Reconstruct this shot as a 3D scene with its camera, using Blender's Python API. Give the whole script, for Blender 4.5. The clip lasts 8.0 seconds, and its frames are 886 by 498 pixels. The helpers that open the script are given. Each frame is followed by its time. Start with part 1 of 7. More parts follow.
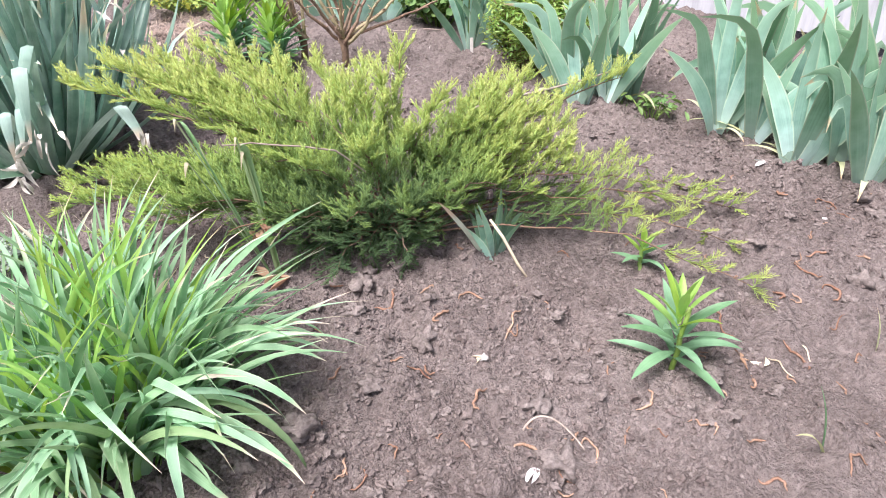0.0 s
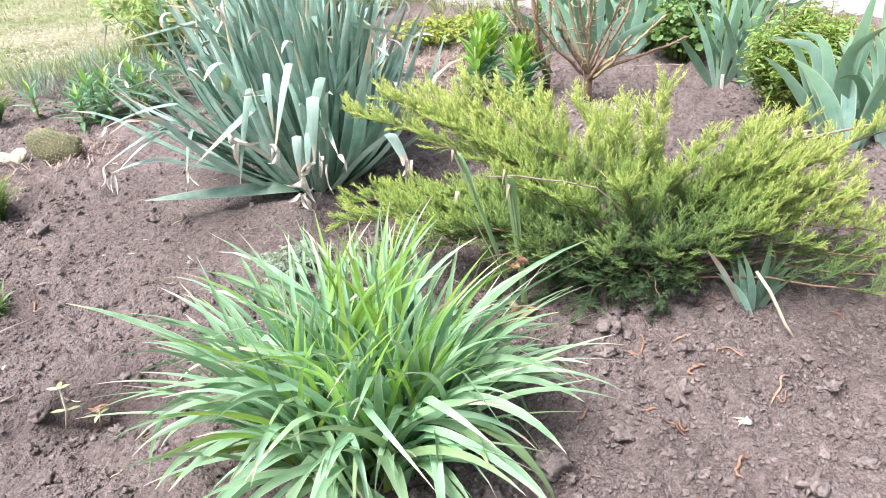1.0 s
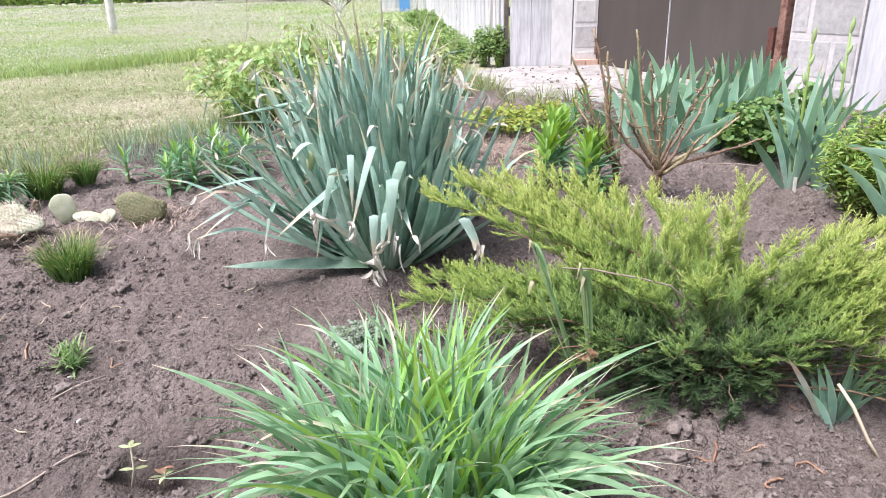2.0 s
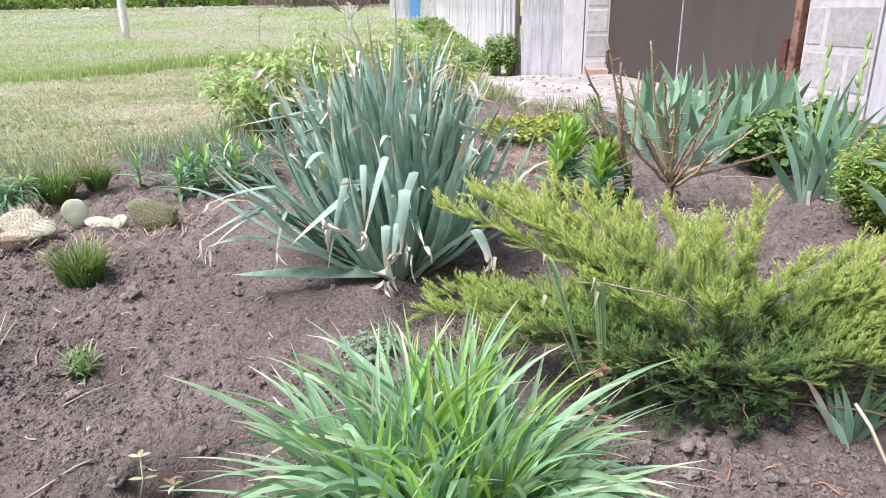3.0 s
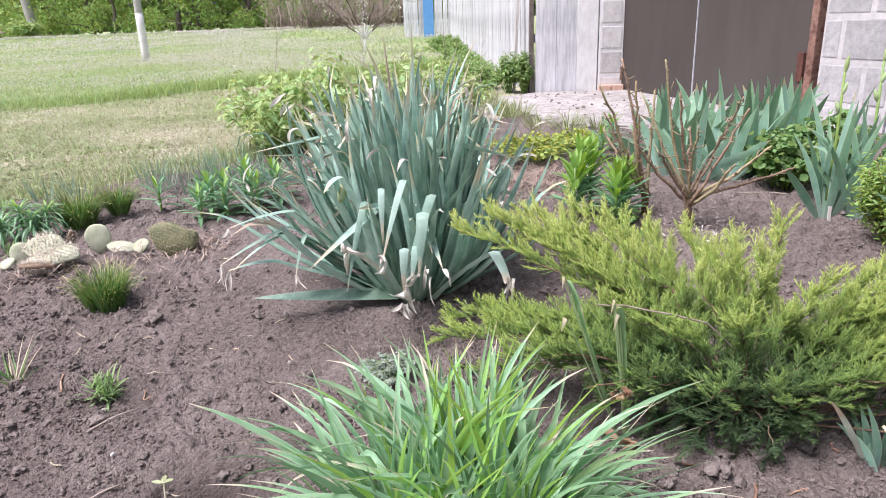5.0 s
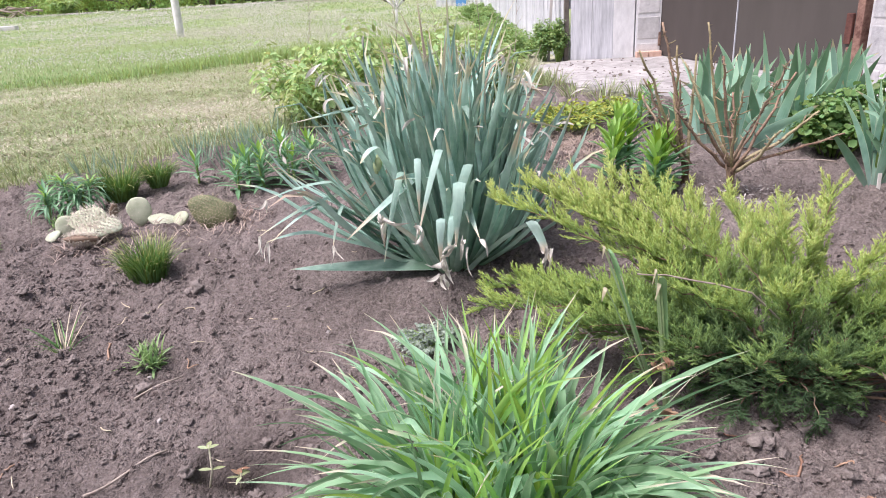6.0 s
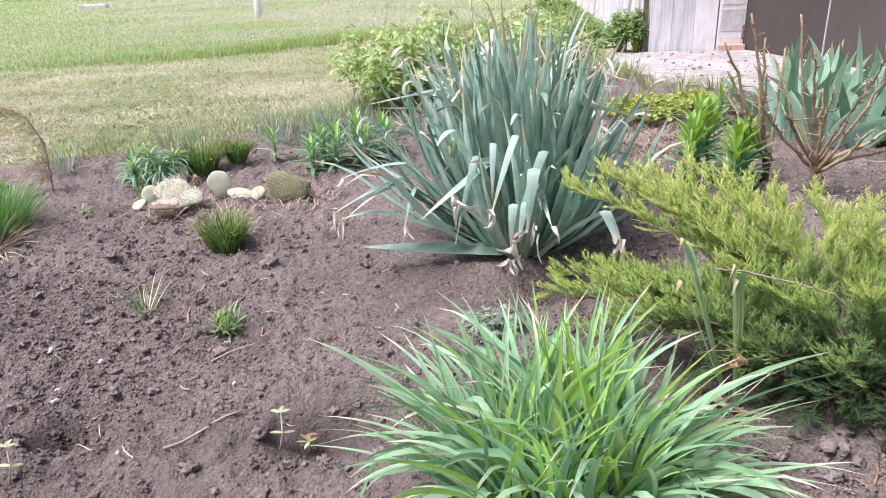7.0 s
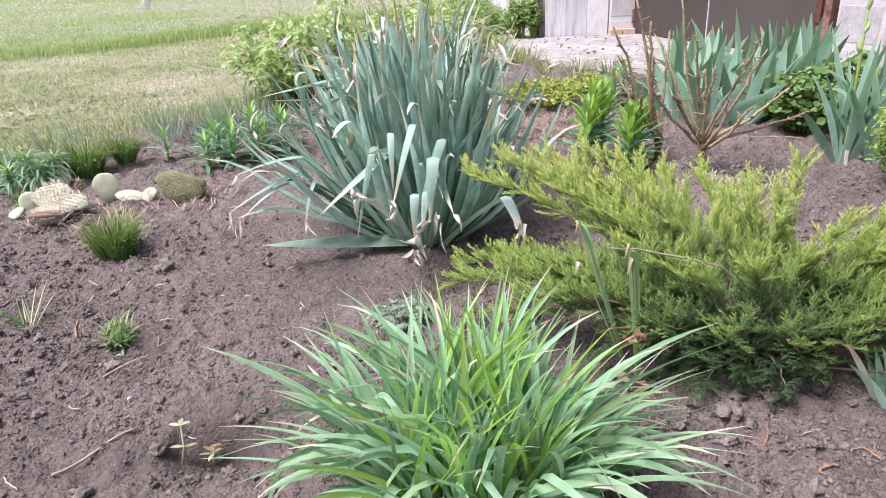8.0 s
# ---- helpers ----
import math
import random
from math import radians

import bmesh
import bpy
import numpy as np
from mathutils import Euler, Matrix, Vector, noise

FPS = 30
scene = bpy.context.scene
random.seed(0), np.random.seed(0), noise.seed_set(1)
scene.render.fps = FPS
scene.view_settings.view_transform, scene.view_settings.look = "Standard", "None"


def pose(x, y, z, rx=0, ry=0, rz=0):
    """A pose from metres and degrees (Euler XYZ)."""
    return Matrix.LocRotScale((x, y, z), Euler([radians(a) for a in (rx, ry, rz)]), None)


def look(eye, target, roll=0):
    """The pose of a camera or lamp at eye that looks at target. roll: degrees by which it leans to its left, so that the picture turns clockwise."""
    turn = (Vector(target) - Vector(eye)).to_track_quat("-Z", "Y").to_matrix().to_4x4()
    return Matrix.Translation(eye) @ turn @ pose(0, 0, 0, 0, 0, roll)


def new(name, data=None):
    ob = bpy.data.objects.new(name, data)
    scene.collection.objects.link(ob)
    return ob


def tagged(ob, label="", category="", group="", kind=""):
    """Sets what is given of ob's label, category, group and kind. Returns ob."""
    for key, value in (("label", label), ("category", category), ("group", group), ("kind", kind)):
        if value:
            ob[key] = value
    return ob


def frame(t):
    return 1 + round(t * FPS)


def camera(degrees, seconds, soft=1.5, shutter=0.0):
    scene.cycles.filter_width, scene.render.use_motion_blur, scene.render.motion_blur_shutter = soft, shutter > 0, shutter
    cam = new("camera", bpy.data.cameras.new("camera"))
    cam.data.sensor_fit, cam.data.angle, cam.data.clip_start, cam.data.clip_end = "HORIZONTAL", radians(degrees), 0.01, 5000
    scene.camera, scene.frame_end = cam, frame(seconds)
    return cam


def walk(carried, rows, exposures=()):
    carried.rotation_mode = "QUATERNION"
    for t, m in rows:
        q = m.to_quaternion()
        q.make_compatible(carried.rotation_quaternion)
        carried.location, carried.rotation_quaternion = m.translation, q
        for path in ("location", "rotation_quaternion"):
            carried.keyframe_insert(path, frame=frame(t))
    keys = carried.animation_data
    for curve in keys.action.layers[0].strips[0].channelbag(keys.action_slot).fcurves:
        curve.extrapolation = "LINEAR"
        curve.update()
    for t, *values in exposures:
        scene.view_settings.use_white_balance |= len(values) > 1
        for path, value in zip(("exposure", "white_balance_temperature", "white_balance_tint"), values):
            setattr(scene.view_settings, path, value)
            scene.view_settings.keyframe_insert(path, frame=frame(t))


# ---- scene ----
cam = camera(66, 8.0, soft=1.0)
PATH = [
    (0, (0.174, -0.045, 0.787), (0.896, 1.525, -0.218), -0.33),
    (0.2, (0.141, -0.035, 0.776), (0.766, 1.566, -0.247), 0.31),
    (0.5, (0.109, -0.020, 0.781), (0.603, 1.614, -0.262), 0.15),
    (0.7, (0.084, -0.020, 0.789), (0.469, 1.688, -0.178), -1.46),
    (0.8, (0.080, -0.014, 0.796), (0.353, 1.722, -0.157), -3.10),
    (1, (0.061, -0.000, 0.801), (0.267, 1.766, -0.114), -3.67),
    (1.2, (0.055, 0.003, 0.806), (0.215, 1.805, -0.049), -2.89),
    (1.5, (0.041, 0.006, 0.819), (0.148, 1.861, 0.080), -3.53),
    (1.7, (0.034, 0.001, 0.817), (0.128, 1.867, 0.102), -2.27),
    (2, (0.014, -0.007, 0.824), (0.094, 1.865, 0.123), -1.49),
    (2.2, (0.015, -0.005, 0.829), (0.070, 1.869, 0.133), -1.38),
    (3.3, (0.000, 0.005, 0.833), (0.059, 1.884, 0.152), -0.83),
    (3.5, (0.000, 0.003, 0.833), (0.045, 1.882, 0.150), -0.70),
    (4, (-0.007, -0.004, 0.839), (-0.002, 1.874, 0.150), -1.16),
    (4.5, (0.000, 0.000, 0.850), (-0.000, 1.889, 0.192), -1.70),
    (4.7, (-0.001, 0.001, 0.850), (0.006, 1.897, 0.213), -1.90),
    (5.8, (-0.001, 0.014, 0.849), (-0.024, 1.892, 0.162), -3.54),
    (6, (-0.012, 0.010, 0.843), (-0.097, 1.878, 0.133), -3.42),
    (6.2, (-0.027, 0.003, 0.841), (-0.204, 1.868, 0.139), -3.17),
    (6.5, (-0.049, -0.020, 0.844), (-0.367, 1.822, 0.130), -2.80),
    (7, (-0.037, -0.012, 0.838), (-0.298, 1.831, 0.105), -2.35),
    (7.5, (-0.031, -0.012, 0.845), (-0.213, 1.846, 0.126), -2.38),
    (7.8, (-0.024, 0.000, 0.838), (-0.123, 1.862, 0.113), -2.31),
    (8, (-0.011, 0.013, 0.833), (-0.024, 1.858, 0.062), -2.71),
]
EXPOSURES = [(0.0, 1.07, 6150, 25), (1.0, 1.17, 6150, 23), (1.5, 1.08, 6150, 24), (2.0, 0.85, 6100, 23), (4.5, 0.69, 6100, 26), (6.0, 0.63, 6100, 27), (6.5, 0.77, 6100, 28), (8.0, 0.70, 6100, 28)]
walk(cam, [(t, look(eye, target, roll)) for t, eye, target, roll in PATH], EXPOSURES)

# ---- daylight: bright, thinly overcast sky ----
SUN_EL, SUN_AZ = radians(62), radians(246)
world = bpy.data.worlds.new("sky")
scene.world = world
world.use_nodes = True
wn, wl = world.node_tree.nodes, world.node_tree.links
sky = wn.new("ShaderNodeTexSky")
sky.sky_type = "NISHITA"
sky.sun_disc = False
sky.sun_elevation, sky.sun_rotation = SUN_EL, SUN_AZ
sky.air_density, sky.dust_density, sky.ozone_density = 1.0, 6.0, 1.0
veil = wn.new("ShaderNodeHueSaturation")
veil.inputs["Saturation"].default_value = 0.75
wl.new(sky.outputs[0], veil.inputs["Color"])
wl.new(veil.outputs[0], wn["Background"].inputs["Color"])
wn["Background"].inputs["Strength"].default_value = 0.098
sun_data = bpy.data.lights.new("sun", "SUN")
sun_data.energy, sun_data.angle, sun_data.color = 3.2, radians(26), (1.0, 0.96, 0.90)
sun = new("sun", sun_data)
sun.matrix_world = look((0, 0, 0), (-math.sin(SUN_AZ) * math.cos(SUN_EL), -math.cos(SUN_AZ) * math.cos(SUN_EL), -math.sin(SUN_EL)))

RNG = np.random.default_rng(7)


# ---- mesh helpers ----
def mesh_np(name, verts, faces, attrs=None, smooth=True):
    """A mesh from arrays: verts (n, 3); faces: arrays of equal-sided faces, or a list of such arrays."""
    groups = faces if isinstance(faces, list) else [faces]
    groups = [np.asarray(g, dtype=np.int32) for g in groups if len(g)]
    verts = np.asarray(verts, dtype=np.float32)
    loops = np.concatenate([g.ravel() for g in groups])
    sizes = np.concatenate([np.full(len(g), g.shape[1], dtype=np.int32) for g in groups])
    me = bpy.data.meshes.new(name)
    me.vertices.add(len(verts))
    me.vertices.foreach_set("co", verts.ravel())
    me.loops.add(len(loops))
    me.loops.foreach_set("vertex_index", loops)
    me.polygons.add(len(sizes))
    me.polygons.foreach_set("loop_start", (np.cumsum(sizes) - sizes).astype(np.int32))
    me.polygons.foreach_set("use_smooth", np.full(len(sizes), smooth, dtype=bool))
    for key, values in (attrs or {}).items():
        me.attributes.new(key, "FLOAT", "POINT").data.foreach_set("value", np.asarray(values, dtype=np.float32).ravel())
    me.update(calc_edges=True)
    return me


def put(name, data, material=None, parent=None, label=""):
    ob = new(name, data)
    if material is not None and not data.materials:
        data.materials.append(material)
    if parent is not None:
        ob.parent = parent
    if label:
        tagged(ob, label)
    return ob


def part(name, bm, material, parent, label=""):
    me = bpy.data.meshes.new(name)
    bm.to_mesh(me)
    bm.free()
    return put(name, me, material, parent, label)


def anchor(name, x, y, label, category, group="", z=None, turn=0.0, kind=""):
    ob = new(name)
    ob.empty_display_size = 0.05
    ob.matrix_world = pose(x, y, ground_z(x, y) if z is None else z, 0, 0, turn)
    return tagged(ob, label, category, group, kind)


def box_bm(sx, sy, sz, bevel=0.0, centre=(0, 0, 0)):
    bm = bmesh.new()
    bmesh.ops.create_cube(bm, size=1.0, matrix=Matrix.Translation(centre) @ Matrix.Diagonal((sx, sy, sz, 1)))
    if bevel:
        bmesh.ops.bevel(bm, geom=bm.edges[:], offset=bevel, segments=2, affect="EDGES", profile=0.6)
    return bm


def smooth01(a, b, v):
    t = np.clip((v - a) / (b - a), 0, 1)
    return t * t * (3 - 2 * t)


TABLE = RNG.random(65536)


def value_noise(x, y, seed=0):
    """Smooth noise from 0 to 1 over arrays."""
    xi, yi = np.floor(x).astype(np.int64), np.floor(y).astype(np.int64)
    fx, fy = x - xi, y - yi
    fx, fy = fx * fx * (3 - 2 * fx), fy * fy * (3 - 2 * fy)

    def corner(a, b):
        return TABLE[((a * 73856093) ^ (b * 19349663) ^ (seed * 83492791)) & 65535]

    low = corner(xi, yi) * (1 - fx) + corner(xi + 1, yi) * fx
    high = corner(xi, yi + 1) * (1 - fx) + corner(xi + 1, yi + 1) * fx
    return low * (1 - fy) + high * fy


def fractal(x, y, scale, octaves=4, seed=0, gain=0.5):
    total, amp, norm = 0.0, 1.0, 0.0
    for k in range(octaves):
        total = total + amp * value_noise(x * scale * 2**k + 17.3 * k, y * scale * 2**k - 9.1 * k, seed + k)
        norm += amp
        amp *= gain
    return total / norm


def base_z(x, y):
    """The lie of the land: a bed that rises away from the path to a level yard, and a field that climbs a little."""
    yy = np.clip(y, 0.4, 3.7)
    return 0.45 * smooth01(13, 34, y) + 0.03 * np.clip(x, -2, 2) * (1 - smooth01(2.6, 4.2, y)) + 0.088 * (yy - 1.2)


def bed_depth(x, y):
    """Metres inside the dug bed (negative in the turf)."""
    edge = np.interp(x, [-3.0, -2.2, -1.47, -0.8, 0.0, 0.45, 0.8, 1.2], [2.75, 2.98, 3.28, 3.6, 4.0, 4.4, 5.6, 6.4])
    left = x + 2.45 + 0.25 * (y - 2.0)
    return np.minimum(np.minimum(edge - y, left), y + 0.6)


def dug(x, y):
    return smooth01(-0.06, 0.08, bed_depth(x, y) + 0.16 * (fractal(x, y, 4.0, 3, 31) - 0.5))


def soil_relief(x, y):
    """Lumps and hollows of worked soil, in metres."""
    broad = 0.034 * (fractal(x, y, 2.2, 2, 3) - 0.5)
    lumps = 0.075 * np.maximum(fractal(x, y, 9.0, 3, 9) - 0.46, 0)
    knobs = 0.044 * np.maximum(fractal(x, y, 27.0, 2, 23) - 0.42, 0)
    crumbs = 0.019 * (fractal(x, y, 52.0, 2, 15) - 0.5) + knobs
    calm = 1 - 0.65 * np.exp(-(((x + 0.45) / 0.45) ** 2 + ((y - 1.95) / 0.4) ** 2))
    pit = -0.050 * np.exp(-(((x + 0.50) / 0.09) ** 2 + ((y - 1.12) / 0.07) ** 2)) - 0.07 * np.exp(-(((x + 1.06) / 0.05) ** 2 + ((y - 1.10) / 0.045) ** 2))
    return (broad + (lumps + crumbs) * calm) + pit


def height(x, y):
    x, y = np.asarray(x, float), np.asarray(y, float)
    near = (1 - smooth01(5, 9, np.abs(x))) * (1 - smooth01(6, 9, y)) * smooth01(-3, -1, y)
    d = dug(x, y) * near
    turf = 0.02 * (fractal(x, y, 3.0, 2, 41) - 0.5)
    yard = smooth01(-0.02, 0.06, x - np.interp(y, [3.2, 3.5, 3.8, 4.27, 4.8, 5.57, 5.9], [2.0, 1.38, 1.04, 0.72, 0.58, 0.47, 0.9])) * smooth01(3.25, 3.4, y) * (1 - smooth01(6.0, 6.2, y))
    d = d * (1 - yard)
    return base_z(x, y) + d * soil_relief(x, y) + (1 - d) * turf * near


def ground_z(x, y):
    return float(height(np.array([x]), np.array([y]))[0])


# ---- leaf and stem builders (local axes: the leaf leaves the origin along +x, z is up) ----
def strap_arrays(length, width, elev, droop, fold=0.18, n=8, power=1.6, twist=0.0, base=0.7, tip=2.2, sway=0.0, kink=None, profile="strap"):
    s = np.linspace(0, 1, n + 1)
    ang = elev - droop * s**power
    if kink:
        ang = np.where(s > kink[0], ang - kink[1], ang)
    step = length / n
    mid = (ang[:-1] + ang[1:]) / 2
    px = np.r_[0, np.cumsum(np.cos(mid)) * step]
    pz = np.r_[0, np.cumsum(np.sin(mid)) * step]
    py = sway * length * s**2
    if profile == "strap":
        w = width * (base + (1 - base) * np.minimum(1, s * 3)) * np.maximum(1 - s**tip, 0.02)
    elif profile == "lance":
        w = width * np.maximum(np.sin(np.pi * np.clip(s * 0.93 + 0.07, 0, 1)) ** 0.8, 0.03)
    else:
        w = width * np.maximum(np.sin(np.pi * np.clip(s * 0.97 + 0.03, 0, 1)) ** 0.55, 0.03)
    tw = twist * s
    side = np.stack([np.sin(ang) * np.sin(tw) * -1, np.cos(tw), np.cos(ang) * np.sin(tw)], 1)
    normal = np.stack([-np.sin(ang) * np.cos(tw), -np.sin(tw), np.cos(ang) * np.cos(tw)], 1)
    c = np.stack([px, py, pz], 1)
    left, right = c + side * w[:, None] / 2, c - side * w[:, None] / 2
    mid_line = c - normal * (fold * w)[:, None]
    verts = np.stack([left, mid_line, right], 1).reshape(-1, 3)
    i = np.arange(n)[:, None] * 3
    faces = np.concatenate([i + [0, 1, 4, 3], i + [1, 2, 5, 4]])
    return verts, faces, np.repeat(s, 3), np.tile([-1.0, 0.0, 1.0], n + 1)


def sword_arrays(length, width, lean, bow, fold=0.05, n=9, flop=None, sway=0.0):
    """An iris leaf: its flat side lies in the plane x-z in which it also bows."""
    s = np.linspace(0, 1, n + 1)
    ang = math.pi / 2 - lean - bow * s**2
    if flop:
        ang = ang - flop[1] * smooth01(flop[0], min(1.0, flop[0] + 0.25), s)
    mid = (ang[:-1] + ang[1:]) / 2
    step = length / n
    c = np.stack([np.r_[0, np.cumsum(np.cos(mid)) * step], sway * length * s**2, np.r_[0, np.cumsum(np.sin(mid)) * step]], 1)
    w = width * np.minimum(0.46 + 1.3 * s, 1.0) * np.maximum(1 - s**2.7, 0.02)
    across = np.stack([-np.sin(ang), 0 * s, np.cos(ang)], 1)
    out = np.array([0, 1.0, 0])
    a, b = c + across * w[:, None] / 2, c - across * w[:, None] / 2
    m = c + out * (fold * w)[:, None]
    verts = np.stack([a, m, b], 1).reshape(-1, 3)
    i = np.arange(n)[:, None] * 3
    faces = np.concatenate([i + [0, 1, 4, 3], i + [1, 2, 5, 4]])
    return verts, faces, np.repeat(s, 3), np.tile([-1.0, 0.0, 1.0], n + 1)


def leaf(parent, arrays, material, turn=0.0, at=(0, 0, 0), name="leaf", tilt=0.0, label=""):
    verts, faces, along, across = arrays
    ob = put(name, mesh_np(name, verts, faces, {"along": along, "across": across}), material, parent, label)
    ob.matrix_basis = pose(*at, tilt, 0, math.degrees(turn))
    return ob


def tube_arrays(points, radii, sides=6):
    p = np.asarray(points, float)
    r = np.broadcast_to(np.asarray(radii, float), (len(p),))
    tangent = np.gradient(p, axis=0)
    tangent /= np.linalg.norm(tangent, axis=1, keepdims=True) + 1e-12
    ref = np.where(np.abs(tangent[:, 2:3]) > 0.9, [[1.0, 0, 0]], [[0, 0, 1.0]])
    u = np.cross(tangent, ref)
    u /= np.linalg.norm(u, axis=1, keepdims=True)
    v = np.cross(tangent, u)
    a = np.linspace(0, 2 * np.pi, sides, endpoint=False)
    ring = np.cos(a)[None, :, None] * u[:, None] + np.sin(a)[None, :, None] * v[:, None]
    verts = (p[:, None] + ring * r[:, None, None]).reshape(-1, 3)
    k = np.arange(sides)
    quads = np.concatenate([np.stack([i * sides + k, i * sides + (k + 1) % sides, (i + 1) * sides + (k + 1) % sides, (i + 1) * sides + k], 1) for i in range(len(p) - 1)])
    caps = [np.array([k[::-1]]), np.array([k + (len(p) - 1) * sides])]
    return verts, [quads] + caps, np.repeat(np.linspace(0, 1, len(p)), sides)


def tube(name, points, radii, material, parent=None, sides=6, label=""):
    verts, faces, along = tube_arrays(points, radii, sides)
    return put(name, mesh_np(name, verts, faces, {"along": along}), material, parent, label)


def bend(start, end, sag=0.0, wobble=0.0, n=8, rng=RNG):
    """A bowed line between two points."""
    s = np.linspace(0, 1, n)[:, None]
    p = np.asarray(start, float) * (1 - s) + np.asarray(end, float) * s
    p[:, 2:3] += sag * 4 * s * (1 - s)
    jitter = rng.normal(0, wobble, (n, 3)) if wobble else 0
    return p + jitter * np.sin(np.pi * s)


def joined(pieces):
    """One mesh's arrays out of many (verts, faces list or array, attr)."""
    verts, attrs, by_size, base = [], [], {}, 0
    for v, f, a in pieces:
        for g in f if isinstance(f, list) else [f]:
            g = np.asarray(g)
            by_size.setdefault(g.shape[1], []).append(g + base)
        verts.append(v)
        attrs.append(a)
        base += len(v)
    return np.concatenate(verts), [np.concatenate(g) for g in by_size.values()], np.concatenate(attrs)


# ---- materials ----
class Nodes:
    def __init__(self, name):
        self.mat = bpy.data.materials.new(name)
        self.mat.use_nodes = True
        self.tree = self.mat.node_tree
        self.bsdf = self.tree.nodes["Principled BSDF"]
        self.out = self.tree.nodes["Material Output"]

    def node(self, kind, **values):
        n = self.tree.nodes.new(kind)
        for key, value in values.items():
            n.inputs[key.replace("_", " ")].default_value = value
        return n

    def link(self, a, b):
        self.tree.links.new(a, b)

    def coords(self, which="Object"):
        return self.node("ShaderNodeTexCoord").outputs[which]

    def place(self):
        return self.node("ShaderNodeNewGeometry").outputs["Position"]

    def noise(self, vector, scale, detail=4.0, rough=0.55, stretch=None):
        if stretch:
            m = self.node("ShaderNodeMapping", Scale=stretch)
            self.link(vector, m.inputs["Vector"])
            vector = m.outputs[0]
        n = self.node("ShaderNodeTexNoise", Scale=scale, Detail=detail, Roughness=rough)
        self.link(vector, n.inputs["Vector"])
        return n.outputs[0]

    def cells(self, vector, scale):
        v = self.node("ShaderNodeTexVoronoi", Scale=scale)
        self.link(vector, v.inputs["Vector"])
        return v.outputs["Distance"]

    def ramp(self, fac, stops):
        r = self.node("ShaderNodeValToRGB")
        while len(r.color_ramp.elements) < len(stops):
            r.color_ramp.elements.new(0.5)
        for e, (at, colour) in zip(r.color_ramp.elements, stops):
            e.position = at
            e.color = (*colour, 1) if len(colour) == 3 else colour
        self.link(fac, r.inputs["Fac"])
        return r.outputs["Color"]

    def mix(self, fac, a, b, mode="MIX"):
        m = self.tree.nodes.new("ShaderNodeMix")
        m.data_type, m.blend_type = "RGBA", mode
        for value, slot in ((fac, m.inputs[0]), (a, m.inputs[6]), (b, m.inputs[7])):
            if isinstance(value, bpy.types.NodeSocket):
                self.link(value, slot)
            else:
                slot.default_value = value if isinstance(value, float) else (*value, 1)
        return m.outputs[2]

    def maths(self, op, a, b=0.0):
        m = self.tree.nodes.new("ShaderNodeMath")
        m.operation = op
        for value, slot in ((a, m.inputs[0]), (b, m.inputs[1])):
            if isinstance(value, bpy.types.NodeSocket):
                self.link(value, slot)
            else:
                slot.default_value = value
        return m.outputs[0]

    def attr(self, name):
        a = self.tree.nodes.new("ShaderNodeAttribute")
        a.attribute_name = name
        return a.outputs["Fac"]

    def vary(self, colour, random, hue=0.03, value=0.35, sat=0.2):
        h = self.node("ShaderNodeHueSaturation")
        self.link(colour, h.inputs["Color"])
        self.link(self.maths("ADD", self.maths("MULTIPLY", random, hue), 0.5 - hue / 2), h.inputs["Hue"])
        self.link(self.maths("ADD", self.maths("MULTIPLY", random, value), 1 - value / 2), h.inputs["Value"])
        self.link(self.maths("SUBTRACT", 1 + sat / 2, self.maths("MULTIPLY", random, sat)), h.inputs["Saturation"])
        return h.outputs[0]

    def bump(self, height_value, strength=0.4, distance=0.002):
        b = self.node("ShaderNodeBump", Strength=strength, Distance=distance)
        self.link(height_value, b.inputs["Height"])
        self.link(b.outputs[0], self.bsdf.inputs["Normal"])
        return b.outputs[0]

    def finish(self, colour, rough=0.7, metal=0.0, spec=0.5, glow=None):
        for value, key in ((colour, "Base Color"), (rough, "Roughness"), (metal, "Metallic"), (spec, "Specular IOR Level")):
            if isinstance(value, bpy.types.NodeSocket):
                self.link(value, self.bsdf.inputs[key])
            else:
                self.bsdf.inputs[key].default_value = (*value, 1) if isinstance(value, tuple) else value
        return self.mat


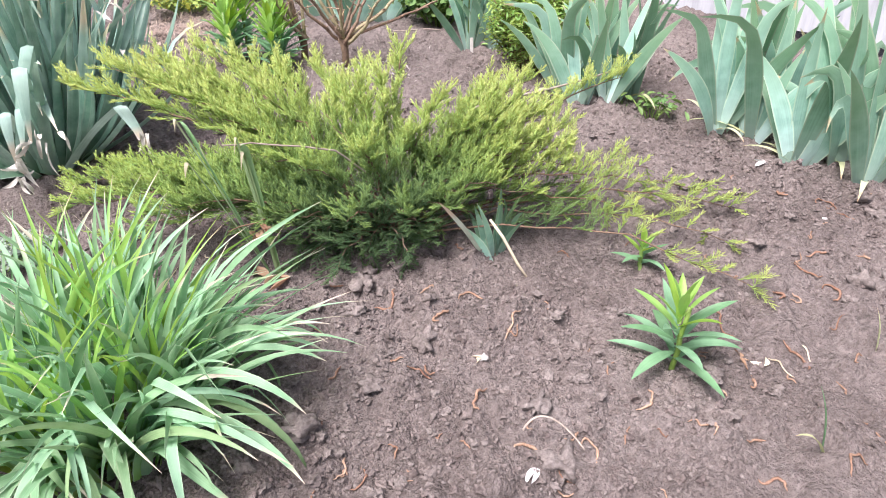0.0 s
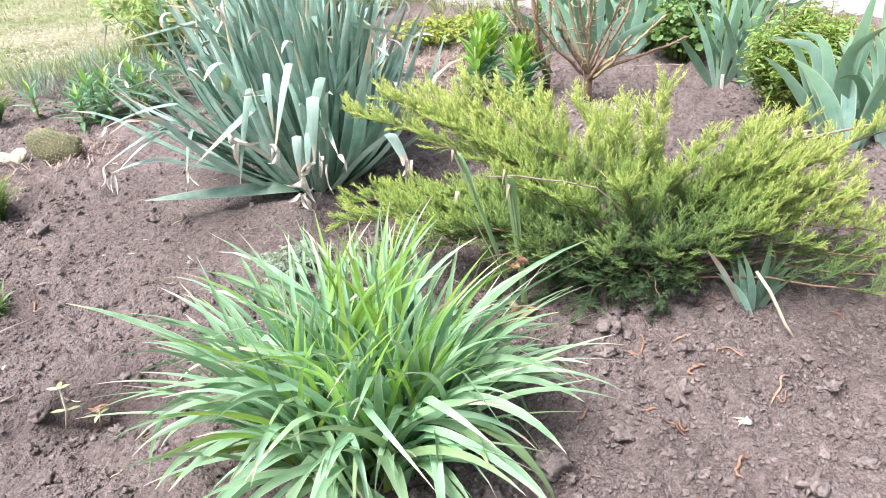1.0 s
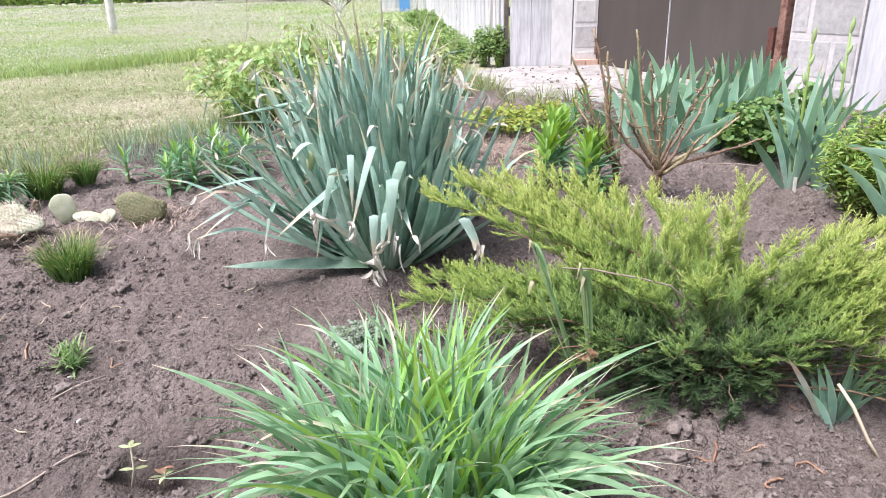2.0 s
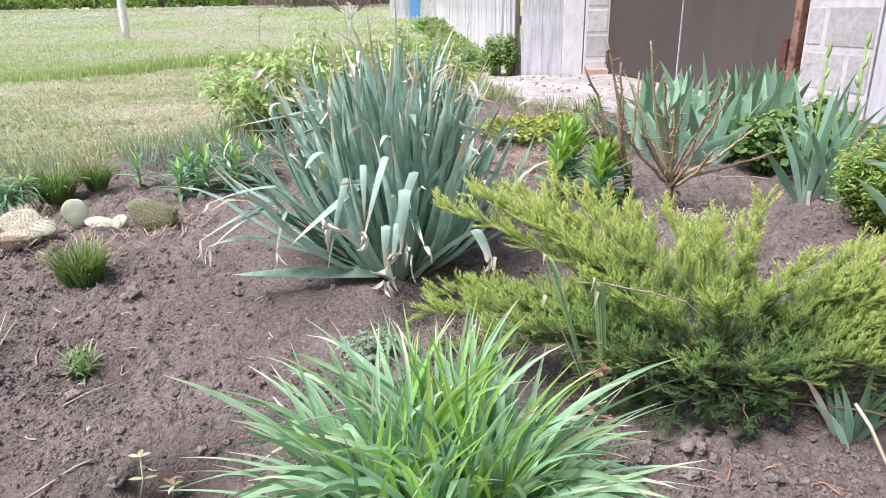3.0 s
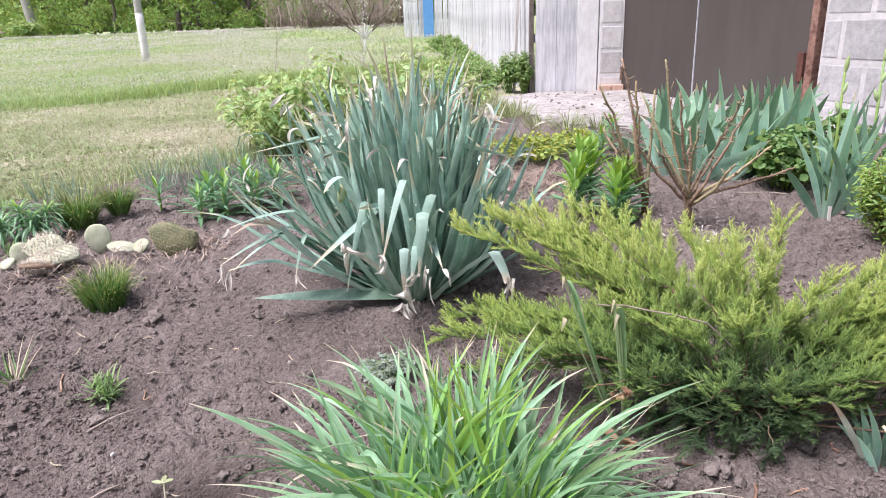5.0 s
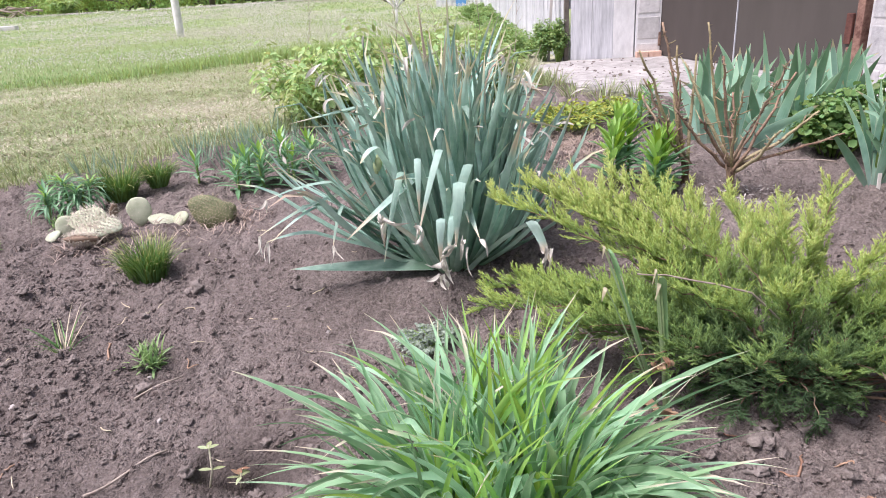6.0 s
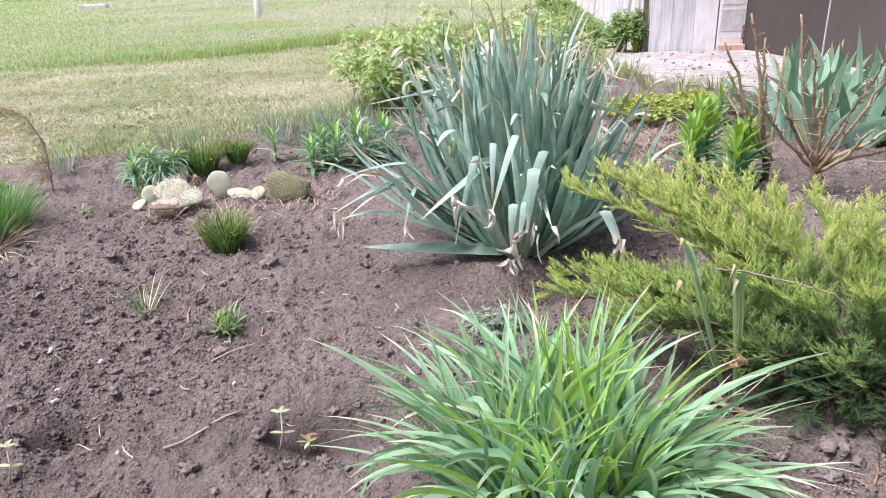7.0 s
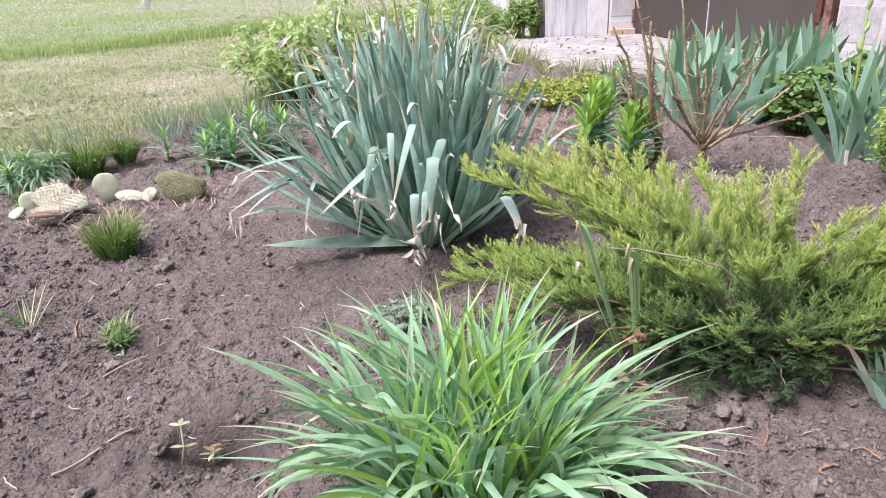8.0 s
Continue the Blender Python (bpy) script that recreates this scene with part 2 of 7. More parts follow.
def foliage(name, dark, light, tip=None, tip_at=0.85, rough=0.5, through_light=0.3, spec=0.4, veins=14.0, island=False, hue=0.025, value=0.3, base=None, bump=0.25, head=None, rim=None):
    """Living leaf: two greens by noise and veins, drying tips, light through the blade."""
    k = Nodes(name)
    along, across = k.attr("along"), k.attr("across")
    rnd = k.node("ShaderNodeNewGeometry").outputs["Random Per Island"] if island else k.node("ShaderNodeObjectInfo").outputs["Random"]
    pos = k.coords("Object")
    mottled = k.noise(pos, 22.0, 3.0)
    colour = k.mix(k.ramp(mottled, [(0.3, (0, 0, 0)), (0.72, (1, 1, 1))]), dark, light)
    if veins:
        v = k.node("ShaderNodeCombineXYZ")
        k.link(k.maths("MULTIPLY", across, veins), v.inputs[0])
        k.link(k.maths("MULTIPLY", along, 1.5), v.inputs[1])
        k.link(k.maths("MULTIPLY", rnd, 37.0), v.inputs[2])
        vein = k.noise(v.outputs[0], 1.0, 2.0)
        colour = k.mix(k.maths("MULTIPLY", vein, 0.48), colour, tuple(min(1, c * 1.7) for c in light))
        k.bump(vein, bump, 0.0015)
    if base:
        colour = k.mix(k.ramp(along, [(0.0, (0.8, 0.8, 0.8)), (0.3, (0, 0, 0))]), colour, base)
    if head:
        colour = k.mix(k.ramp(along, [(0.35, (0, 0, 0)), (0.85, (0.7, 0.7, 0.7))]), colour, head)
    if rim:
        side = k.maths("ABSOLUTE", across)
        colour = k.mix(k.ramp(side, [(0.80, (0, 0, 0)), (0.96, (0.8, 0.8, 0.8))]), colour, rim)
    colour = k.vary(colour, rnd, hue, value)
    if tip:
        edge = k.maths("ADD", along, k.maths("MULTIPLY", k.maths("SUBTRACT", rnd, 0.5), 0.18))
        colour = k.mix(k.ramp(edge, [(tip_at, (0, 0, 0)), (min(0.999, tip_at + 0.08), (1, 1, 1))]), colour, tip)
    mat = k.finish(colour, rough, 0.0, spec)
    if through_light:
        t = k.node("ShaderNodeBsdfTranslucent")
        bright = k.node("ShaderNodeHueSaturation", Hue=0.485, Saturation=1.1, Value=1.25)
        k.link(colour, bright.inputs["Color"])
        k.link(bright.outputs[0], t.inputs["Color"])
        m = k.node("ShaderNodeMixShader", Fac=through_light)
        k.link(k.bsdf.outputs[0], m.inputs[1])
        k.link(t.outputs[0], m.inputs[2])
        k.link(m.outputs[0], k.out.inputs["Surface"])
    return mat


def plain(name, dark, light, scale=40.0, rough=0.8, bump=0.4, distance=0.002, stretch=None, spec=0.3, metal=0.0, random=True, world_space=False, value=0.25):
    """A dull natural surface: two tones by noise at two sizes, varied piece by piece."""
    k = Nodes(name)
    pos = k.place() if world_space else k.coords("Object")
    fine, broad = k.noise(pos, scale, 6.0, 0.65, stretch), k.noise(pos, scale * 0.17, 3.0)
    both = k.maths("ADD", k.maths("MULTIPLY", fine, 0.6), k.maths("MULTIPLY", broad, 0.4))
    colour = k.mix(k.ramp(both, [(0.36, (0, 0, 0)), (0.64, (1, 1, 1))]), dark, light)
    if random:
        colour = k.vary(colour, k.node("ShaderNodeObjectInfo").outputs["Random"], 0.02, value, 0.2)
    k.bump(fine, bump, distance)
    return k.finish(colour, rough, metal, spec)


def ground_material():
    k = Nodes("soil_and_turf")
    pos = k.place()
    fine, mid, broad = k.noise(pos, 300.0, 5.0, 0.75), k.noise(pos, 75.0, 6.0, 0.7), k.noise(pos, 2.6, 4.0)
    grit, crumbly = k.cells(pos, 95.0), k.cells(pos, 230.0)
    tone = k.maths("ADD", k.maths("MULTIPLY", mid, 0.65), k.maths("MULTIPLY", broad, 0.35))
    soil = k.ramp(tone, [(0.34, SOIL_DARK), (0.50, SOIL_MID), (0.66, SOIL_LIGHT)])
    soil = k.mix(k.ramp(fine, [(0.56, (0, 0, 0)), (0.72, (0.7, 0.7, 0.7))]), soil, (0.37, 0.33, 0.305))
    soil = k.mix(k.ramp(fine, [(0.26, (0.75, 0.75, 0.75)), (0.42, (0, 0, 0))]), soil, tuple(c * 0.6 for c in SOIL_DARK))
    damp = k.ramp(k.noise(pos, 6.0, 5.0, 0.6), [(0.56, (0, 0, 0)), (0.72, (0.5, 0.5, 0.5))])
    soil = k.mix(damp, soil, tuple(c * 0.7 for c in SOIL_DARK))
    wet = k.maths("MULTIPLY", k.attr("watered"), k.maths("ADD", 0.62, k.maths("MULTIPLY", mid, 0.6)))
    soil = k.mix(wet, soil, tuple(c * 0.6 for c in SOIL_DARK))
    hay = k.ramp(k.noise(pos, 60.0, 5.0, 0.7, (1.0, 0.45, 1.0)), [(0.32, (0.26, 0.285, 0.16)), (0.5, (0.45, 0.45, 0.31)), (0.68, (0.64, 0.61, 0.48))])
    green = k.ramp(k.noise(pos, 9.0, 5.0, 0.65), [(0.3, (0.250, 0.318, 0.140)), (0.7, (0.445, 0.495, 0.27))])
    green = k.mix(k.ramp(k.noise(pos, 0.32, 3.0), [(0.42, (0, 0, 0)), (0.60, (0.7, 0.7, 0.7))]), green, (0.235, 0.345, 0.120))
    field = k.mix(k.attr("mown"), green, k.mix(k.ramp(broad, [(0.4, (0, 0, 0)), (0.65, (0.40, 0.40, 0.40))]), hay, green))
    track = k.ramp(k.noise(pos, 1.2, 4.0), [(0.3, (0.30, 0.27, 0.22)), (0.7, (0.42, 0.38, 0.32))])
    field = k.mix(k.attr("track"), field, track)
    grain = k.maths("ADD", k.maths("MULTIPLY", mid, 0.8), k.maths("MULTIPLY", fine, 0.35))
    grain = k.maths("SUBTRACT", grain, k.maths("ADD", k.maths("MULTIPLY", grit, 0.7), k.maths("MULTIPLY", crumbly, 0.35)))
    k.bump(grain, 1.0, 0.012)
    return k.finish(k.mix(k.attr("dug"), field, soil), 0.95, 0.0, 0.15)


SOIL_DARK, SOIL_MID, SOIL_LIGHT = (0.116, 0.096, 0.085), (0.236, 0.202, 0.180), (0.350, 0.307, 0.277)
M_GROUND = ground_material()


def crumb_material():
    k = Nodes("soil_crumb")
    pos = k.place()
    fine, broad = k.noise(pos, 160.0, 6.0, 0.65), k.noise(pos, 27.0, 3.0)
    both = k.maths("ADD", k.maths("MULTIPLY", fine, 0.6), k.maths("MULTIPLY", broad, 0.4))
    colour = k.mix(k.ramp(both, [(0.36, (0, 0, 0)), (0.64, (1, 1, 1))]), (0.100, 0.083, 0.073), (0.265, 0.230, 0.207))
    colour = k.vary(colour, k.node("ShaderNodeNewGeometry").outputs["Random Per Island"], 0.02, 0.30, 0.2)
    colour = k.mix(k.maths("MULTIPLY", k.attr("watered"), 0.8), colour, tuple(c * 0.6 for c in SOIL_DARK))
    k.bump(fine, 1.0, 0.004)
    return k.finish(colour, 0.95, 0.0, 0.1)


M_CLOD = crumb_material()
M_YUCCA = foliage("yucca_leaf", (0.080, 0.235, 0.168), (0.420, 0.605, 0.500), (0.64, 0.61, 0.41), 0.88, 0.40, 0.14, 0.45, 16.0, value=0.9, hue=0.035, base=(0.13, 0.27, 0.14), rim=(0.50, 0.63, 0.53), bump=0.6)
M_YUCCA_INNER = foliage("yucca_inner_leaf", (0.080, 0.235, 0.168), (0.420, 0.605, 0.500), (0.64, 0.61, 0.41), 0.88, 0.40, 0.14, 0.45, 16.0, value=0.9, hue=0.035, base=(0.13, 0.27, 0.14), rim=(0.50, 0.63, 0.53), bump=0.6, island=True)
M_YUCCA_DRY = foliage("yucca_leaf_withered", (0.30, 0.37, 0.29), (0.50, 0.54, 0.45), (0.52, 0.43, 0.33), 0.74, 0.7, 0.25, 0.2, 10.0, value=0.3)
M_YUCCA_CURL = foliage("yucca_leaf_end", (0.40, 0.38, 0.29), (0.74, 0.71, 0.59), None, 0.9, 0.8, 0.2, 0.15, 12.0, value=0.4, bump=0.8)
M_YUCCA_PALE = foliage("yucca_leaf_pale", (0.19, 0.325, 0.265), (0.37, 0.51, 0.43), (0.62, 0.56, 0.42), 0.84, 0.62, 0.15, 0.2, 14.0, value=0.4, bump=0.5)
M_DAYLILY = foliage("daylily_leaf", (0.120, 0.285, 0.130), (0.270, 0.450, 0.265), (0.66, 0.60, 0.45), 0.93, 0.48, 0.30, 0.26, 9.0, value=0.7, hue=0.05, base=(0.30, 0.50, 0.05), rim=(0.46, 0.60, 0.40))
M_DAYLILY_INNER = foliage("daylily_inner_leaf", (0.120, 0.285, 0.130), (0.270, 0.450, 0.265), (0.66, 0.60, 0.45), 0.93, 0.48, 0.30, 0.26, 9.0, value=0.7, hue=0.05, base=(0.30, 0.50, 0.05), rim=(0.46, 0.60, 0.40), island=True)
M_DAYLILY_NEW = foliage("daylily_young_leaf", (0.165, 0.355, 0.065), (0.325, 0.535, 0.150), (0.60, 0.56, 0.34), 0.96, 0.42, 0.40, 0.32, 9.0, value=0.6, hue=0.04, base=(0.36, 0.54, 0.06))
M_DAYLILY_TIP = foliage("daylily_leaf_dry_tip", (0.140, 0.285, 0.120), (0.29, 0.46, 0.25), (0.64, 0.58, 0.45), 0.84, 0.5, 0.3, 0.3, 9.0, value=0.5, hue=0.05)
M_IRIS = foliage("iris_leaf", (0.098, 0.238, 0.158), (0.255, 0.435, 0.335), (0.55, 0.50, 0.30), 0.97, 0.45, 0.20, 0.38, 8.0, value=0.9, hue=0.06, base=(0.38, 0.50, 0.45), bump=0.6, head=(0.235, 0.415, 0.235), rim=(0.45, 0.56, 0.40))
M_IRIS_YELLOW = foliage("iris_leaf_fading", (0.36, 0.42, 0.20), (0.52, 0.55, 0.33), (0.60, 0.46, 0.28), 0.85, 0.6, 0.25, 0.3, 8.0)
M_BUD = foliage("iris_bud", (0.24, 0.36, 0.14), (0.40, 0.52, 0.26), None, 0.9, 0.5, 0.2, 0.3, 6.0)
M_LILY = foliage("lily_leaf", (0.075, 0.195, 0.085), (0.185, 0.350, 0.190), None, 0.9, 0.40, 0.25, 0.42, 5.0, value=0.5)
M_IRIS_OLD = foliage("iris_leaf_withering", (0.165, 0.250, 0.125), (0.31, 0.41, 0.22), (0.46, 0.42, 0.29), 0.50, 0.5, 0.25, 0.3, 6.0, value=0.4)
M_LILY_NEW = foliage("lily_young_leaf", (0.145, 0.310, 0.050), (0.275, 0.455, 0.105), None, 0.9, 0.40, 0.35, 0.4, 5.0, value=0.3)
M_JUNIPER = None
M_CHIVE = foliage("chive_blade", (0.080, 0.230, 0.060), (0.190, 0.375, 0.120), (0.46, 0.44, 0.22), 0.92, 0.45, 0.2, 0.4, 0.0, island=True, value=0.5, hue=0.05)
M_SEDGE = foliage("sedge_blade", (0.075, 0.182, 0.042), (0.195, 0.325, 0.090), (0.50, 0.53, 0.22), 0.78, 0.45, 0.25, 0.35, 0.0, island=True, value=0.6, hue=0.04)
M_BLUEGRASS = foliage("pink_leaf", (0.20, 0.33, 0.22), (0.40, 0.53, 0.40), (0.42, 0.30, 0.18), 0.95, 0.5, 0.25, 0.4, 0.0, island=True, value=0.4)
M_ROSETTE = foliage("rosette_leaf", (0.13, 0.25, 0.08), (0.29, 0.42, 0.19), None, 0.9, 0.5, 0.25, 0.3, 6.0, value=0.4)
M_BROADLEAF = foliage("broad_leaf", (0.090, 0.200, 0.050), (0.215, 0.345, 0.115), None, 0.9, 0.5, 0.30, 0.35, 0.0, island=True, value=0.6, hue=0.05)
M_NETTLE = foliage("nettle_leaf", (0.17, 0.30, 0.085), (0.34, 0.47, 0.19), None, 0.9, 0.5, 0.4, 0.35, 0.0, island=True, value=0.6, hue=0.06)
M_SHRUBLEAF = foliage("shrub_leaf", (0.26, 0.40, 0.13), (0.54, 0.66, 0.32), (0.50, 0.42, 0.24), 0.96, 0.5, 0.42, 0.3, 0.0, island=True, value=0.7, hue=0.07)
M_YELLOWLEAF = foliage("yellow_leaf", (0.24, 0.32, 0.05), (0.46, 0.52, 0.13), None, 0.9, 0.5, 0.35, 0.3, 0.0, island=True, value=0.6, hue=0.06)
M_BOXLEAF = foliage("box_leaf", (0.19, 0.335, 0.070), (0.39, 0.535, 0.165), None, 0.9, 0.45, 0.4, 0.35, 0.0, island=True, value=0.6, hue=0.05)
M_TREELEAF = foliage("tree_leaf", (0.17, 0.29, 0.07), (0.38, 0.50, 0.17), None, 0.9, 0.5, 0.45, 0.3, 0.0, island=True, value=0.8, hue=0.07)
M_GRASS = foliage("grass_blade", (0.215, 0.290, 0.115), (0.430, 0.500, 0.275), (0.62, 0.58, 0.44), 0.93, 0.5, 0.40, 0.3, 0.0, island=True, value=0.8, hue=0.06)
M_LUSH = foliage("lush_grass", (0.130, 0.250, 0.070), (0.290, 0.430, 0.165), (0.50, 0.52, 0.36), 0.95, 0.5, 0.40, 0.3, 0.0, island=True, value=0.7, hue=0.06)
M_FRINGE = foliage("fringe_grass", (0.235, 0.360, 0.115), (0.420, 0.535, 0.225), None, 0.93, 0.5, 0.45, 0.3, 0.0, island=True, value=0.5, hue=0.05)
M_HAY = foliage("hay", (0.43, 0.41, 0.29), (0.70, 0.66, 0.52), None, 0.9, 0.7, 0.2, 0.2, 0.0, island=True, value=0.7, hue=0.06)
M_SWATH = foliage("cut_grass", (0.25, 0.30, 0.13), (0.62, 0.62, 0.42), None, 0.93, 0.6, 0.25, 0.25, 0.0, island=True, value=0.8, hue=0.07)
M_PLUME = foliage("dry_plume", (0.40, 0.33, 0.18), (0.64, 0.56, 0.37), None, 0.9, 0.7, 0.30, 0.2, 0.0, island=True, value=0.6, hue=0.04)
M_SEEDHEAD = foliage("meadow_flower", (0.60, 0.58, 0.54), (0.86, 0.84, 0.82), None, 0.9, 0.8, 0.3, 0.2, 0.0, island=True, value=0.3)
M_STRAW = foliage("straw", (0.42, 0.34, 0.22), (0.66, 0.58, 0.43), None, 0.9, 0.7, 0.15, 0.3, 4.0)
M_BROWNLEAF = foliage("brown_leaf", (0.19, 0.112, 0.066), (0.36, 0.245, 0.155), None, 0.9, 0.7, 0.2, 0.25, 4.0)
M_CACTUSLITTER = foliage("dry_scraps", (0.30, 0.235, 0.185), (0.54, 0.46, 0.385), None, 0.9, 0.7, 0.2, 0.3, 0.0, island=True, value=0.5)
M_CHIPS = foliage("pale_chips", (0.34, 0.31, 0.28), (0.66, 0.63, 0.59), None, 0.9, 0.8, 0.1, 0.2, 0.0, island=True, value=0.6)
M_SEDUM = foliage("sedum_leaf", (0.17, 0.23, 0.17), (0.36, 0.43, 0.34), None, 0.9, 0.5, 0.1, 0.3, 0.0, island=True, value=0.5)
M_SEEDLING = foliage("seedling_leaf", (0.28, 0.38, 0.17), (0.46, 0.51, 0.30), None, 0.9, 0.5, 0.35, 0.3, 3.0)
M_PALESTEM = plain("pale_stem", (0.50, 0.48, 0.34), (0.66, 0.62, 0.47), 120.0, 0.6)
M_GREENSTEM = plain("green_stem", (0.16, 0.28, 0.06), (0.26, 0.38, 0.12), 90.0, 0.5)
M_ROOT = plain("dry_root", (0.19, 0.105, 0.065), (0.40, 0.265, 0.180), 160.0, 0.8, 0.9, value=0.6)
M_TWIG = plain("weathered_twig", (0.22, 0.18, 0.145), (0.43, 0.37, 0.31), 110.0, 0.8, 0.6, value=0.4)
M_PLANK = plain("grey_plank", (0.24, 0.23, 0.21), (0.44, 0.42, 0.39), 30.0, 0.9, 0.6, 0.003, (3.0, 3.0, 0.3))
M_BRUSH = plain("bare_brush", (0.26, 0.20, 0.17), (0.42, 0.35, 0.31), 30.0, 0.9, 0.4, value=0.3)
M_ROSEWOOD = plain("rose_cane", (0.150, 0.098, 0.068), (0.40, 0.295, 0.200), 110.0, 0.75, 0.7)
M_ROSECUT = plain("rose_cane_green", (0.19, 0.16, 0.085), (0.42, 0.36, 0.20), 110.0, 0.6, 0.6)
M_BARK = plain("juniper_bark", (0.13, 0.085, 0.055), (0.30, 0.21, 0.14), 90.0, 0.85, 0.8, 0.003)
M_TREEBARK = plain("tree_bark", (0.09, 0.075, 0.065), (0.18, 0.155, 0.135), 20.0, 0.9, 0.8, 0.01)
M_LIME = plain("whitewash", (0.58, 0.58, 0.575), (0.86, 0.86, 0.85), 9.0, 0.9, 0.4, 0.004)
M_POLE = plain("concrete_pole", (0.30, 0.29, 0.28), (0.46, 0.45, 0.43), 14.0, 0.9, 0.4, 0.004)
M_BLOCK = plain("cinder_block", (0.29, 0.295, 0.295), (0.48, 0.485, 0.48), 26.0, 0.95, 0.8, 0.006)
M_MORTAR = plain("mortar", (0.42, 0.42, 0.41), (0.62, 0.62, 0.61), 22.0, 0.95, 0.8, 0.006)
M_BRICK = plain("old_brick", (0.46, 0.27, 0.20), (0.62, 0.42, 0.33), 40.0, 0.95, 0.7, 0.004)
M_GATE = plain("brown_gate_paint", (0.056, 0.048, 0.042), (0.072, 0.062, 0.055), 6.0, 0.55, 0.15, 0.002, (1.0, 1.0, 0.25), 0.4)
M_RUST = plain("rusty_iron", (0.115, 0.060, 0.045), (0.36, 0.245, 0.185), 38.0, 0.85, 0.8, 0.003)
M_RUST_DARK = plain("dark_rust", (0.060, 0.025, 0.020), (0.16, 0.060, 0.045), 38.0, 0.85, 0.8, 0.003)
M_LIMEWASH = plain("limewash", (0.62, 0.63, 0.62), (0.84, 0.85, 0.84), 18.0, 0.9, 0.7, 0.004, (1.5, 1.5, 0.6), value=0.15)
M_LIMEBLOCK = plain("limewashed_block", (0.48, 0.48, 0.465), (0.70, 0.70, 0.68), 26.0, 0.95, 0.8, 0.006)
M_BOARD = plain("bleached_board", (0.37, 0.39, 0.405), (0.81, 0.83, 0.85), 14.0, 0.85, 0.6, 0.003, (3.2, 3.2, 0.25), value=0.25)
M_SHEET = plain("pale_sheet", (0.39, 0.415, 0.43), (0.56, 0.585, 0.605), 8.0, 0.8, 0.3, 0.003, (5.0, 5.0, 0.6))
M_BLUE = plain("blue_paint", (0.08, 0.28, 0.62), (0.12, 0.36, 0.70), 12.0, 0.6)
M_CONCRETE = plain("worn_concrete", (0.19, 0.183, 0.17), (0.44, 0.43, 0.405), 16.0, 0.95, 0.9, 0.012, world_space=True)
M_PAD = foliage("cactus_pad", (0.33, 0.385, 0.24), (0.54, 0.575, 0.42), None, 0.9, 0.6, 0.0, 0.3, 0.0, value=0.25)
M_PAD_GREEN = foliage("cactus_pad_green", (0.105, 0.125, 0.055), (0.235, 0.245, 0.120), None, 0.9, 0.7, 0.0, 0.3, 0.0, value=0.25)
M_AREOLE = plain("cactus_areole", (0.20, 0.22, 0.09), (0.36, 0.34, 0.18), 60.0, 0.9)
M_PAD_BROWN = plain("cactus_pad_brown", (0.20, 0.145, 0.10), (0.33, 0.25, 0.18), 60.0, 0.9, 0.8)
M_SPINE = plain("cactus_spine", (0.52, 0.47, 0.37), (0.76, 0.71, 0.60), 60.0, 0.6)
M_SPINE_BROWN = plain("cactus_spine_brown", (0.36, 0.31, 0.20), (0.58, 0.52, 0.38), 60.0, 0.7)
M_STONE = plain("pale_stone", (0.36, 0.34, 0.31), (0.58, 0.55, 0.51), 50.0, 0.9, 0.6, 0.003, value=0.4)
M_LABEL = plain("plant_label", (0.66, 0.64, 0.58), (0.80, 0.78, 0.72), 50.0, 0.6)


# ---- ground: one sheet to the horizon ----
def axis_steps(low, high, step, reach, grow):
    inner = np.arange(low, high + step / 2, step)
    outer, d, at = [], step, 0.0
    while at < reach:
        d *= grow
        at += d
        outer.append(at)
    outer = np.array(outer)
    return np.concatenate([(inner[0] - outer)[::-1], inner, inner[-1] + outer])


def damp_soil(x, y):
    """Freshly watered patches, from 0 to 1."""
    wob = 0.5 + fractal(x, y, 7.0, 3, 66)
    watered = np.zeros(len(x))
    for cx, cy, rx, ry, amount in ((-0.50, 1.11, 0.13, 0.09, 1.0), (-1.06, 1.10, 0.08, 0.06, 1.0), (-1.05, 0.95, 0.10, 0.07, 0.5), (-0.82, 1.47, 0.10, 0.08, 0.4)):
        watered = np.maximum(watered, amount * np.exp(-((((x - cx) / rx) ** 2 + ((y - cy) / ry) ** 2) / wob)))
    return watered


def build_ground():
    xs = axis_steps(-2.3, 2.2, 0.009, 3000.0, 1.13)
    ys = axis_steps(0.25, 3.3, 0.009, 3000.0, 1.13)
    gx, gy = np.meshgrid(xs, ys)
    x, y = gx.ravel(), gy.ravel()
    verts = np.stack([x, y, height(x, y)], 1)
    nx, ny = len(xs), len(ys)
    i = (np.arange(ny - 1)[:, None] * nx + np.arange(nx - 1)[None]).ravel()
    quads = np.stack([i, i + 1, i + nx + 1, i + nx], 1)
    mown = 1 - smooth01(-0.25, 0.25, y - mow_line(x) + 0.5 * (fractal(x, y, 2.0, 3, 77) - 0.5))
    line = 33.0 + 0.25 * (x + 12) + 0.8 * np.sin(x * 0.3)
    track = (1 - smooth01(0.8, 1.6, np.abs(y - line))) * 0.5
    near = smooth01(-3, -1, y) * (1 - smooth01(7, 9, y)) * (1 - smooth01(5, 9, np.abs(x)))
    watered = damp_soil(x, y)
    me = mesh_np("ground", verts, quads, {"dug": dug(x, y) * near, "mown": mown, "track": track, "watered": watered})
    ob = put("ground", me, M_GROUND)
    return tagged(ob, "crumbly grey-brown garden soil with mown turf and meadow beyond", "ground", kind="structure")


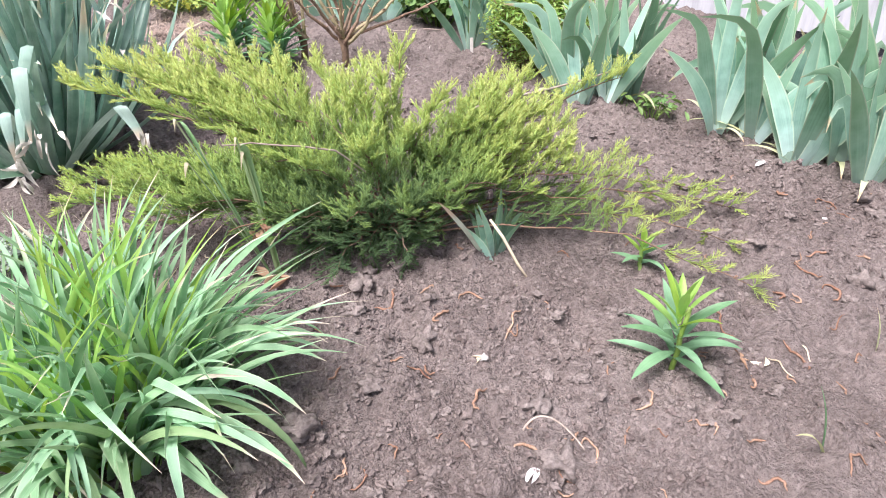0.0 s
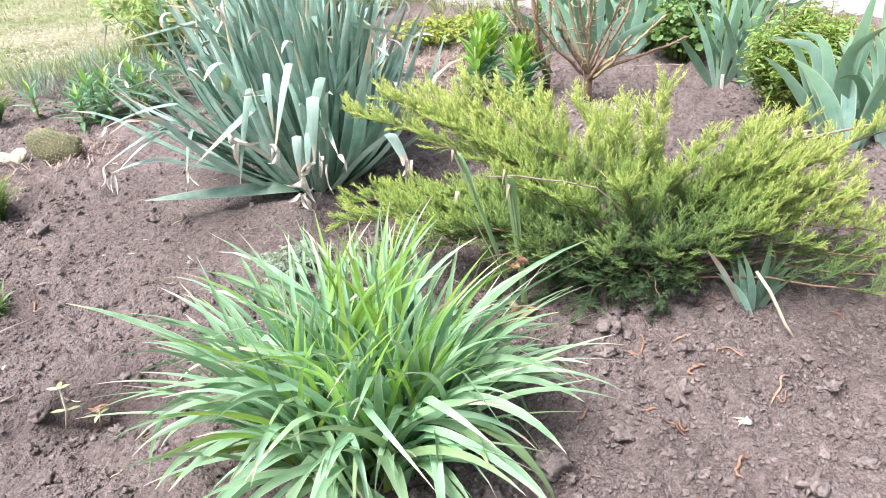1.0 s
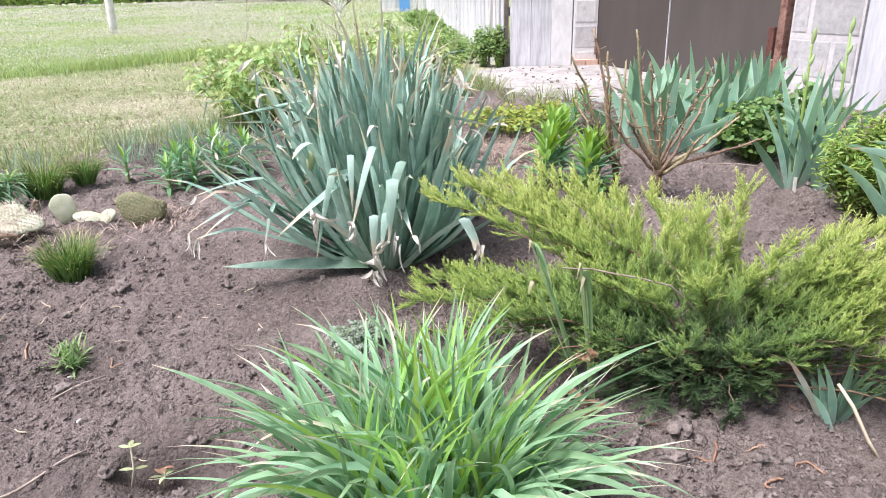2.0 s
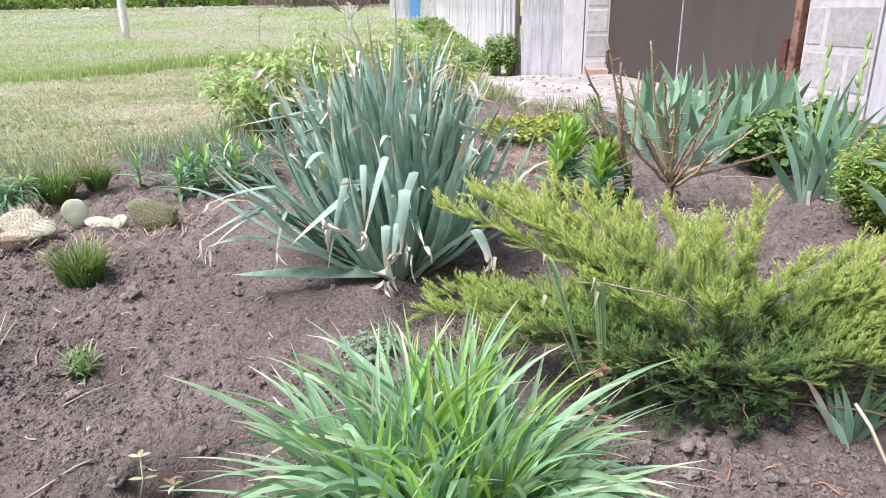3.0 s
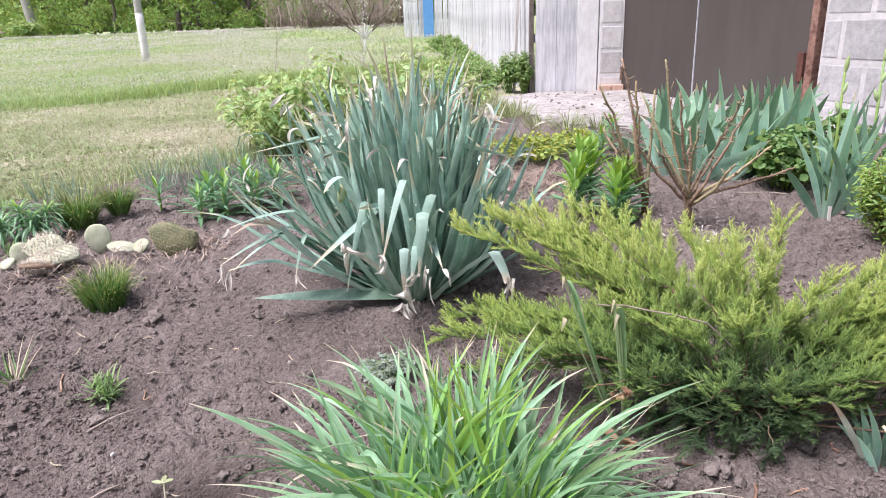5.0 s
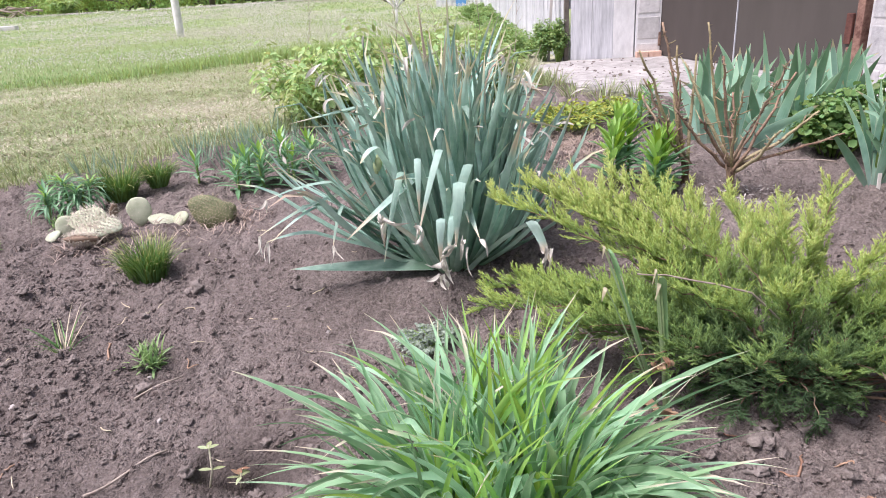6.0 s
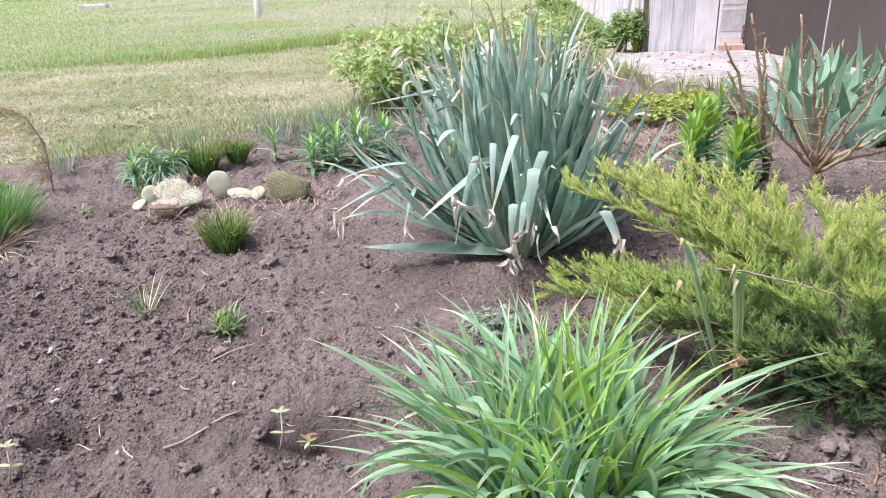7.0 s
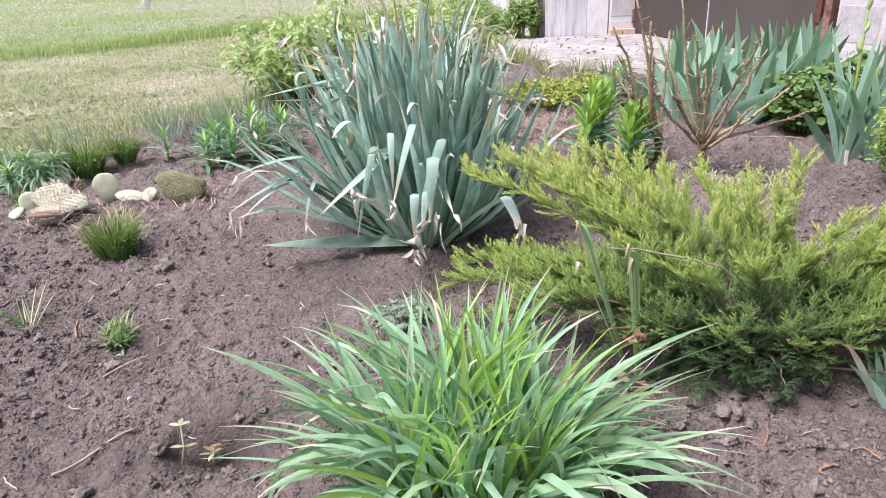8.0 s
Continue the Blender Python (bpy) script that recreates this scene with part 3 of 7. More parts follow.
def mow_line(x):
    return np.interp(x, [-8, -5.0, -3.4, -2.1, -1.2, 0.5], [5.3, 5.5, 6.2, 7.4, 8.4, 9.5])


GROUND = build_ground()


# ---- soil crumbs ----
def lump_shape(rng, level, rough=0.0):
    bm = bmesh.new()
    bmesh.ops.create_icosphere(bm, subdivisions=level, radius=1.0)
    off = Vector(rng.random(3) * 50)
    for v in bm.verts:
        d = v.co.normalized()
        v.co = d * (0.74 + 0.85 * noise.noise(d * 1.5 + off) + 0.35 * noise.noise(d * 3.7 + off) + rough * noise.noise(d * 8.5 + off) + 0.6 * rough * noise.noise(d * 17.0 + off))
        v.co.z = v.co.z * 0.88 if v.co.z > 0 else v.co.z * 0.4
    bm.normal_update()
    verts = np.array([v.co[:] for v in bm.verts])
    faces = np.array([[v.index for v in f.verts] for f in bm.faces])
    bm.free()
    return verts, faces


def scatter_lumps(shapes, x, y, size, rng, sink=0.12):
    turn = rng.random(len(x)) * 2 * np.pi
    stretch = 0.75 + 0.5 * rng.random((len(x), 3))
    which = rng.integers(0, len(shapes), len(x))
    z = height(x, y)
    verts, faces, base = [], [], 0
    for k, (v, f) in enumerate(shapes):
        pick = np.where(which == k)[0]
        if not len(pick):
            continue
        p = v[None] * stretch[pick][:, None] * size[pick][:, None, None]
        c, s = np.cos(turn[pick])[:, None], np.sin(turn[pick])[:, None]
        q = np.stack([c * p[..., 0] - s * p[..., 1] + x[pick][:, None], s * p[..., 0] + c * p[..., 1] + y[pick][:, None], p[..., 2] + (z[pick] + sink * size[pick])[:, None]], -1)
        verts.append(q.reshape(-1, 3))
        faces.append((f[None] + (np.arange(len(pick)) * len(v))[:, None, None] + base).reshape(-1, 3))
        base += q.shape[0] * q.shape[1]
    return np.concatenate(verts), np.concatenate(faces)


def crumb_field(rng, count, lo, hi, power, area):
    x = rng.uniform(area[0], area[1], count)
    y = rng.uniform(area[2], area[3], count)
    rough_soil = fractal(x, y, 3.0, 3, 55)
    calm = np.exp(-(((x + 0.45) / 0.45) ** 2 + ((y - 1.95) / 0.4) ** 2))
    keep = (rng.random(count) < np.clip(1.5 * (rough_soil - 0.22), 0.05, 1) * (1 - 0.7 * calm)) & (bed_depth(x, y) > 0.1)
    x, y = x[keep], y[keep]
    return x, y, lo + (hi - lo) * rng.random(len(x)) ** power


def build_crumbs():
    rng = np.random.default_rng(21)
    small = [lump_shape(rng, 1) for _ in range(9)]
    round_ones = [lump_shape(rng, 2, 0.30) for _ in range(12)]
    pieces = []
    for count, lo, hi, power, area, shapes in ((120000, 0.0016, 0.0070, 2.2, (-1.95, 2.0, 0.32, 1.75), small), (10000, 0.004, 0.010, 1.8, (-2.2, 2.2, 1.7, 3.6), small), (17000, 0.004, 0.013, 2.2, (-1.9, 1.95, 0.33, 2.3), round_ones)):
        x, y, size = crumb_field(rng, count, lo, hi, power, area)
        v, f = scatter_lumps(shapes, x, y, size, rng)
        pieces.append((v, f, np.zeros(len(v))))
    v, f, _ = joined(pieces)
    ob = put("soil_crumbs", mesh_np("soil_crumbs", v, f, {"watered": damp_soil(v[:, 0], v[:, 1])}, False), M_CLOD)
    return tagged(ob, "loose dry crumbs of grey-brown soil over the bed", "soil", kind="stuff")


build_crumbs()


# ---- turf, hay and meadow ----
def blade_arrays(x, y, z, h, w, lean, turn, rng):
    n = len(x)
    c, s = np.cos(turn), np.sin(turn)
    px, py = -s, c
    base = np.stack([x, y, z], 1)
    side = np.stack([px * w / 2, py * w / 2, 0 * w], 1)
    mid = base + np.stack([c * lean * h * 0.35, s * lean * h * 0.35, h * 0.6], 1)
    tip = base + np.stack([c * lean * h, s * lean * h, h * np.maximum(0.15, 1 - 0.25 * lean)], 1)
    verts = np.stack([base - side, base + side, mid + side * 0.8, mid - side * 0.8, tip], 1).reshape(-1, 3)
    i = np.arange(n)[:, None] * 5
    along = np.tile([0.0, 0.0, 0.6, 0.6, 1.0], n)
    return verts, [i + [0, 1, 2, 3], i + [3, 2, 4]], along


def blades(name, x, y, h, w, lean, material, label, category, rng, lift=0.0):
    v, f, a = blade_arrays(x, y, height(x, y) - 0.004 + lift, h, w, lean, rng.random(len(x)) * 2 * np.pi, rng)
    ob = put(name, mesh_np(name, v, f, {"along": a, "across": 0 * a}), material)
    return tagged(ob, label, category, kind="stuff")


def wedge(rng, count, y0, y1, power, left=0.95, right=0.25):
    """Random spots in the widening stretch of land beyond the bed."""
    y = y0 + (y1 - y0) * rng.random(count) ** power
    near = left * y + 0.6
    return -near + (near + right * 3.0) * rng.random(count), y


def build_turf():
    rng = np.random.default_rng(5)
    x, y = wedge(rng, 100000, 2.4, 9.0, 1.3)
    keep = (bed_depth(x, y) < 0.02) & (y < mow_line(x) + 0.2) & (x < 0.55)
    patch = 0.55 * fractal(x, y, 2.2, 3, 90) + 0.45 * fractal(0.8 * x + 0.3 * y, 3.2 * y - 0.6 * x, 2.4, 3, 91)
    green = rng.random(len(x)) < np.clip(3.0 * (patch - 0.27), 0.15, 0.94)
    g = keep & green
    blades("turf", x[g], y[g], 0.018 + 0.034 * rng.random(g.sum()), 0.004 + 0.004 * rng.random(g.sum()), 0.8 + 1.8 * rng.random(g.sum()), M_GRASS, "short mown grass, pale green and patchy", "grass", rng)
    s = keep & ~green
    n = s.sum()
    v, f, a = blade_arrays(x[s], y[s], height(x[s], y[s]) + 0.004 + 0.012 * rng.random(n), 0.006 + 0.010 * rng.random(n), 0.0025 + 0.0025 * rng.random(n), 4.0 + 4 * rng.random(n), rng.random(n) * 2 * np.pi, rng)
    tagged(put("hay", mesh_np("hay", v, f, {"along": a, "across": 0 * a}), M_HAY), "dry cut grass lying over the mown turf", "hay", kind="stuff")
    x, y = wedge(rng, 90000, 5.0, 40.0, 1.9, 0.95, 0.3)
    keep = (y > mow_line(x) - 0.05) & (x < 0.75)
    x, y = x[keep], y[keep]
    tall = np.exp(-((y - mow_line(x) - 0.35) / 0.45) ** 2) * smooth01(-6.0, -2.5, x)
    size = 1 + smooth01(7, 30, y) * 1.6
    h = (0.030 + 0.035 * rng.random(len(x)) + 0.11 * tall * rng.random(len(x))) * size**0.3
    w, lean = (0.0035 + 0.004 * rng.random(len(x))) * size, 0.4 + 1.0 * rng.random(len(x)) * (1 - 0.6 * tall)
    lush = rng.random(len(x)) < np.clip(3.0 * (fractal(x, y, 0.30, 3, 14) - 0.40) + 0.7 * smooth01(-0.40, -0.75, x / (y + 1.0)), 0.05, 0.95)
    for pick, mat, name, note in ((~lush, M_GRASS, "meadow_grass", "ankle-high pale green meadow grass"), (lush, M_LUSH, "lush_grass", "patches of deeper green meadow grass")):
        blades(name, x[pick], y[pick], h[pick], w[pick], lean[pick], mat, note, "grass", rng)
    x, y = wedge(rng, 85000, 5.4, 36.0, 1.6, 0.85, 0.25)
    keep = (y > mow_line(x) + 0.5) & (rng.random(len(x)) < np.clip(2.8 * (fractal(x, y, 0.45, 3, 12) - 0.30), 0.05, 1) * (0.12 + 0.88 * smooth01(-0.75, -0.42, x / (y + 1.0)))) & (x < 0.7)
    x, y = x[keep], y[keep]
    size = 0.0036 + 0.0045 * rng.random(len(x)) + 0.010 * smooth01(7, 30, y)
    z = height(x, y) + 0.045 + 0.06 * rng.random(len(x))
    corners = np.array([[1, 0, 0], [-0.5, 0.87, 0], [-0.5, -0.87, 0], [0, 0, 1.2], [0, 0, -0.9]])
    v = (np.stack([x, y, z], 1)[:, None] + corners[None] * size[:, None, None]).reshape(-1, 3)
    i = np.arange(len(x))[:, None] * 5
    f = np.concatenate([i + t for t in ([0, 1, 3], [1, 2, 3], [2, 0, 3], [1, 0, 4], [2, 1, 4], [0, 2, 4])])
    tagged(put("meadow_flowers", mesh_np("meadow_flowers", v, f, {"along": np.zeros(len(v)), "across": np.zeros(len(v))}), M_SEEDHEAD), "small whitish seed heads scattered over the meadow", "flowers", kind="stuff")
    # swaths of cut grass
    x, y = wedge(rng, 52000, 2.6, 9.0, 1.2)
    streak = fractal(0.8 * x + 0.3 * y, 3.2 * y - 0.6 * x, 2.4, 3, 191)
    ok = (bed_depth(x, y) < -0.05) & (y < mow_line(x)) & (x < 0.5) & (streak > 0.48)
    x, y = x[ok], y[ok]
    n = len(x)
    v, f, a = blade_arrays(x, y, height(x, y) + 0.004 + 0.03 * rng.random(n) * np.clip((streak[ok] - 0.5) * 6, 0, 1), 0.008 + 0.010 * rng.random(n), 0.003 + 0.003 * rng.random(n), 5.0 + 4.0 * rng.random(n), rng.choice([0.0, math.pi], n) + rng.normal(0.15, 0.5, n), rng)
    tagged(put("cut_grass", mesh_np("cut_grass", v, f, {"along": a, "across": 0 * a}), M_SWATH), "limp cut grass lying in swaths", "cut grass", kind="stuff")
    # the uncut fringe beyond the mown turf
    n = 16000
    ex = -8.0 + 8.4 * rng.random(n) ** 0.8
    lift = smooth01(-5.0, -2.0, ex) * (0.45 + 0.8 * fractal(ex, 0 * ex, 1.1, 3, 93))
    ey = mow_line(ex) + 0.5 * (fractal(ex, 0 * ex, 1.7, 3, 94) - 0.5) + rng.normal(0.1, 0.1, n) + rng.exponential(0.35, n)
    ok = (ex < 0.45) & (rng.random(n) < 0.10 + 0.90 * smooth01(-5.0, -2.0, ex))
    ex, ey, lift = ex[ok], ey[ok], lift[ok]
    n = len(ex)
    blades("uncut_grass", ex, ey, (0.04 + 0.13 * lift) * (0.4 + 0.7 * rng.random(n)), 0.006 + 0.005 * rng.random(n), 0.15 + 0.6 * rng.random(n), M_FRINGE, "taller bright green grass along the mowing line", "grass", rng)
    # ragged grass along the bed's edge
    t = rng.random(2600)
    ex = -2.4 + 3.0 * t
    ey = np.interp(ex, [-3.0, -2.2, -1.47, -0.8, 0.0, 0.45, 0.8, 1.2], [2.75, 2.98, 3.28, 3.6, 4.0, 4.4, 5.6, 6.4]) + rng.normal(0.06, 0.09, 2600)
    blades("edge_grass", ex, ey, 0.03 + 0.07 * rng.random(2600), 0.003 + 0.002 * rng.random(2600), 0.2 + 0.7 * rng.random(2600), M_GRASS, "ragged grass along the edge of the bed", "grass", rng)


build_turf()


def build_rubble():
    rng = np.random.default_rng(29)
    shapes = [lump_shape(rng, 2) for _ in range(4)]
    for k in range(9):
        v, f = shapes[k % 4]
        size = 0.015 + 0.025 * rng.random()
        x, y = -4.54 + rng.normal(0, 0.22), 5.50 + rng.normal(0, 0.07)
        ob = put("rubble_stone", mesh_np("rubble_stone", v * size, f), M_STONE)
        ob.matrix_world = pose(x, y, ground_z(x, y) + size * 0.15, 0, 0, rng.random() * 360)
        tagged(ob, "pale piece of rubble in the mown grass", "stone", "rubble stones")


build_rubble()


# ---- yard: gate, block piers, boards, fence, concrete apron ----
def build_apron():
    rng = np.random.default_rng(3)
    outline = [(0.47, 5.57), (0.58, 4.80), (0.71, 4.27), (0.88, 3.98), (1.04, 3.80), (1.35, 3.52), (1.80, 3.30), (2.24, 3.42), (2.14, 3.90), (1.60, 5.88), (0.86, 5.86)]
    pts = []
    for (ax, ay), (bx, by) in zip(outline, outline[1:] + outline[:1]):
        for k in range(8):
            s = k / 8
            jag = 0.02 if ay < 5.8 else 0.0
            pts.append((ax + (bx - ax) * s + rng.normal(0, jag), ay + (by - ay) * s + rng.normal(0, jag)))
    bm = bmesh.new()
    top = bm.faces.new([bm.verts.new((px, py, 0.236)) for px, py in pts])
    low = bmesh.ops.extrude_face_region(bm, geom=[top])
    for v in low["geom"]:
        if isinstance(v, bmesh.types.BMVert):
            v.co.z -= 0.07
    bmesh.ops.recalc_face_normals(bm, faces=bm.faces[:])
    me = bpy.data.meshes.new("concrete_apron")
    bm.to_mesh(me)
    bm.free()
    tagged(put("concrete_apron", me, M_CONCRETE), "worn pale concrete apron in front of the gate", "pavement", kind="structure")
    n = 500
    x, y = rng.uniform(0.5, 2.1, n), rng.uniform(3.5, 5.8, n)
    keep = (x > np.interp(y, [3.5, 4.2, 5.8], [1.5, 0.85, 0.55])) & (x < np.interp(y, [3.9, 5.9], [2.05, 1.5]))
    x, y = x[keep], y[keep]
    v, f = scatter_lumps([lump_shape(rng, 1) for _ in range(4)], x, y, 0.004 + 0.013 * rng.random(len(x)) ** 3, rng)
    v[:, 2] += 0.234 - height(v[:, 0], v[:, 1])
    tagged(put("grit", mesh_np("grit", v, f), M_CLOD), "grit and dry crumbs on the concrete", "grit", kind="stuff")


build_apron()

GATE_L, GATE_DIR = (1.604, 5.91), math.degrees(math.atan2(-0.9658, 0.2594))


def gate_pose(x, y=0.0, z=0.22):
    return pose(GATE_L[0], GATE_L[1], 0, 0, 0, GATE_DIR) @ pose(x, y, z)


def build_gate():
    gate = new("gate")
    gate.matrix_world = gate_pose(0)
    tagged(gate, "double steel gate with matt dark brown paint and rusty frame", "gate")
    for x0, x1 in ((0.02, 1.005), (1.013, 2.03)):
        leaf_ob = part("gate_leaf", box_bm(x1 - x0, 0.035, 2.05, 0.003, ((x0 + x1) / 2, 0.0, 1.045)), M_GATE, gate)
        for z in (0.15, 1.85):
            part("hinge", box_bm(0.035, 0.03, 0.11, 0.008, (x0 + 0.01 if x0 < 0.5 else x1 - 0.01, -0.025, z)), M_RUST, leaf_ob, "rusty hinge")
    for x in (-0.01, 2.06):
        bm = box_bm(0.05, 0.055, 2.2, 0.004, (x, 0.0, 1.08))
        part("jamb", bm, M_RUST, gate, "rust-flaked angle-iron jamb")
    part("head_rail", box_bm(2.17, 0.09, 0.075, 0.004, (1.03, 0.0, 2.215)), M_RUST, gate, "rust-flaked angle-iron rail")
    part("seam_strip", box_bm(0.008, 0.010, 2.03, 0.002, (1.009, -0.020, 1.045)), M_SHEET, gate, "pale worn edge strip")
    part("latch_plate", box_bm(0.045, 0.02, 0.16, 0.004, (2.0, -0.026, 0.30)), M_RUST_DARK, gate, "dark red rusty plate")


build_gate()


def block_wall(name, matrix, courses, spans, thick, label, course=0.2, joint=M_MORTAR, face=M_BLOCK):
    """A pier of blocks: spans lists each course's blocks (start, end), alternating."""
    rng = np.random.default_rng(len(name))
    lo, hi = spans[0][0][0], spans[0][-1][1]
    me = bpy.data.meshes.new(name)
    bm = box_bm(hi - lo, thick - 0.004, courses * course, 0.004, ((lo + hi) / 2, thick / 2, courses * course / 2))
    bm.to_mesh(me)
    bm.free()
    core = put(name, me, joint)
    core.matrix_world = matrix
    tagged(core, label, "wall", kind="structure")
    for c in range(courses):
        for a, b in spans[c % len(spans)]:
            bm = box_bm(b - a - 0.022 - 0.012 * rng.random(), thick, course - 0.026 - 0.014 * rng.random(), 0.007, ((a + b) / 2, thick / 2 - 0.002 + rng.normal(0, 0.001), (c + 0.5) * course))
            part("block", bm, face, core)
    return core


WALL_LABEL = "grey cinder-block pier with thick pale mortar joints"
block_wall("wall_gate_near", gate_pose(2.125, -0.02, 0.105), 11, [[(0.0, 0.13), (0.13, 0.46)], [(0.0, 0.30), (0.30, 0.46)]], 0.2, WALL_LABEL, 0.228)
block_wall("wall_gate_far", pose(1.395, 5.86, 0.16), 12, [[(0.0, 0.20)], [(0.0, 0.20)]], 0.25, "limewashed block pier beside the brown gate", 0.2, M_LIMEWASH, M_LIMEBLOCK)
brick_course = new("brick_footing")
brick_course.matrix_world = pose(1.40, 5.835, 0.215)
tagged(brick_course, "chipped reddish bricks at the foot of the pier", "brick", kind="structure")
for bx in (0.0, 0.105):
    part("brick", box_bm(0.098, 0.05, 0.062, 0.006, (bx + 0.045, 0.0, 0.034)), M_BRICK, brick_course)
lintel_me = bpy.data.meshes.new("wall_gate_lintel")
lintel_bm = box_bm(2.70, 0.2, 0.3, 0.006, (1.25, 0.11, 2.27 + 0.15))
lintel_bm.to_mesh(lintel_me)
lintel_bm.free()
lintel = put("wall_gate_lintel", lintel_me, M_BLOCK)
lintel.matrix_world = gate_pose(0)
tagged(lintel, "grey block lintel above the gate", "wall", kind="structure")


def build_sheet_wall():
    """Pale sheeting that carries the wall on past the pier."""
    wall = new("wall_sheet")
    wall.matrix_world = gate_pose(2.60, -0.03, 0.16)
    tagged(wall, "wall of pale bluish-white upright sheets", "wall", kind="structure")
    for k in range(5):
        n = 41
        xs = np.linspace(0, 0.90, n)
        wave = 0.012 * np.cos(xs / 0.15 * 2 * np.pi)
        front = np.stack([xs, wave, 0 * xs], 1)
        rows = [front, front + [0, 0, 2.35], front + [0, 0.012, 2.35], front + [0, 0.012, 0]]
        v = np.concatenate(rows)
        i = np.arange(n - 1)
        f = np.concatenate([np.stack([a * n + i, a * n + i + 1, b * n + i + 1, b * n + i], 1) for a, b in ((0, 1), (1, 2), (2, 3), (3, 0))])
        ob = put("sheet", mesh_np("sheet", v, f, None, False), M_SHEET, wall)
        ob.matrix_basis = pose(0.88 * k, 0.004 * (k % 2), 0.0)
    part("rail", box_bm(4.6, 0.05, 0.08, 0.004, (2.2, 0.06, 1.2)), M_BOARD, wall)


build_sheet_wall()


def board_run(name, start, end, count, height_m, label, seed, gap=0.006, lean=0.8):
    """Upright boards, each its own piece, from start to end."""
    rng = np.random.default_rng(seed)
    run = new(name)
    dx, dy = end[0] - start[0], end[1] - start[1]
    length, turn = math.hypot(dx, dy), math.degrees(math.atan2(dy, dx))
    run.matrix_world = pose(start[0], start[1], 0.0, 0, 0, turn)
    tagged(run, label, "fence", kind="structure")
    pitch = length / count
    for k in range(count):
        wdt = pitch - gap * (0.5 + rng.random())
        cx, cy = start[0] + dx * (k + 0.5) / count, start[1] + dy * (k + 0.5) / count
        bm = box_bm(wdt, 0.022, height_m * (0.97 + 0.06 * rng.random()), 0.003, (0, 0, height_m / 2))
        board = part("board", bm, M_LIMEWASH if name == "wall_boards" and k == count - 1 else M_BOARD, run)
        board.matrix_basis = pose((k + 0.5) * pitch, rng.normal(0, 0.004), base_z_at(cx, cy) - 0.03, rng.normal(0, 0.3), rng.normal(0, lean))
    for z in (0.45, 1.75):
        rail = part("rail", box_bm(length, 0.05, 0.07, 0.004, (length / 2, -0.04 if name == "fence" else 0.04, 0)), M_BOARD, run)
        rail.matrix_basis = pose(0, 0, z + base_z_at(*start))
    return run


def base_z_at(x, y):
    return float(base_z(np.array([x]), np.array([y]))[0])


board_run("wall_boards", (0.875, 5.90), (1.385, 5.88), 3, 2.3, "bleached grey-white upright boards of the shed", 4, 0.001, 0.05)
board_run("fence", (0.83, 5.99), (0.62, 21.0), 110, 2.0, "long bleached board fence with weeds at its foot", 8)
board_run("fence_end", (0.14, 21.03), (0.66, 21.03), 4, 2.0, "short run of bleached boards closing the fence", 9)
board_run("fence_far", (-0.75, 21.2), (-0.17, 21.2), 4, 1.9, "grey bleached boards beyond the blue post", 10)
corner_post = tagged(put("fence_post", bpy.data.meshes.new("fence_post"), M_TREEBARK), "dark weathered corner post of the board fence", "post")
cbm = box_bm(0.035, 0.07, 2.3, 0.004, (0, 0, 1.15))
cbm.to_mesh(corner_post.data)
cbm.free()
corner_post.matrix_world = pose(0.845, 5.96, 0.2)
prop = tagged(put("leaning_plank", bpy.data.meshes.new("leaning_plank"), M_PLANK), "grey weathered plank leaning on the fence", "plank")
pbm = box_bm(0.05, 0.022, 1.5, 0.003, (0, 0, 0.75))
pbm.to_mesh(prop.data)
pbm.free()
prop.matrix_world = pose(0.71, 6.05, 0.2, 3, 9, 85)
blue_post = tagged(put("blue_post", bpy.data.meshes.new("blue_post"), M_BLUE), "bright blue painted board post at the far end of the fence", "post")
bbm = box_bm(0.30, 0.05, 2.1, 0.01, (0, 0, 1.05))
bbm.to_mesh(blue_post.data)
bbm.free()
blue_post.matrix_world = pose(-0.02, 21.0, base_z_at(-0.1, 21.0) - 0.02)


def white_pole(x, y, radius, tall, lean, label, lime_to):
    pole = anchor("utility_pole", x, y, label, "pole", z=base_z_at(x, y) - 0.05)
    top = np.array([lean[0], lean[1], tall])
    s = np.linspace(0, 1, 12)[:, None]
    pts = top * s
    rad = radius * (1 - 0.25 * s[:, 0])
    tube("shaft", pts, rad, M_POLE, pole, 12)
    low = top * np.linspace(0, lime_to / tall, 5)[:, None]
    tube("limewash", low, radius * 1.03 - 0.01 * np.linspace(0, lime_to / tall, 5), M_LIME, pole, 12, "flaking whitewash on the foot")


white_pole(-5.86, 14.7, 0.078, 6.0, (0.0, 0.0), "whitewashed concrete pole standing in the meadow", 1.0)
white_pole(-22.3, 41.0, 0.26, 8.0, (-0.9, 0.0), "grey concrete pole at the edge of the trees", 0.1)

slab = tagged(put("white_slab", bpy.data.meshes.new("white_slab"), M_LIME), "low white slab lying in the meadow", "slab")
sbm = box_bm(0.85, 0.35, 0.16, 0.03, (0, 0, 0.05))
sbm.to_mesh(slab.data)
sbm.free()
slab.matrix_world = pose(-14.46, 22.2, base_z_at(-14.46, 22.2), 0, 0, 12)


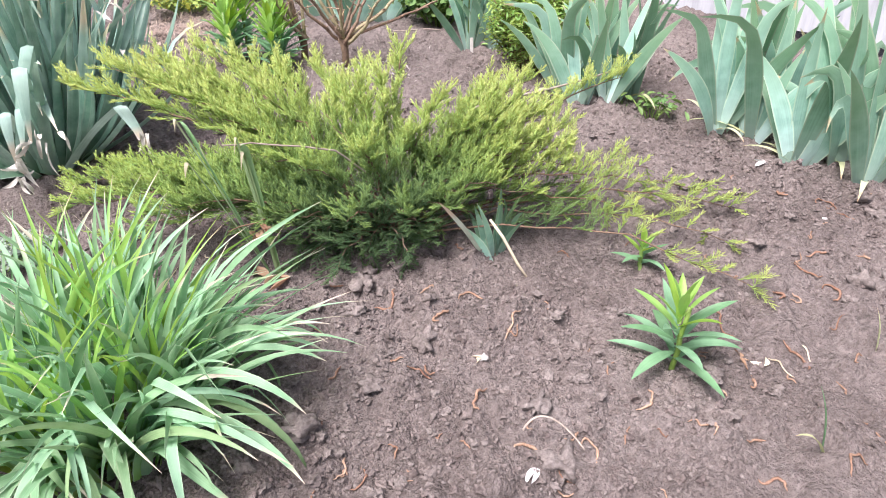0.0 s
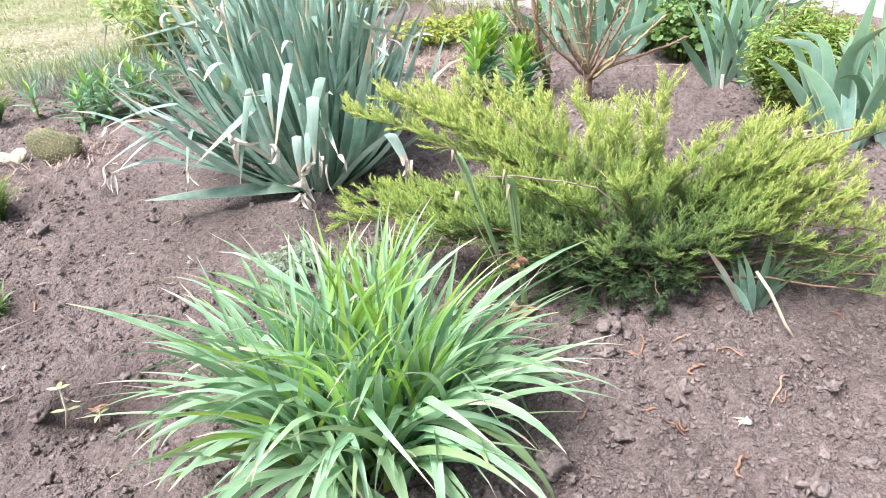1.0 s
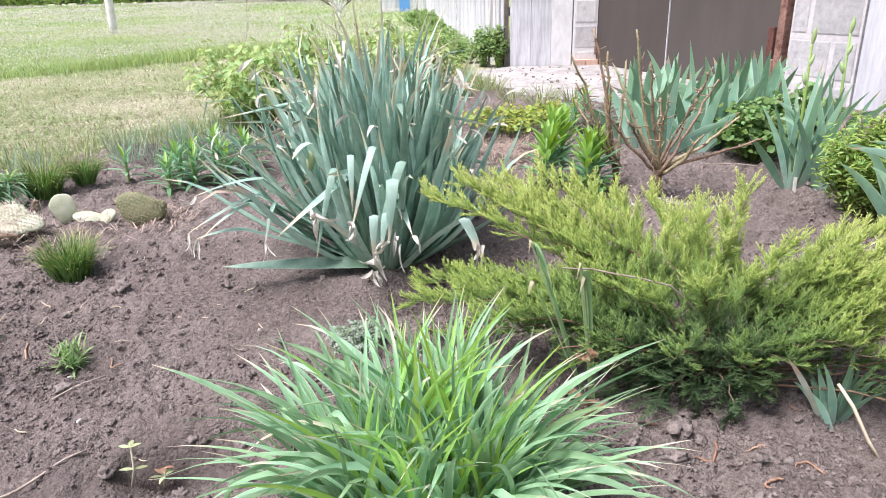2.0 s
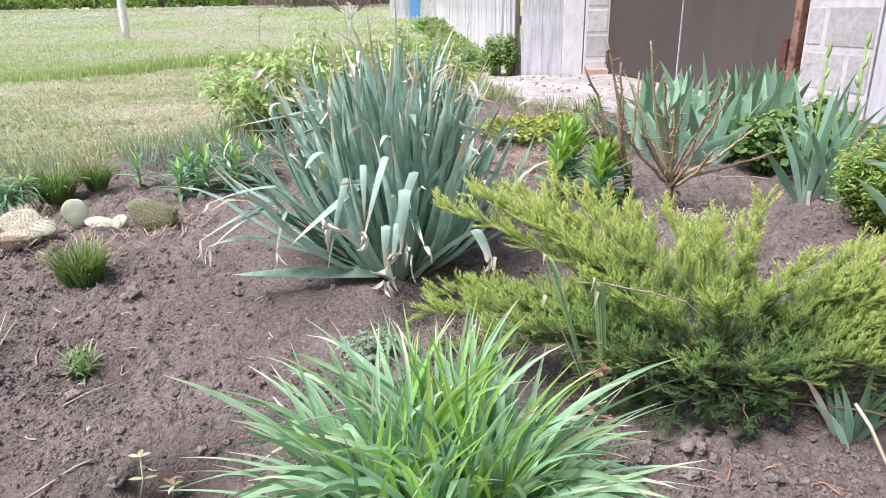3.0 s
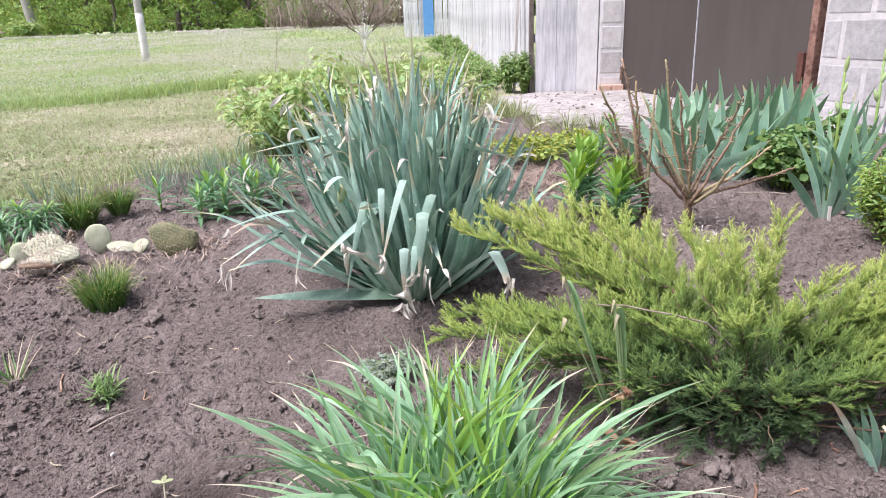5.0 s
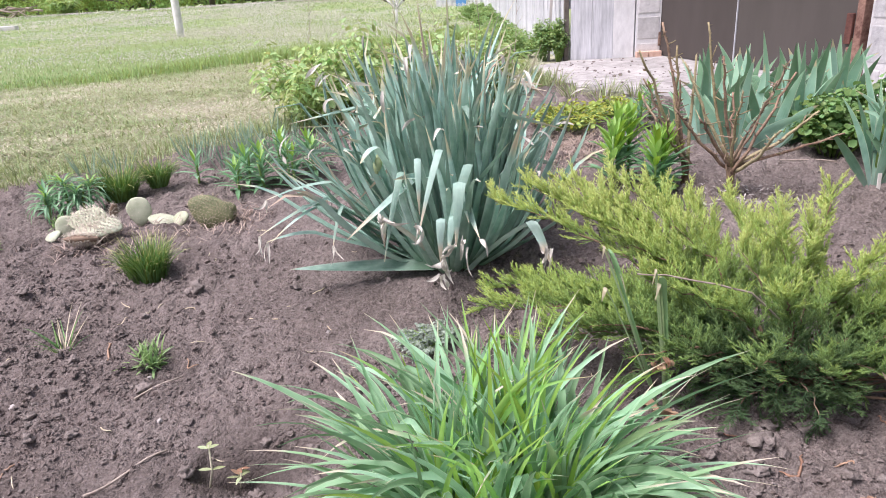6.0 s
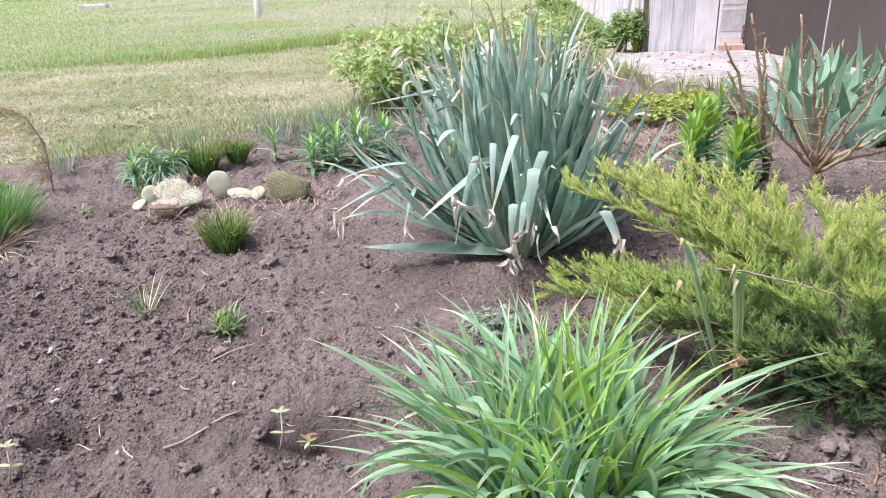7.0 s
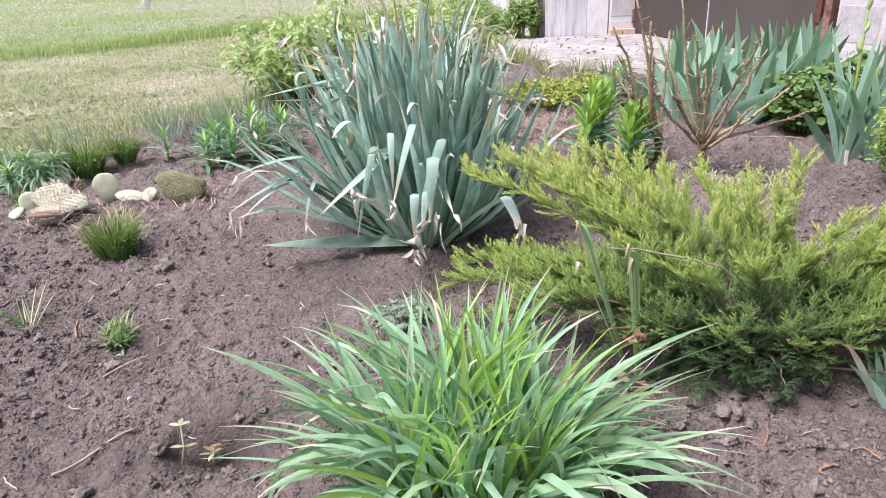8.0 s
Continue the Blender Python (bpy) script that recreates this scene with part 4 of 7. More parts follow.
# ---- trees and thicket in the distance ----
def leaf_cloud(centres, radii, count, size, rng, squash=0.8):
    """Many small folded leaves round clump centres."""
    which = rng.integers(0, len(centres), count)
    d = rng.normal(0, 1, (count, 3))
    d /= np.linalg.norm(d, axis=1, keepdims=True)
    r = rng.random(count) ** 0.45
    p = np.asarray(centres)[which] + d * (np.asarray(radii)[which] * r)[:, None] * [1, 1, squash]
    return leaf_quads(p, d + rng.normal(0, 0.7, (count, 3)), size * (0.6 + 0.8 * rng.random(count)), rng)


def leaf_quads(p, normal, size, rng, slim=0.55):
    """Leaves of six corners, folded along the midrib."""
    n = len(p)
    normal = normal / (np.linalg.norm(normal, axis=1, keepdims=True) + 1e-9)
    ref = rng.normal(0, 1, (n, 3))
    u = np.cross(normal, ref)
    u /= np.linalg.norm(u, axis=1, keepdims=True) + 1e-9
    v = np.cross(normal, u)
    size = np.asarray(size)[:, None]
    a, b = p - u * size * 0.5, p + u * size * 0.5
    lift = normal * size * 0.12
    verts = np.stack([a, p - u * size * 0.15 + v * size * slim / 2 + lift, p + u * size * 0.2 + v * size * slim * 0.42 + lift, b, p + u * size * 0.2 - v * size * slim * 0.42 + lift, p - u * size * 0.15 - v * size * slim / 2 + lift], 1).reshape(-1, 3)
    i = np.arange(n)[:, None] * 6
    return verts, np.concatenate([i + [0, 3, 2, 1], i + [0, 5, 4, 3]]), np.tile([0, 0.3, 0.7, 1.0, 0.7, 0.3], n)


def leafy_part(name, arrays, material, parent, label=""):
    v, f, a = arrays
    return tagged(put(name, mesh_np(name, v, f, {"along": a, "across": 0 * a}), material, parent, label), kind="stuff")


def far_tree(x, y, tall, spread, rng, leaves, label, material=None, leaf_size=0.16, low=0.12):
    tree = anchor("tree", x, y, label, "tree", "trees beyond the meadow", z=base_z_at(x, y) - 0.05)
    trunk_top = np.array([rng.normal(0, 0.2), rng.normal(0, 0.2), tall * 0.55])
    pieces = [tube_arrays(bend((0, 0, 0), trunk_top, 0, 0.08, 8, rng), np.linspace(0.16, 0.06, 8) * tall / 6, 7)]
    centres, radii = [], []
    for k in range(11):
        s = low + (1 - low) * rng.random()
        a = rng.random() * 2 * np.pi
        reach = spread * (0.35 + 0.65 * rng.random()) * (1.1 - 0.55 * s)
        tip = np.array([math.cos(a) * reach, math.sin(a) * reach, tall * s])
        start = trunk_top * min(1.0, s * 0.9)
        pieces.append(tube_arrays(bend(start, tip, 0.1, 0.06, 6, rng), np.linspace(0.05, 0.012, 6) * tall / 6, 5))
        centres.append(tip)
        radii.append(spread * (0.28 + 0.24 * rng.random()))
    v, f, a = joined(pieces)
    put("trunk", mesh_np("trunk", v, f, {"along": a}), M_TREEBARK, tree)
    if leaves:
        leafy_part("crown", leaf_cloud(centres, radii, leaves, leaf_size, rng), material or M_TREELEAF, tree)
    return tree


def build_distance():
    rng = np.random.default_rng(77)
    for x, y, tall, spread, n in ((-23.5, 45, 6.5, 3.0, 5200), (-20.0, 43, 5.5, 2.6, 4200), (-17.8, 41, 4.8, 2.2, 3600), (-15.2, 44, 7.0, 2.8, 5200), (-13.0, 41, 5.0, 2.4, 4000), (-10.8, 43, 6.5, 2.4, 5000), (-28.5, 48, 6.0, 3.0, 4000), (-34.0, 50, 5.0, 3.2, 3600), (-9.3, 46, 7.5, 2.6, 4200), (-41.0, 52, 6.0, 3.4, 3600)):
        far_tree(x, y, tall, spread, rng, n, "broad green tree with fresh leaves beyond the meadow", low=0.06)
    for x, y in ((-7.2, 36), (-5.4, 33), (-3.9, 34), (-2.4, 31), (-1.2, 33)):
        thicket = anchor("thicket", x, y, "bare reddish-brown thicket with sparse buds", "bush", "thickets beyond the meadow", z=base_z_at(x, y) - 0.05)
        pieces = []
        for k in range(70):
            a, e = rng.random() * 2 * np.pi, 0.5 + rng.random()
            start = np.array([rng.normal(0, 0.5), rng.normal(0, 0.4), 0])
            tip = start + np.array([math.cos(a) * math.cos(e), math.sin(a) * math.cos(e), math.sin(e)]) * (1.2 + 1.6 * rng.random())
            pieces.append(tube_arrays(bend(start, tip, 0.1, 0.06, 5, rng), np.linspace(0.025, 0.008, 5), 4))
        v, f, a = joined(pieces)
        tagged(put("stem_growth", mesh_np("stem_growth", v, f, {"along": a}), M_BRUSH, thicket), kind="stuff")
        leafy_part("buds", leaf_cloud([np.array([0, 0, 1.3])], [1.5], 900, 0.07, rng), M_BROADLEAF, thicket)
    # the wood behind
    n = 46000
    wx = rng.uniform(-75, 14, n)
    top = 5.0 + 5.0 * fractal(wx, 0 * wx, 0.16, 3, 301)
    wz = top * rng.random(n) ** 0.8
    wy = 58 + 0.10 * (wx + 20) + 5.0 * fractal(wx, wz, 0.35, 3, 302) + rng.normal(0, 0.7, n)
    spots = np.stack([wx, wy, base_z(wx, wy) + wz], 1)
    v, f, a = leaf_quads(spots, rng.normal(0, 1, (n, 3)) + [0, -0.8, 0.5], 0.34 + 0.30 * rng.random(n), rng, 0.6)
    tagged(put("far_wood", mesh_np("far_wood", v, f, {"along": a, "across": 0 * a}), M_TREELEAF), "dense green wood closing the view beyond the meadow", "wood", kind="stuff")
    # brushwood heap
    heap = anchor("brushwood_heap", -26.5, 40.0, "heap of bare grey branches by the trees", "brushwood", z=base_z_at(-26.5, 40))
    for k in range(16):
        a = rng.random() * np.pi
        c = np.array([rng.normal(0, 1.6), rng.normal(0, 0.5), 0.1 + 0.5 * rng.random()])
        d = np.array([math.cos(a), math.sin(a) * 0.4, rng.normal(0, 0.2)]) * (1 + rng.random())
        tube("branch", bend(c - d, c + d, 0.15, 0.06, 7, rng), np.linspace(0.07, 0.025, 7), M_TWIG, heap, 6)
    # orchard tree with limewashed fork
    tree = anchor("fruit_tree", -1.36, 14.8, "young fruit tree with limewashed forked trunk", "tree", z=base_z_at(-1.36, 14.8) - 0.03)
    tube("trunk", [(0, 0, 0), (0.006, 0, 0.16), (0.012, 0, 0.33)], [0.026, 0.022, 0.026], M_LIME, tree, 9)
    tips = [(-0.95, 0.1, 1.35), (0.90, -0.1, 1.40), (0.05, 0.3, 1.9), (-0.45, -0.25, 1.7), (0.45, 0.2, 1.7), (-0.75, 0.3, 1.05), (0.75, 0.3, 1.10)]
    for tip in tips:
        root, tip = np.array([0.012, 0, 0.31]), np.array(tip)
        mid = root * 0.80 + tip * 0.20
        tube("limewashed_limb", [root, root * 0.5 + mid * 0.5 + np.array([0, 0, 0.015]), mid], [0.020, 0.017, 0.015], M_LIME, tree, 7)
        line = bend(mid, tip, -0.06, 0.02, 7, rng)
        tube("limb", line, np.linspace(0.015, 0.006, 7), M_TREEBARK, tree, 6)
        pieces = []
        for k in range(26):
            i = int(rng.integers(1, 7))
            pieces.append(tube_arrays(bend(line[i], line[i] + rng.normal(0, 0.20, 3) + [0, 0, 0.28], 0.0, 0.01, 4, rng), np.linspace(0.006, 0.003, 4), 4))
        v, f, a = joined(pieces)
        tagged(put("twigs", mesh_np("twigs", v, f, {"along": a}), M_BRUSH, tree), kind="stuff")
    leafy_part("blossom", leaf_cloud([np.array([0.0, 0.0, 0.35 + 0.22 * j]) for j in range(6)] + [np.array(t) * 0.8 for t in tips], [0.14] * 6 + [0.3] * 7, 420, 0.040, rng), M_SEEDHEAD, tree, "sparse white blossom")


build_distance()


# ---- yucca ----
def folded_ribbon(root, fold, tip, width, rng, n=7, lift=0.08):
    """A strap leaf that rises from the crown to a sharp fold and hangs from it."""
    root, fold, tip = np.array(root, float), np.array(fold, float), np.array(tip, float)
    s = np.linspace(0, 1, n)[:, None]
    knee = root * 0.45 + fold * 0.55 + [0, 0, lift * np.linalg.norm(fold - root)]
    up = (1 - s) ** 2 * root + 2 * s * (1 - s) * knee + s**2 * fold
    elbow = fold * 0.6 + tip * 0.4 + [0, -0.012, 0.02]
    down = (1 - s) ** 2 * fold + 2 * s * (1 - s) * elbow + s**2 * tip
    c = np.concatenate([up, down[1:]])
    m = len(c)
    t = np.linspace(0, 1, m)
    way = np.array([fold[0] - root[0], fold[1] - root[1], 0.0])
    way /= np.linalg.norm(way) + 1e-9
    across = np.array([-way[1], way[0], 0.0])
    turn = np.cumsum(rng.normal(0, 0.10, m))[:, None]
    side = across * np.cos(turn) + way * np.sin(turn)
    w = (width * np.maximum(1 - t**5, 0.12))[:, None]
    normal = np.cross(np.gradient(c, axis=0), side)
    normal /= np.linalg.norm(normal, axis=1, keepdims=True) + 1e-9
    verts = np.stack([c + side * w / 2, c + normal * 0.14 * w, c - side * w / 2], 1).reshape(-1, 3)
    i = np.arange(m - 1)[:, None] * 3
    return verts, np.concatenate([i + [0, 1, 4, 3], i + [1, 2, 5, 4]]), np.repeat(t, 3), np.tile([-1.0, 0.0, 1.0], m)


def build_yucca():
    rng, curls = np.random.default_rng(11), np.random.default_rng(57)
    x0, y0 = -0.075, 1.955
    yucca = anchor("yucca", x0, y0, "large blue-green yucca with dry curled leaf tips", "yucca")
    rest = []
    for k in range(340):
        core = rng.random() if k >= 200 else (k + 0.5) / 200
        turn = k * 2.39996 + rng.normal(0, 0.35)
        to_right = math.cos(turn)
        front = max(0.0, -math.sin(turn) - 0.2)
        elev = radians(24 + 22 * front * (1 - core) + 26 * min(1.0, core / 0.2) + 36 * core + 4 * max(0.0, to_right) * (1 - core) + rng.normal(0, 5))
        length = (0.49 + 0.15 * core - 0.06 * front * (1 - core)) * (1 - 0.12 * to_right * (1 - core)) + rng.normal(0, 0.045)
        width = 0.025 + 0.012 * rng.random()
        r = 0.10 * math.sqrt(1 - core) + 0.01
        roll = rng.random()
        kink = None
        if roll < 0.20 and core > 0.08 and k < 200:
            kink = (0.45 + 0.45 * rng.random(), 0.5 + 1.6 * rng.random())
        elif roll < 0.55:
            kink = (0.82 + 0.07 * rng.random(), rng.normal(0.3, 0.8))
        rise = -0.62 * (1 - core) ** 1.3 + rng.normal(0.06, 0.15) + 0.10 * core
        arrays = strap_arrays(length, width, elev, rise, 0.34, 10, 1.1, rng.normal(0, 0.8), 0.85, 3.4, rng.normal(-0.03, 0.07), kink)
        foot = (math.cos(turn) * r, math.sin(turn) * r, 0.0 + 0.03 * core)
        if k < 200:
            mat = M_YUCCA if rng.random() > 0.16 and not (kink and kink[1] > 1.3) else (M_YUCCA_PALE if rng.random() < 0.6 else M_YUCCA_DRY)
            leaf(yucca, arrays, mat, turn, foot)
            if curls.random() < 0.26 and core < 0.8:
                v = arrays[0]
                e = v[-3:].mean(0)
                c, sn = math.cos(turn), math.sin(turn)
                end = (c * e[0] - sn * e[1] + foot[0], sn * e[0] + c * e[1] + foot[1], e[2] + foot[2])
                curl = strap_arrays(0.04 + 0.05 * curls.random(), 0.008 + 0.007 * curls.random(), radians(curls.normal(-5, 30)), radians(curls.normal(90, 50)), 0.35, 7, 1.0, curls.normal(0, 1.8), profile="lance")
                leaf(yucca, curl, M_YUCCA_CURL, turn + curls.normal(0, 0.7), end, "dry_curl", label="shrivelled straw-coloured leaf end")
        else:
            v, f, al, _ = arrays
            c, sn = math.cos(turn), math.sin(turn)
            rest.append((np.stack([c * v[:, 0] - sn * v[:, 1] + foot[0], sn * v[:, 0] + c * v[:, 1] + foot[1], v[:, 2] + foot[2]], 1), f, al))
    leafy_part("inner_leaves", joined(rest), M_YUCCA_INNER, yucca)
    for k in range(12):
        turn = -1.0 + 1.5 * k / 11 + rng.normal(0, 0.08)
        arrays = strap_arrays(0.34 + 0.08 * rng.random(), 0.026 + 0.006 * rng.random(), radians(26 + 16 * rng.random()), -0.55 - 0.3 * rng.random(), 0.15, 9, 1.1, rng.normal(0, 0.5), 0.85, 3.4, rng.normal(0, 0.06))
        leaf(yucca, arrays, M_YUCCA, turn, (math.cos(turn) * 0.09, math.sin(turn) * 0.09, 0.0))
    for k in range(18):
        turn = math.pi - 0.75 + 1.35 * k / 17 + rng.normal(0, 0.08)
        arrays = strap_arrays(0.46 + 0.10 * rng.random(), 0.024 + 0.008 * rng.random(), radians(34 + 22 * rng.random()), rng.normal(-0.15, 0.18), 0.15, 10, 1.1, rng.normal(0, 0.6), 0.85, 3.4, rng.normal(0, 0.06), (0.84, rng.normal(0.4, 0.7)) if rng.random() < 0.6 else None)
        leaf(yucca, arrays, M_YUCCA if k % 5 else M_YUCCA_DRY, turn, (math.cos(turn) * 0.07, math.sin(turn) * 0.07, 0.01))
    # leaves that fold over and hang: fold, tip, width
    origin = np.array([x0, y0, ground_z(x0, y0)])
    for fold, tip, width, mat in (((-0.083, 1.719, 0.469), (-0.143, 1.643, 0.277), 0.020, M_YUCCA_PALE), ((-0.013, 1.700, 0.432), (-0.094, 1.624, 0.196), 0.026, M_YUCCA_PALE), ((-0.036, 1.662, 0.397), (-0.051, 1.624, 0.248), 0.032, M_YUCCA_PALE), ((-0.086, 1.643, 0.312), (-0.092, 1.624, 0.205), 0.024, M_YUCCA_PALE), ((-0.055, 1.643, 0.317), (-0.072, 1.624, 0.220), 0.022, M_YUCCA_PALE), ((0.137, 1.643, 0.295), (0.179, 1.585, 0.201), 0.030, M_YUCCA_PALE),
                                  ((-0.180, 1.681, 0.426), (-0.227, 1.585, 0.229), 0.018, M_YUCCA), ((-0.240, 1.719, 0.484), (-0.275, 1.662, 0.458), 0.022, M_YUCCA), ((-0.436, 1.800, 0.303), (-0.558, 1.740, 0.225), 0.018, M_YUCCA), ((-0.355, 1.850, 0.447), (-0.307, 1.800, 0.420), 0.026, M_YUCCA_DRY),
                                  ((-0.138, 1.700, 0.454), (-0.139, 1.662, 0.321), 0.018, M_YUCCA_PALE), ((-0.228, 1.643, 0.321), (-0.229, 1.624, 0.253), 0.020, M_YUCCA_DRY), ((-0.300, 2.060, 0.550), (-0.420, 2.080, 0.450), 0.024, M_YUCCA_DRY), ((0.120, 1.920, 0.600), (0.200, 1.900, 0.560), 0.024, M_YUCCA_DRY), ((-0.020, 1.860, 0.560), (0.020, 1.800, 0.470), 0.020, M_YUCCA_PALE)):
        low = fold[2] < 0.31
        root = ((fold[0] - x0) * 0.22, (fold[1] - y0) * (0.45 if low else 0.25), 0.01)
        closer = np.array([0.0, -0.03 if fold[0] > -0.3 else 0.0, 0.0]) - origin
        arrays = folded_ribbon(root, np.array(fold) + closer, np.array(tip) + closer, width, rng, 7, 0.08 if fold[0] > -0.3 else -0.06)
        leaf(yucca, arrays, mat, 0, (0, 0, 0), "withered_leaf", label="bent pale leaf with a dry tip")
    # outer leaves bowed down to the soil, each with a limp dry end
    for fold, tip, width, mat in (((-0.39, 1.8, 0.372), (-0.56, 1.76, 0.34), 0.022, M_YUCCA_PALE), ((-0.404, 1.8, 0.326), (-0.593, 1.76, 0.238), 0.02, M_YUCCA), ((-0.448, 1.8, 0.229), (-0.574, 1.76, 0.221), 0.026, M_YUCCA), ((-0.365, 1.8, 0.302), (-0.393, 1.76, 0.202), 0.018, M_YUCCA_PALE)):
        arrays = folded_ribbon(((fold[0] - x0) * 0.2, -0.04, 0.02), np.array(fold) - origin, np.array(tip) - origin, width * 1.3, rng, 7, -0.03)
        leaf(yucca, arrays, mat, 0, (0, 0, 0), "bowed_leaf", label="outer leaf bowed down to the soil")
        for k in range(2):
            end = strap_arrays(0.05 + 0.03 * rng.random(), 0.009, radians(-40 - 30 * rng.random()), radians(rng.normal(10, 70)), 0.4, 9, 1.0, rng.normal(0, 2.5), sway=rng.normal(0, 0.2))
            leaf(yucca, end, M_YUCCA_CURL, -2.0 + rng.normal(0, 0.9), tuple(np.array(tip) - origin), "dry_curl", label="shrivelled straw-coloured leaf end")
    flat = strap_arrays(0.42, 0.044, radians(5), radians(7), 0.14, 9, 1.1, 0.2, 0.85, 3.0)
    leaf(yucca, flat, M_YUCCA, math.pi + 0.02, (-0.05, -0.10, 0.020), "low_leaf", tilt=-38, label="dark flat leaf near the soil")
    # crumpled dry ends
    for p in ((-0.223, 1.585, 0.328), (-0.14, 1.585, 0.304), (-0.083, 1.57, 0.221), (0.174, 1.56, 0.241), (-0.091, 1.57, 0.181), (-0.035, 1.58, 0.258)):
        for k in range(4):
            arrays = strap_arrays(0.035 + 0.045 * rng.random(), 0.008 + 0.010 * rng.random(), radians(rng.normal(-50, 35)), radians(rng.normal(40, 120)), 0.45, 11, 1.0, rng.normal(0, 3.0), profile="strap", sway=rng.normal(0, 0.3))
            leaf(yucca, arrays, M_YUCCA_CURL, -1.6 + rng.normal(0, 0.9), tuple(np.array(p) + rng.normal(0, 0.006, 3) - origin), "dry_curl", label="shrivelled straw-coloured leaf end")
    s = np.linspace(0, 1, 9)
    pts = np.stack([-0.258 + 0.012 * s, 1.775 + 0 * s, 0.395 + 0.055 * s], 1) - origin
    v, f, a = tube_arrays(pts, 0.0125 * np.maximum(np.sin(np.pi * (0.05 + 0.92 * s)) ** 0.7, 0.05), 9)
    put("bud", mesh_np("bud", v, f, {"along": a, "across": 0 * a}), M_SEEDLING, yucca, "pale papery bud")


build_yucca()


# ---- daylily ----
def build_daylily():
    """Arching outer straps round a core of upright young leaves."""
    rng = np.random.default_rng(12)
    clump = anchor("daylily", 0.018, 0.935, "dense fresh green daylily clump with arching strap leaves", "daylily")
    rest = []
    for k in range(430):
        ring = (k % 10) / 9
        a = k * 2.39996 + rng.normal(0, 0.3)
        r = 0.03 + 0.115 * math.sqrt((k % 10 + rng.random()) / 10)
        turn = a + rng.normal(0, 0.75 + 0.7 * (1 - ring))
        young = rng.random() < 0.62 - 0.58 * ring
        if young:
            elev, droop = radians(84 - 12 * ring + rng.normal(0, 10)), radians(8 + 55 * rng.random() ** 1.5)
            length, width = 0.255 + 0.135 * rng.random(), 0.010 + 0.006 * rng.random()
        else:
            elev, droop = radians(80 - 26 * ring * rng.random() + rng.normal(0, 8)), radians(25 + 80 * rng.random() ** 1.3)
            length, width = (0.25 + 0.14 * rng.random()) * (1 - 0.12 * max(0.0, math.cos(turn))), 0.0125 + 0.009 * rng.random()
        low = ring > 0.7 and rng.random() < 0.22
        if low:
            elev, droop, length = radians(38 + 14 * rng.random()), radians(30 + 30 * rng.random()), 0.22 + 0.09 * rng.random()
        kink = (0.45 + 0.3 * rng.random(), 0.5 + 0.9 * rng.random()) if rng.random() < 0.28 and not young else None
        arrays = strap_arrays(length, width, elev, droop, 0.22, 12, 1.6 + 1.6 * rng.random(), rng.normal(0, 0.9), 0.88, 2.9, rng.normal(0, 0.28), kink)
        mat = M_DAYLILY_NEW if young else (M_DAYLILY if rng.random() > 0.20 else M_DAYLILY_TIP)
        foot = (math.cos(a) * r, math.sin(a) * r * 0.9, -0.005)
        if k < 270:
            leaf(clump, arrays, mat, turn, foot)
        else:
            v, f, al, _ = arrays
            c, sn = math.cos(turn), math.sin(turn)
            rest.append((np.stack([c * v[:, 0] - sn * v[:, 1] + foot[0], sn * v[:, 0] + c * v[:, 1] + foot[1], v[:, 2] + foot[2]], 1), f, al))
    for k in range(30):
        broad = k % 2 == 0
        turn = -3.1 + 3.4 * (k + rng.random()) / 30
        if broad:
            arrays = strap_arrays(0.30 + 0.08 * rng.random(), 0.017 + 0.006 * rng.random(), radians(66 + 12 * rng.random()), radians(85 + 45 * rng.random()), 0.20, 13, 1.3, rng.normal(0, 0.4), 0.9, 4.0, rng.normal(0, 0.15))
        else:
            arrays = strap_arrays(0.30 + 0.08 * rng.random(), 0.013 + 0.005 * rng.random(), radians(38 + 22 * rng.random()), radians(8 + 30 * rng.random()), 0.25, 12, 1.4, rng.normal(0, 0.5), 0.85, 1.7, rng.normal(0, 0.12))
        leaf(clump, arrays, M_DAYLILY if broad or k % 3 else M_DAYLILY_TIP, turn, (math.cos(turn) * 0.10, math.sin(turn) * 0.09, 0.0))
    for k in range(34):
        a = -2.9 + 2.9 * (k + rng.random()) / 34
        turn = a + rng.normal(0, 0.75)
        kink = (0.4 + 0.3 * rng.random(), 0.4 + 0.9 * rng.random()) if rng.random() < 0.35 else None
        arrays = strap_arrays(0.26 + 0.11 * rng.random(), 0.0145 + 0.007 * rng.random(), radians(60 + 18 * rng.random()), radians(60 + 55 * rng.random()), 0.20, 13, 1.3, rng.normal(0, 0.6), 0.9, 4.0, rng.normal(0, 0.18), kink)
        leaf(clump, arrays, M_DAYLILY if k % 4 else M_DAYLILY_TIP, turn, (math.cos(a) * 0.13, math.sin(a) * 0.15, -0.005))
    for k, turn in enumerate((0.16, 0.05, -0.12, -0.27, -0.38, 0.30, 2.95, 3.10, -3.02, -2.85)):
        arrays = strap_arrays(0.37 + 0.05 * rng.random(), 0.012 + 0.004 * rng.random(), radians(40 + 14 * rng.random()), radians(28 + 30 * rng.random()), 0.25, 12, 1.4, rng.normal(0, 0.4), 0.85, 1.8, rng.normal(0, 0.10))
        leaf(clump, arrays, M_DAYLILY_TIP if k % 3 == 1 else M_DAYLILY, turn, (math.cos(turn) * 0.09, math.sin(turn) * 0.09, 0.0))
    leafy_part("inner_leaves", joined(rest), M_DAYLILY_INNER, clump)


build_daylily()


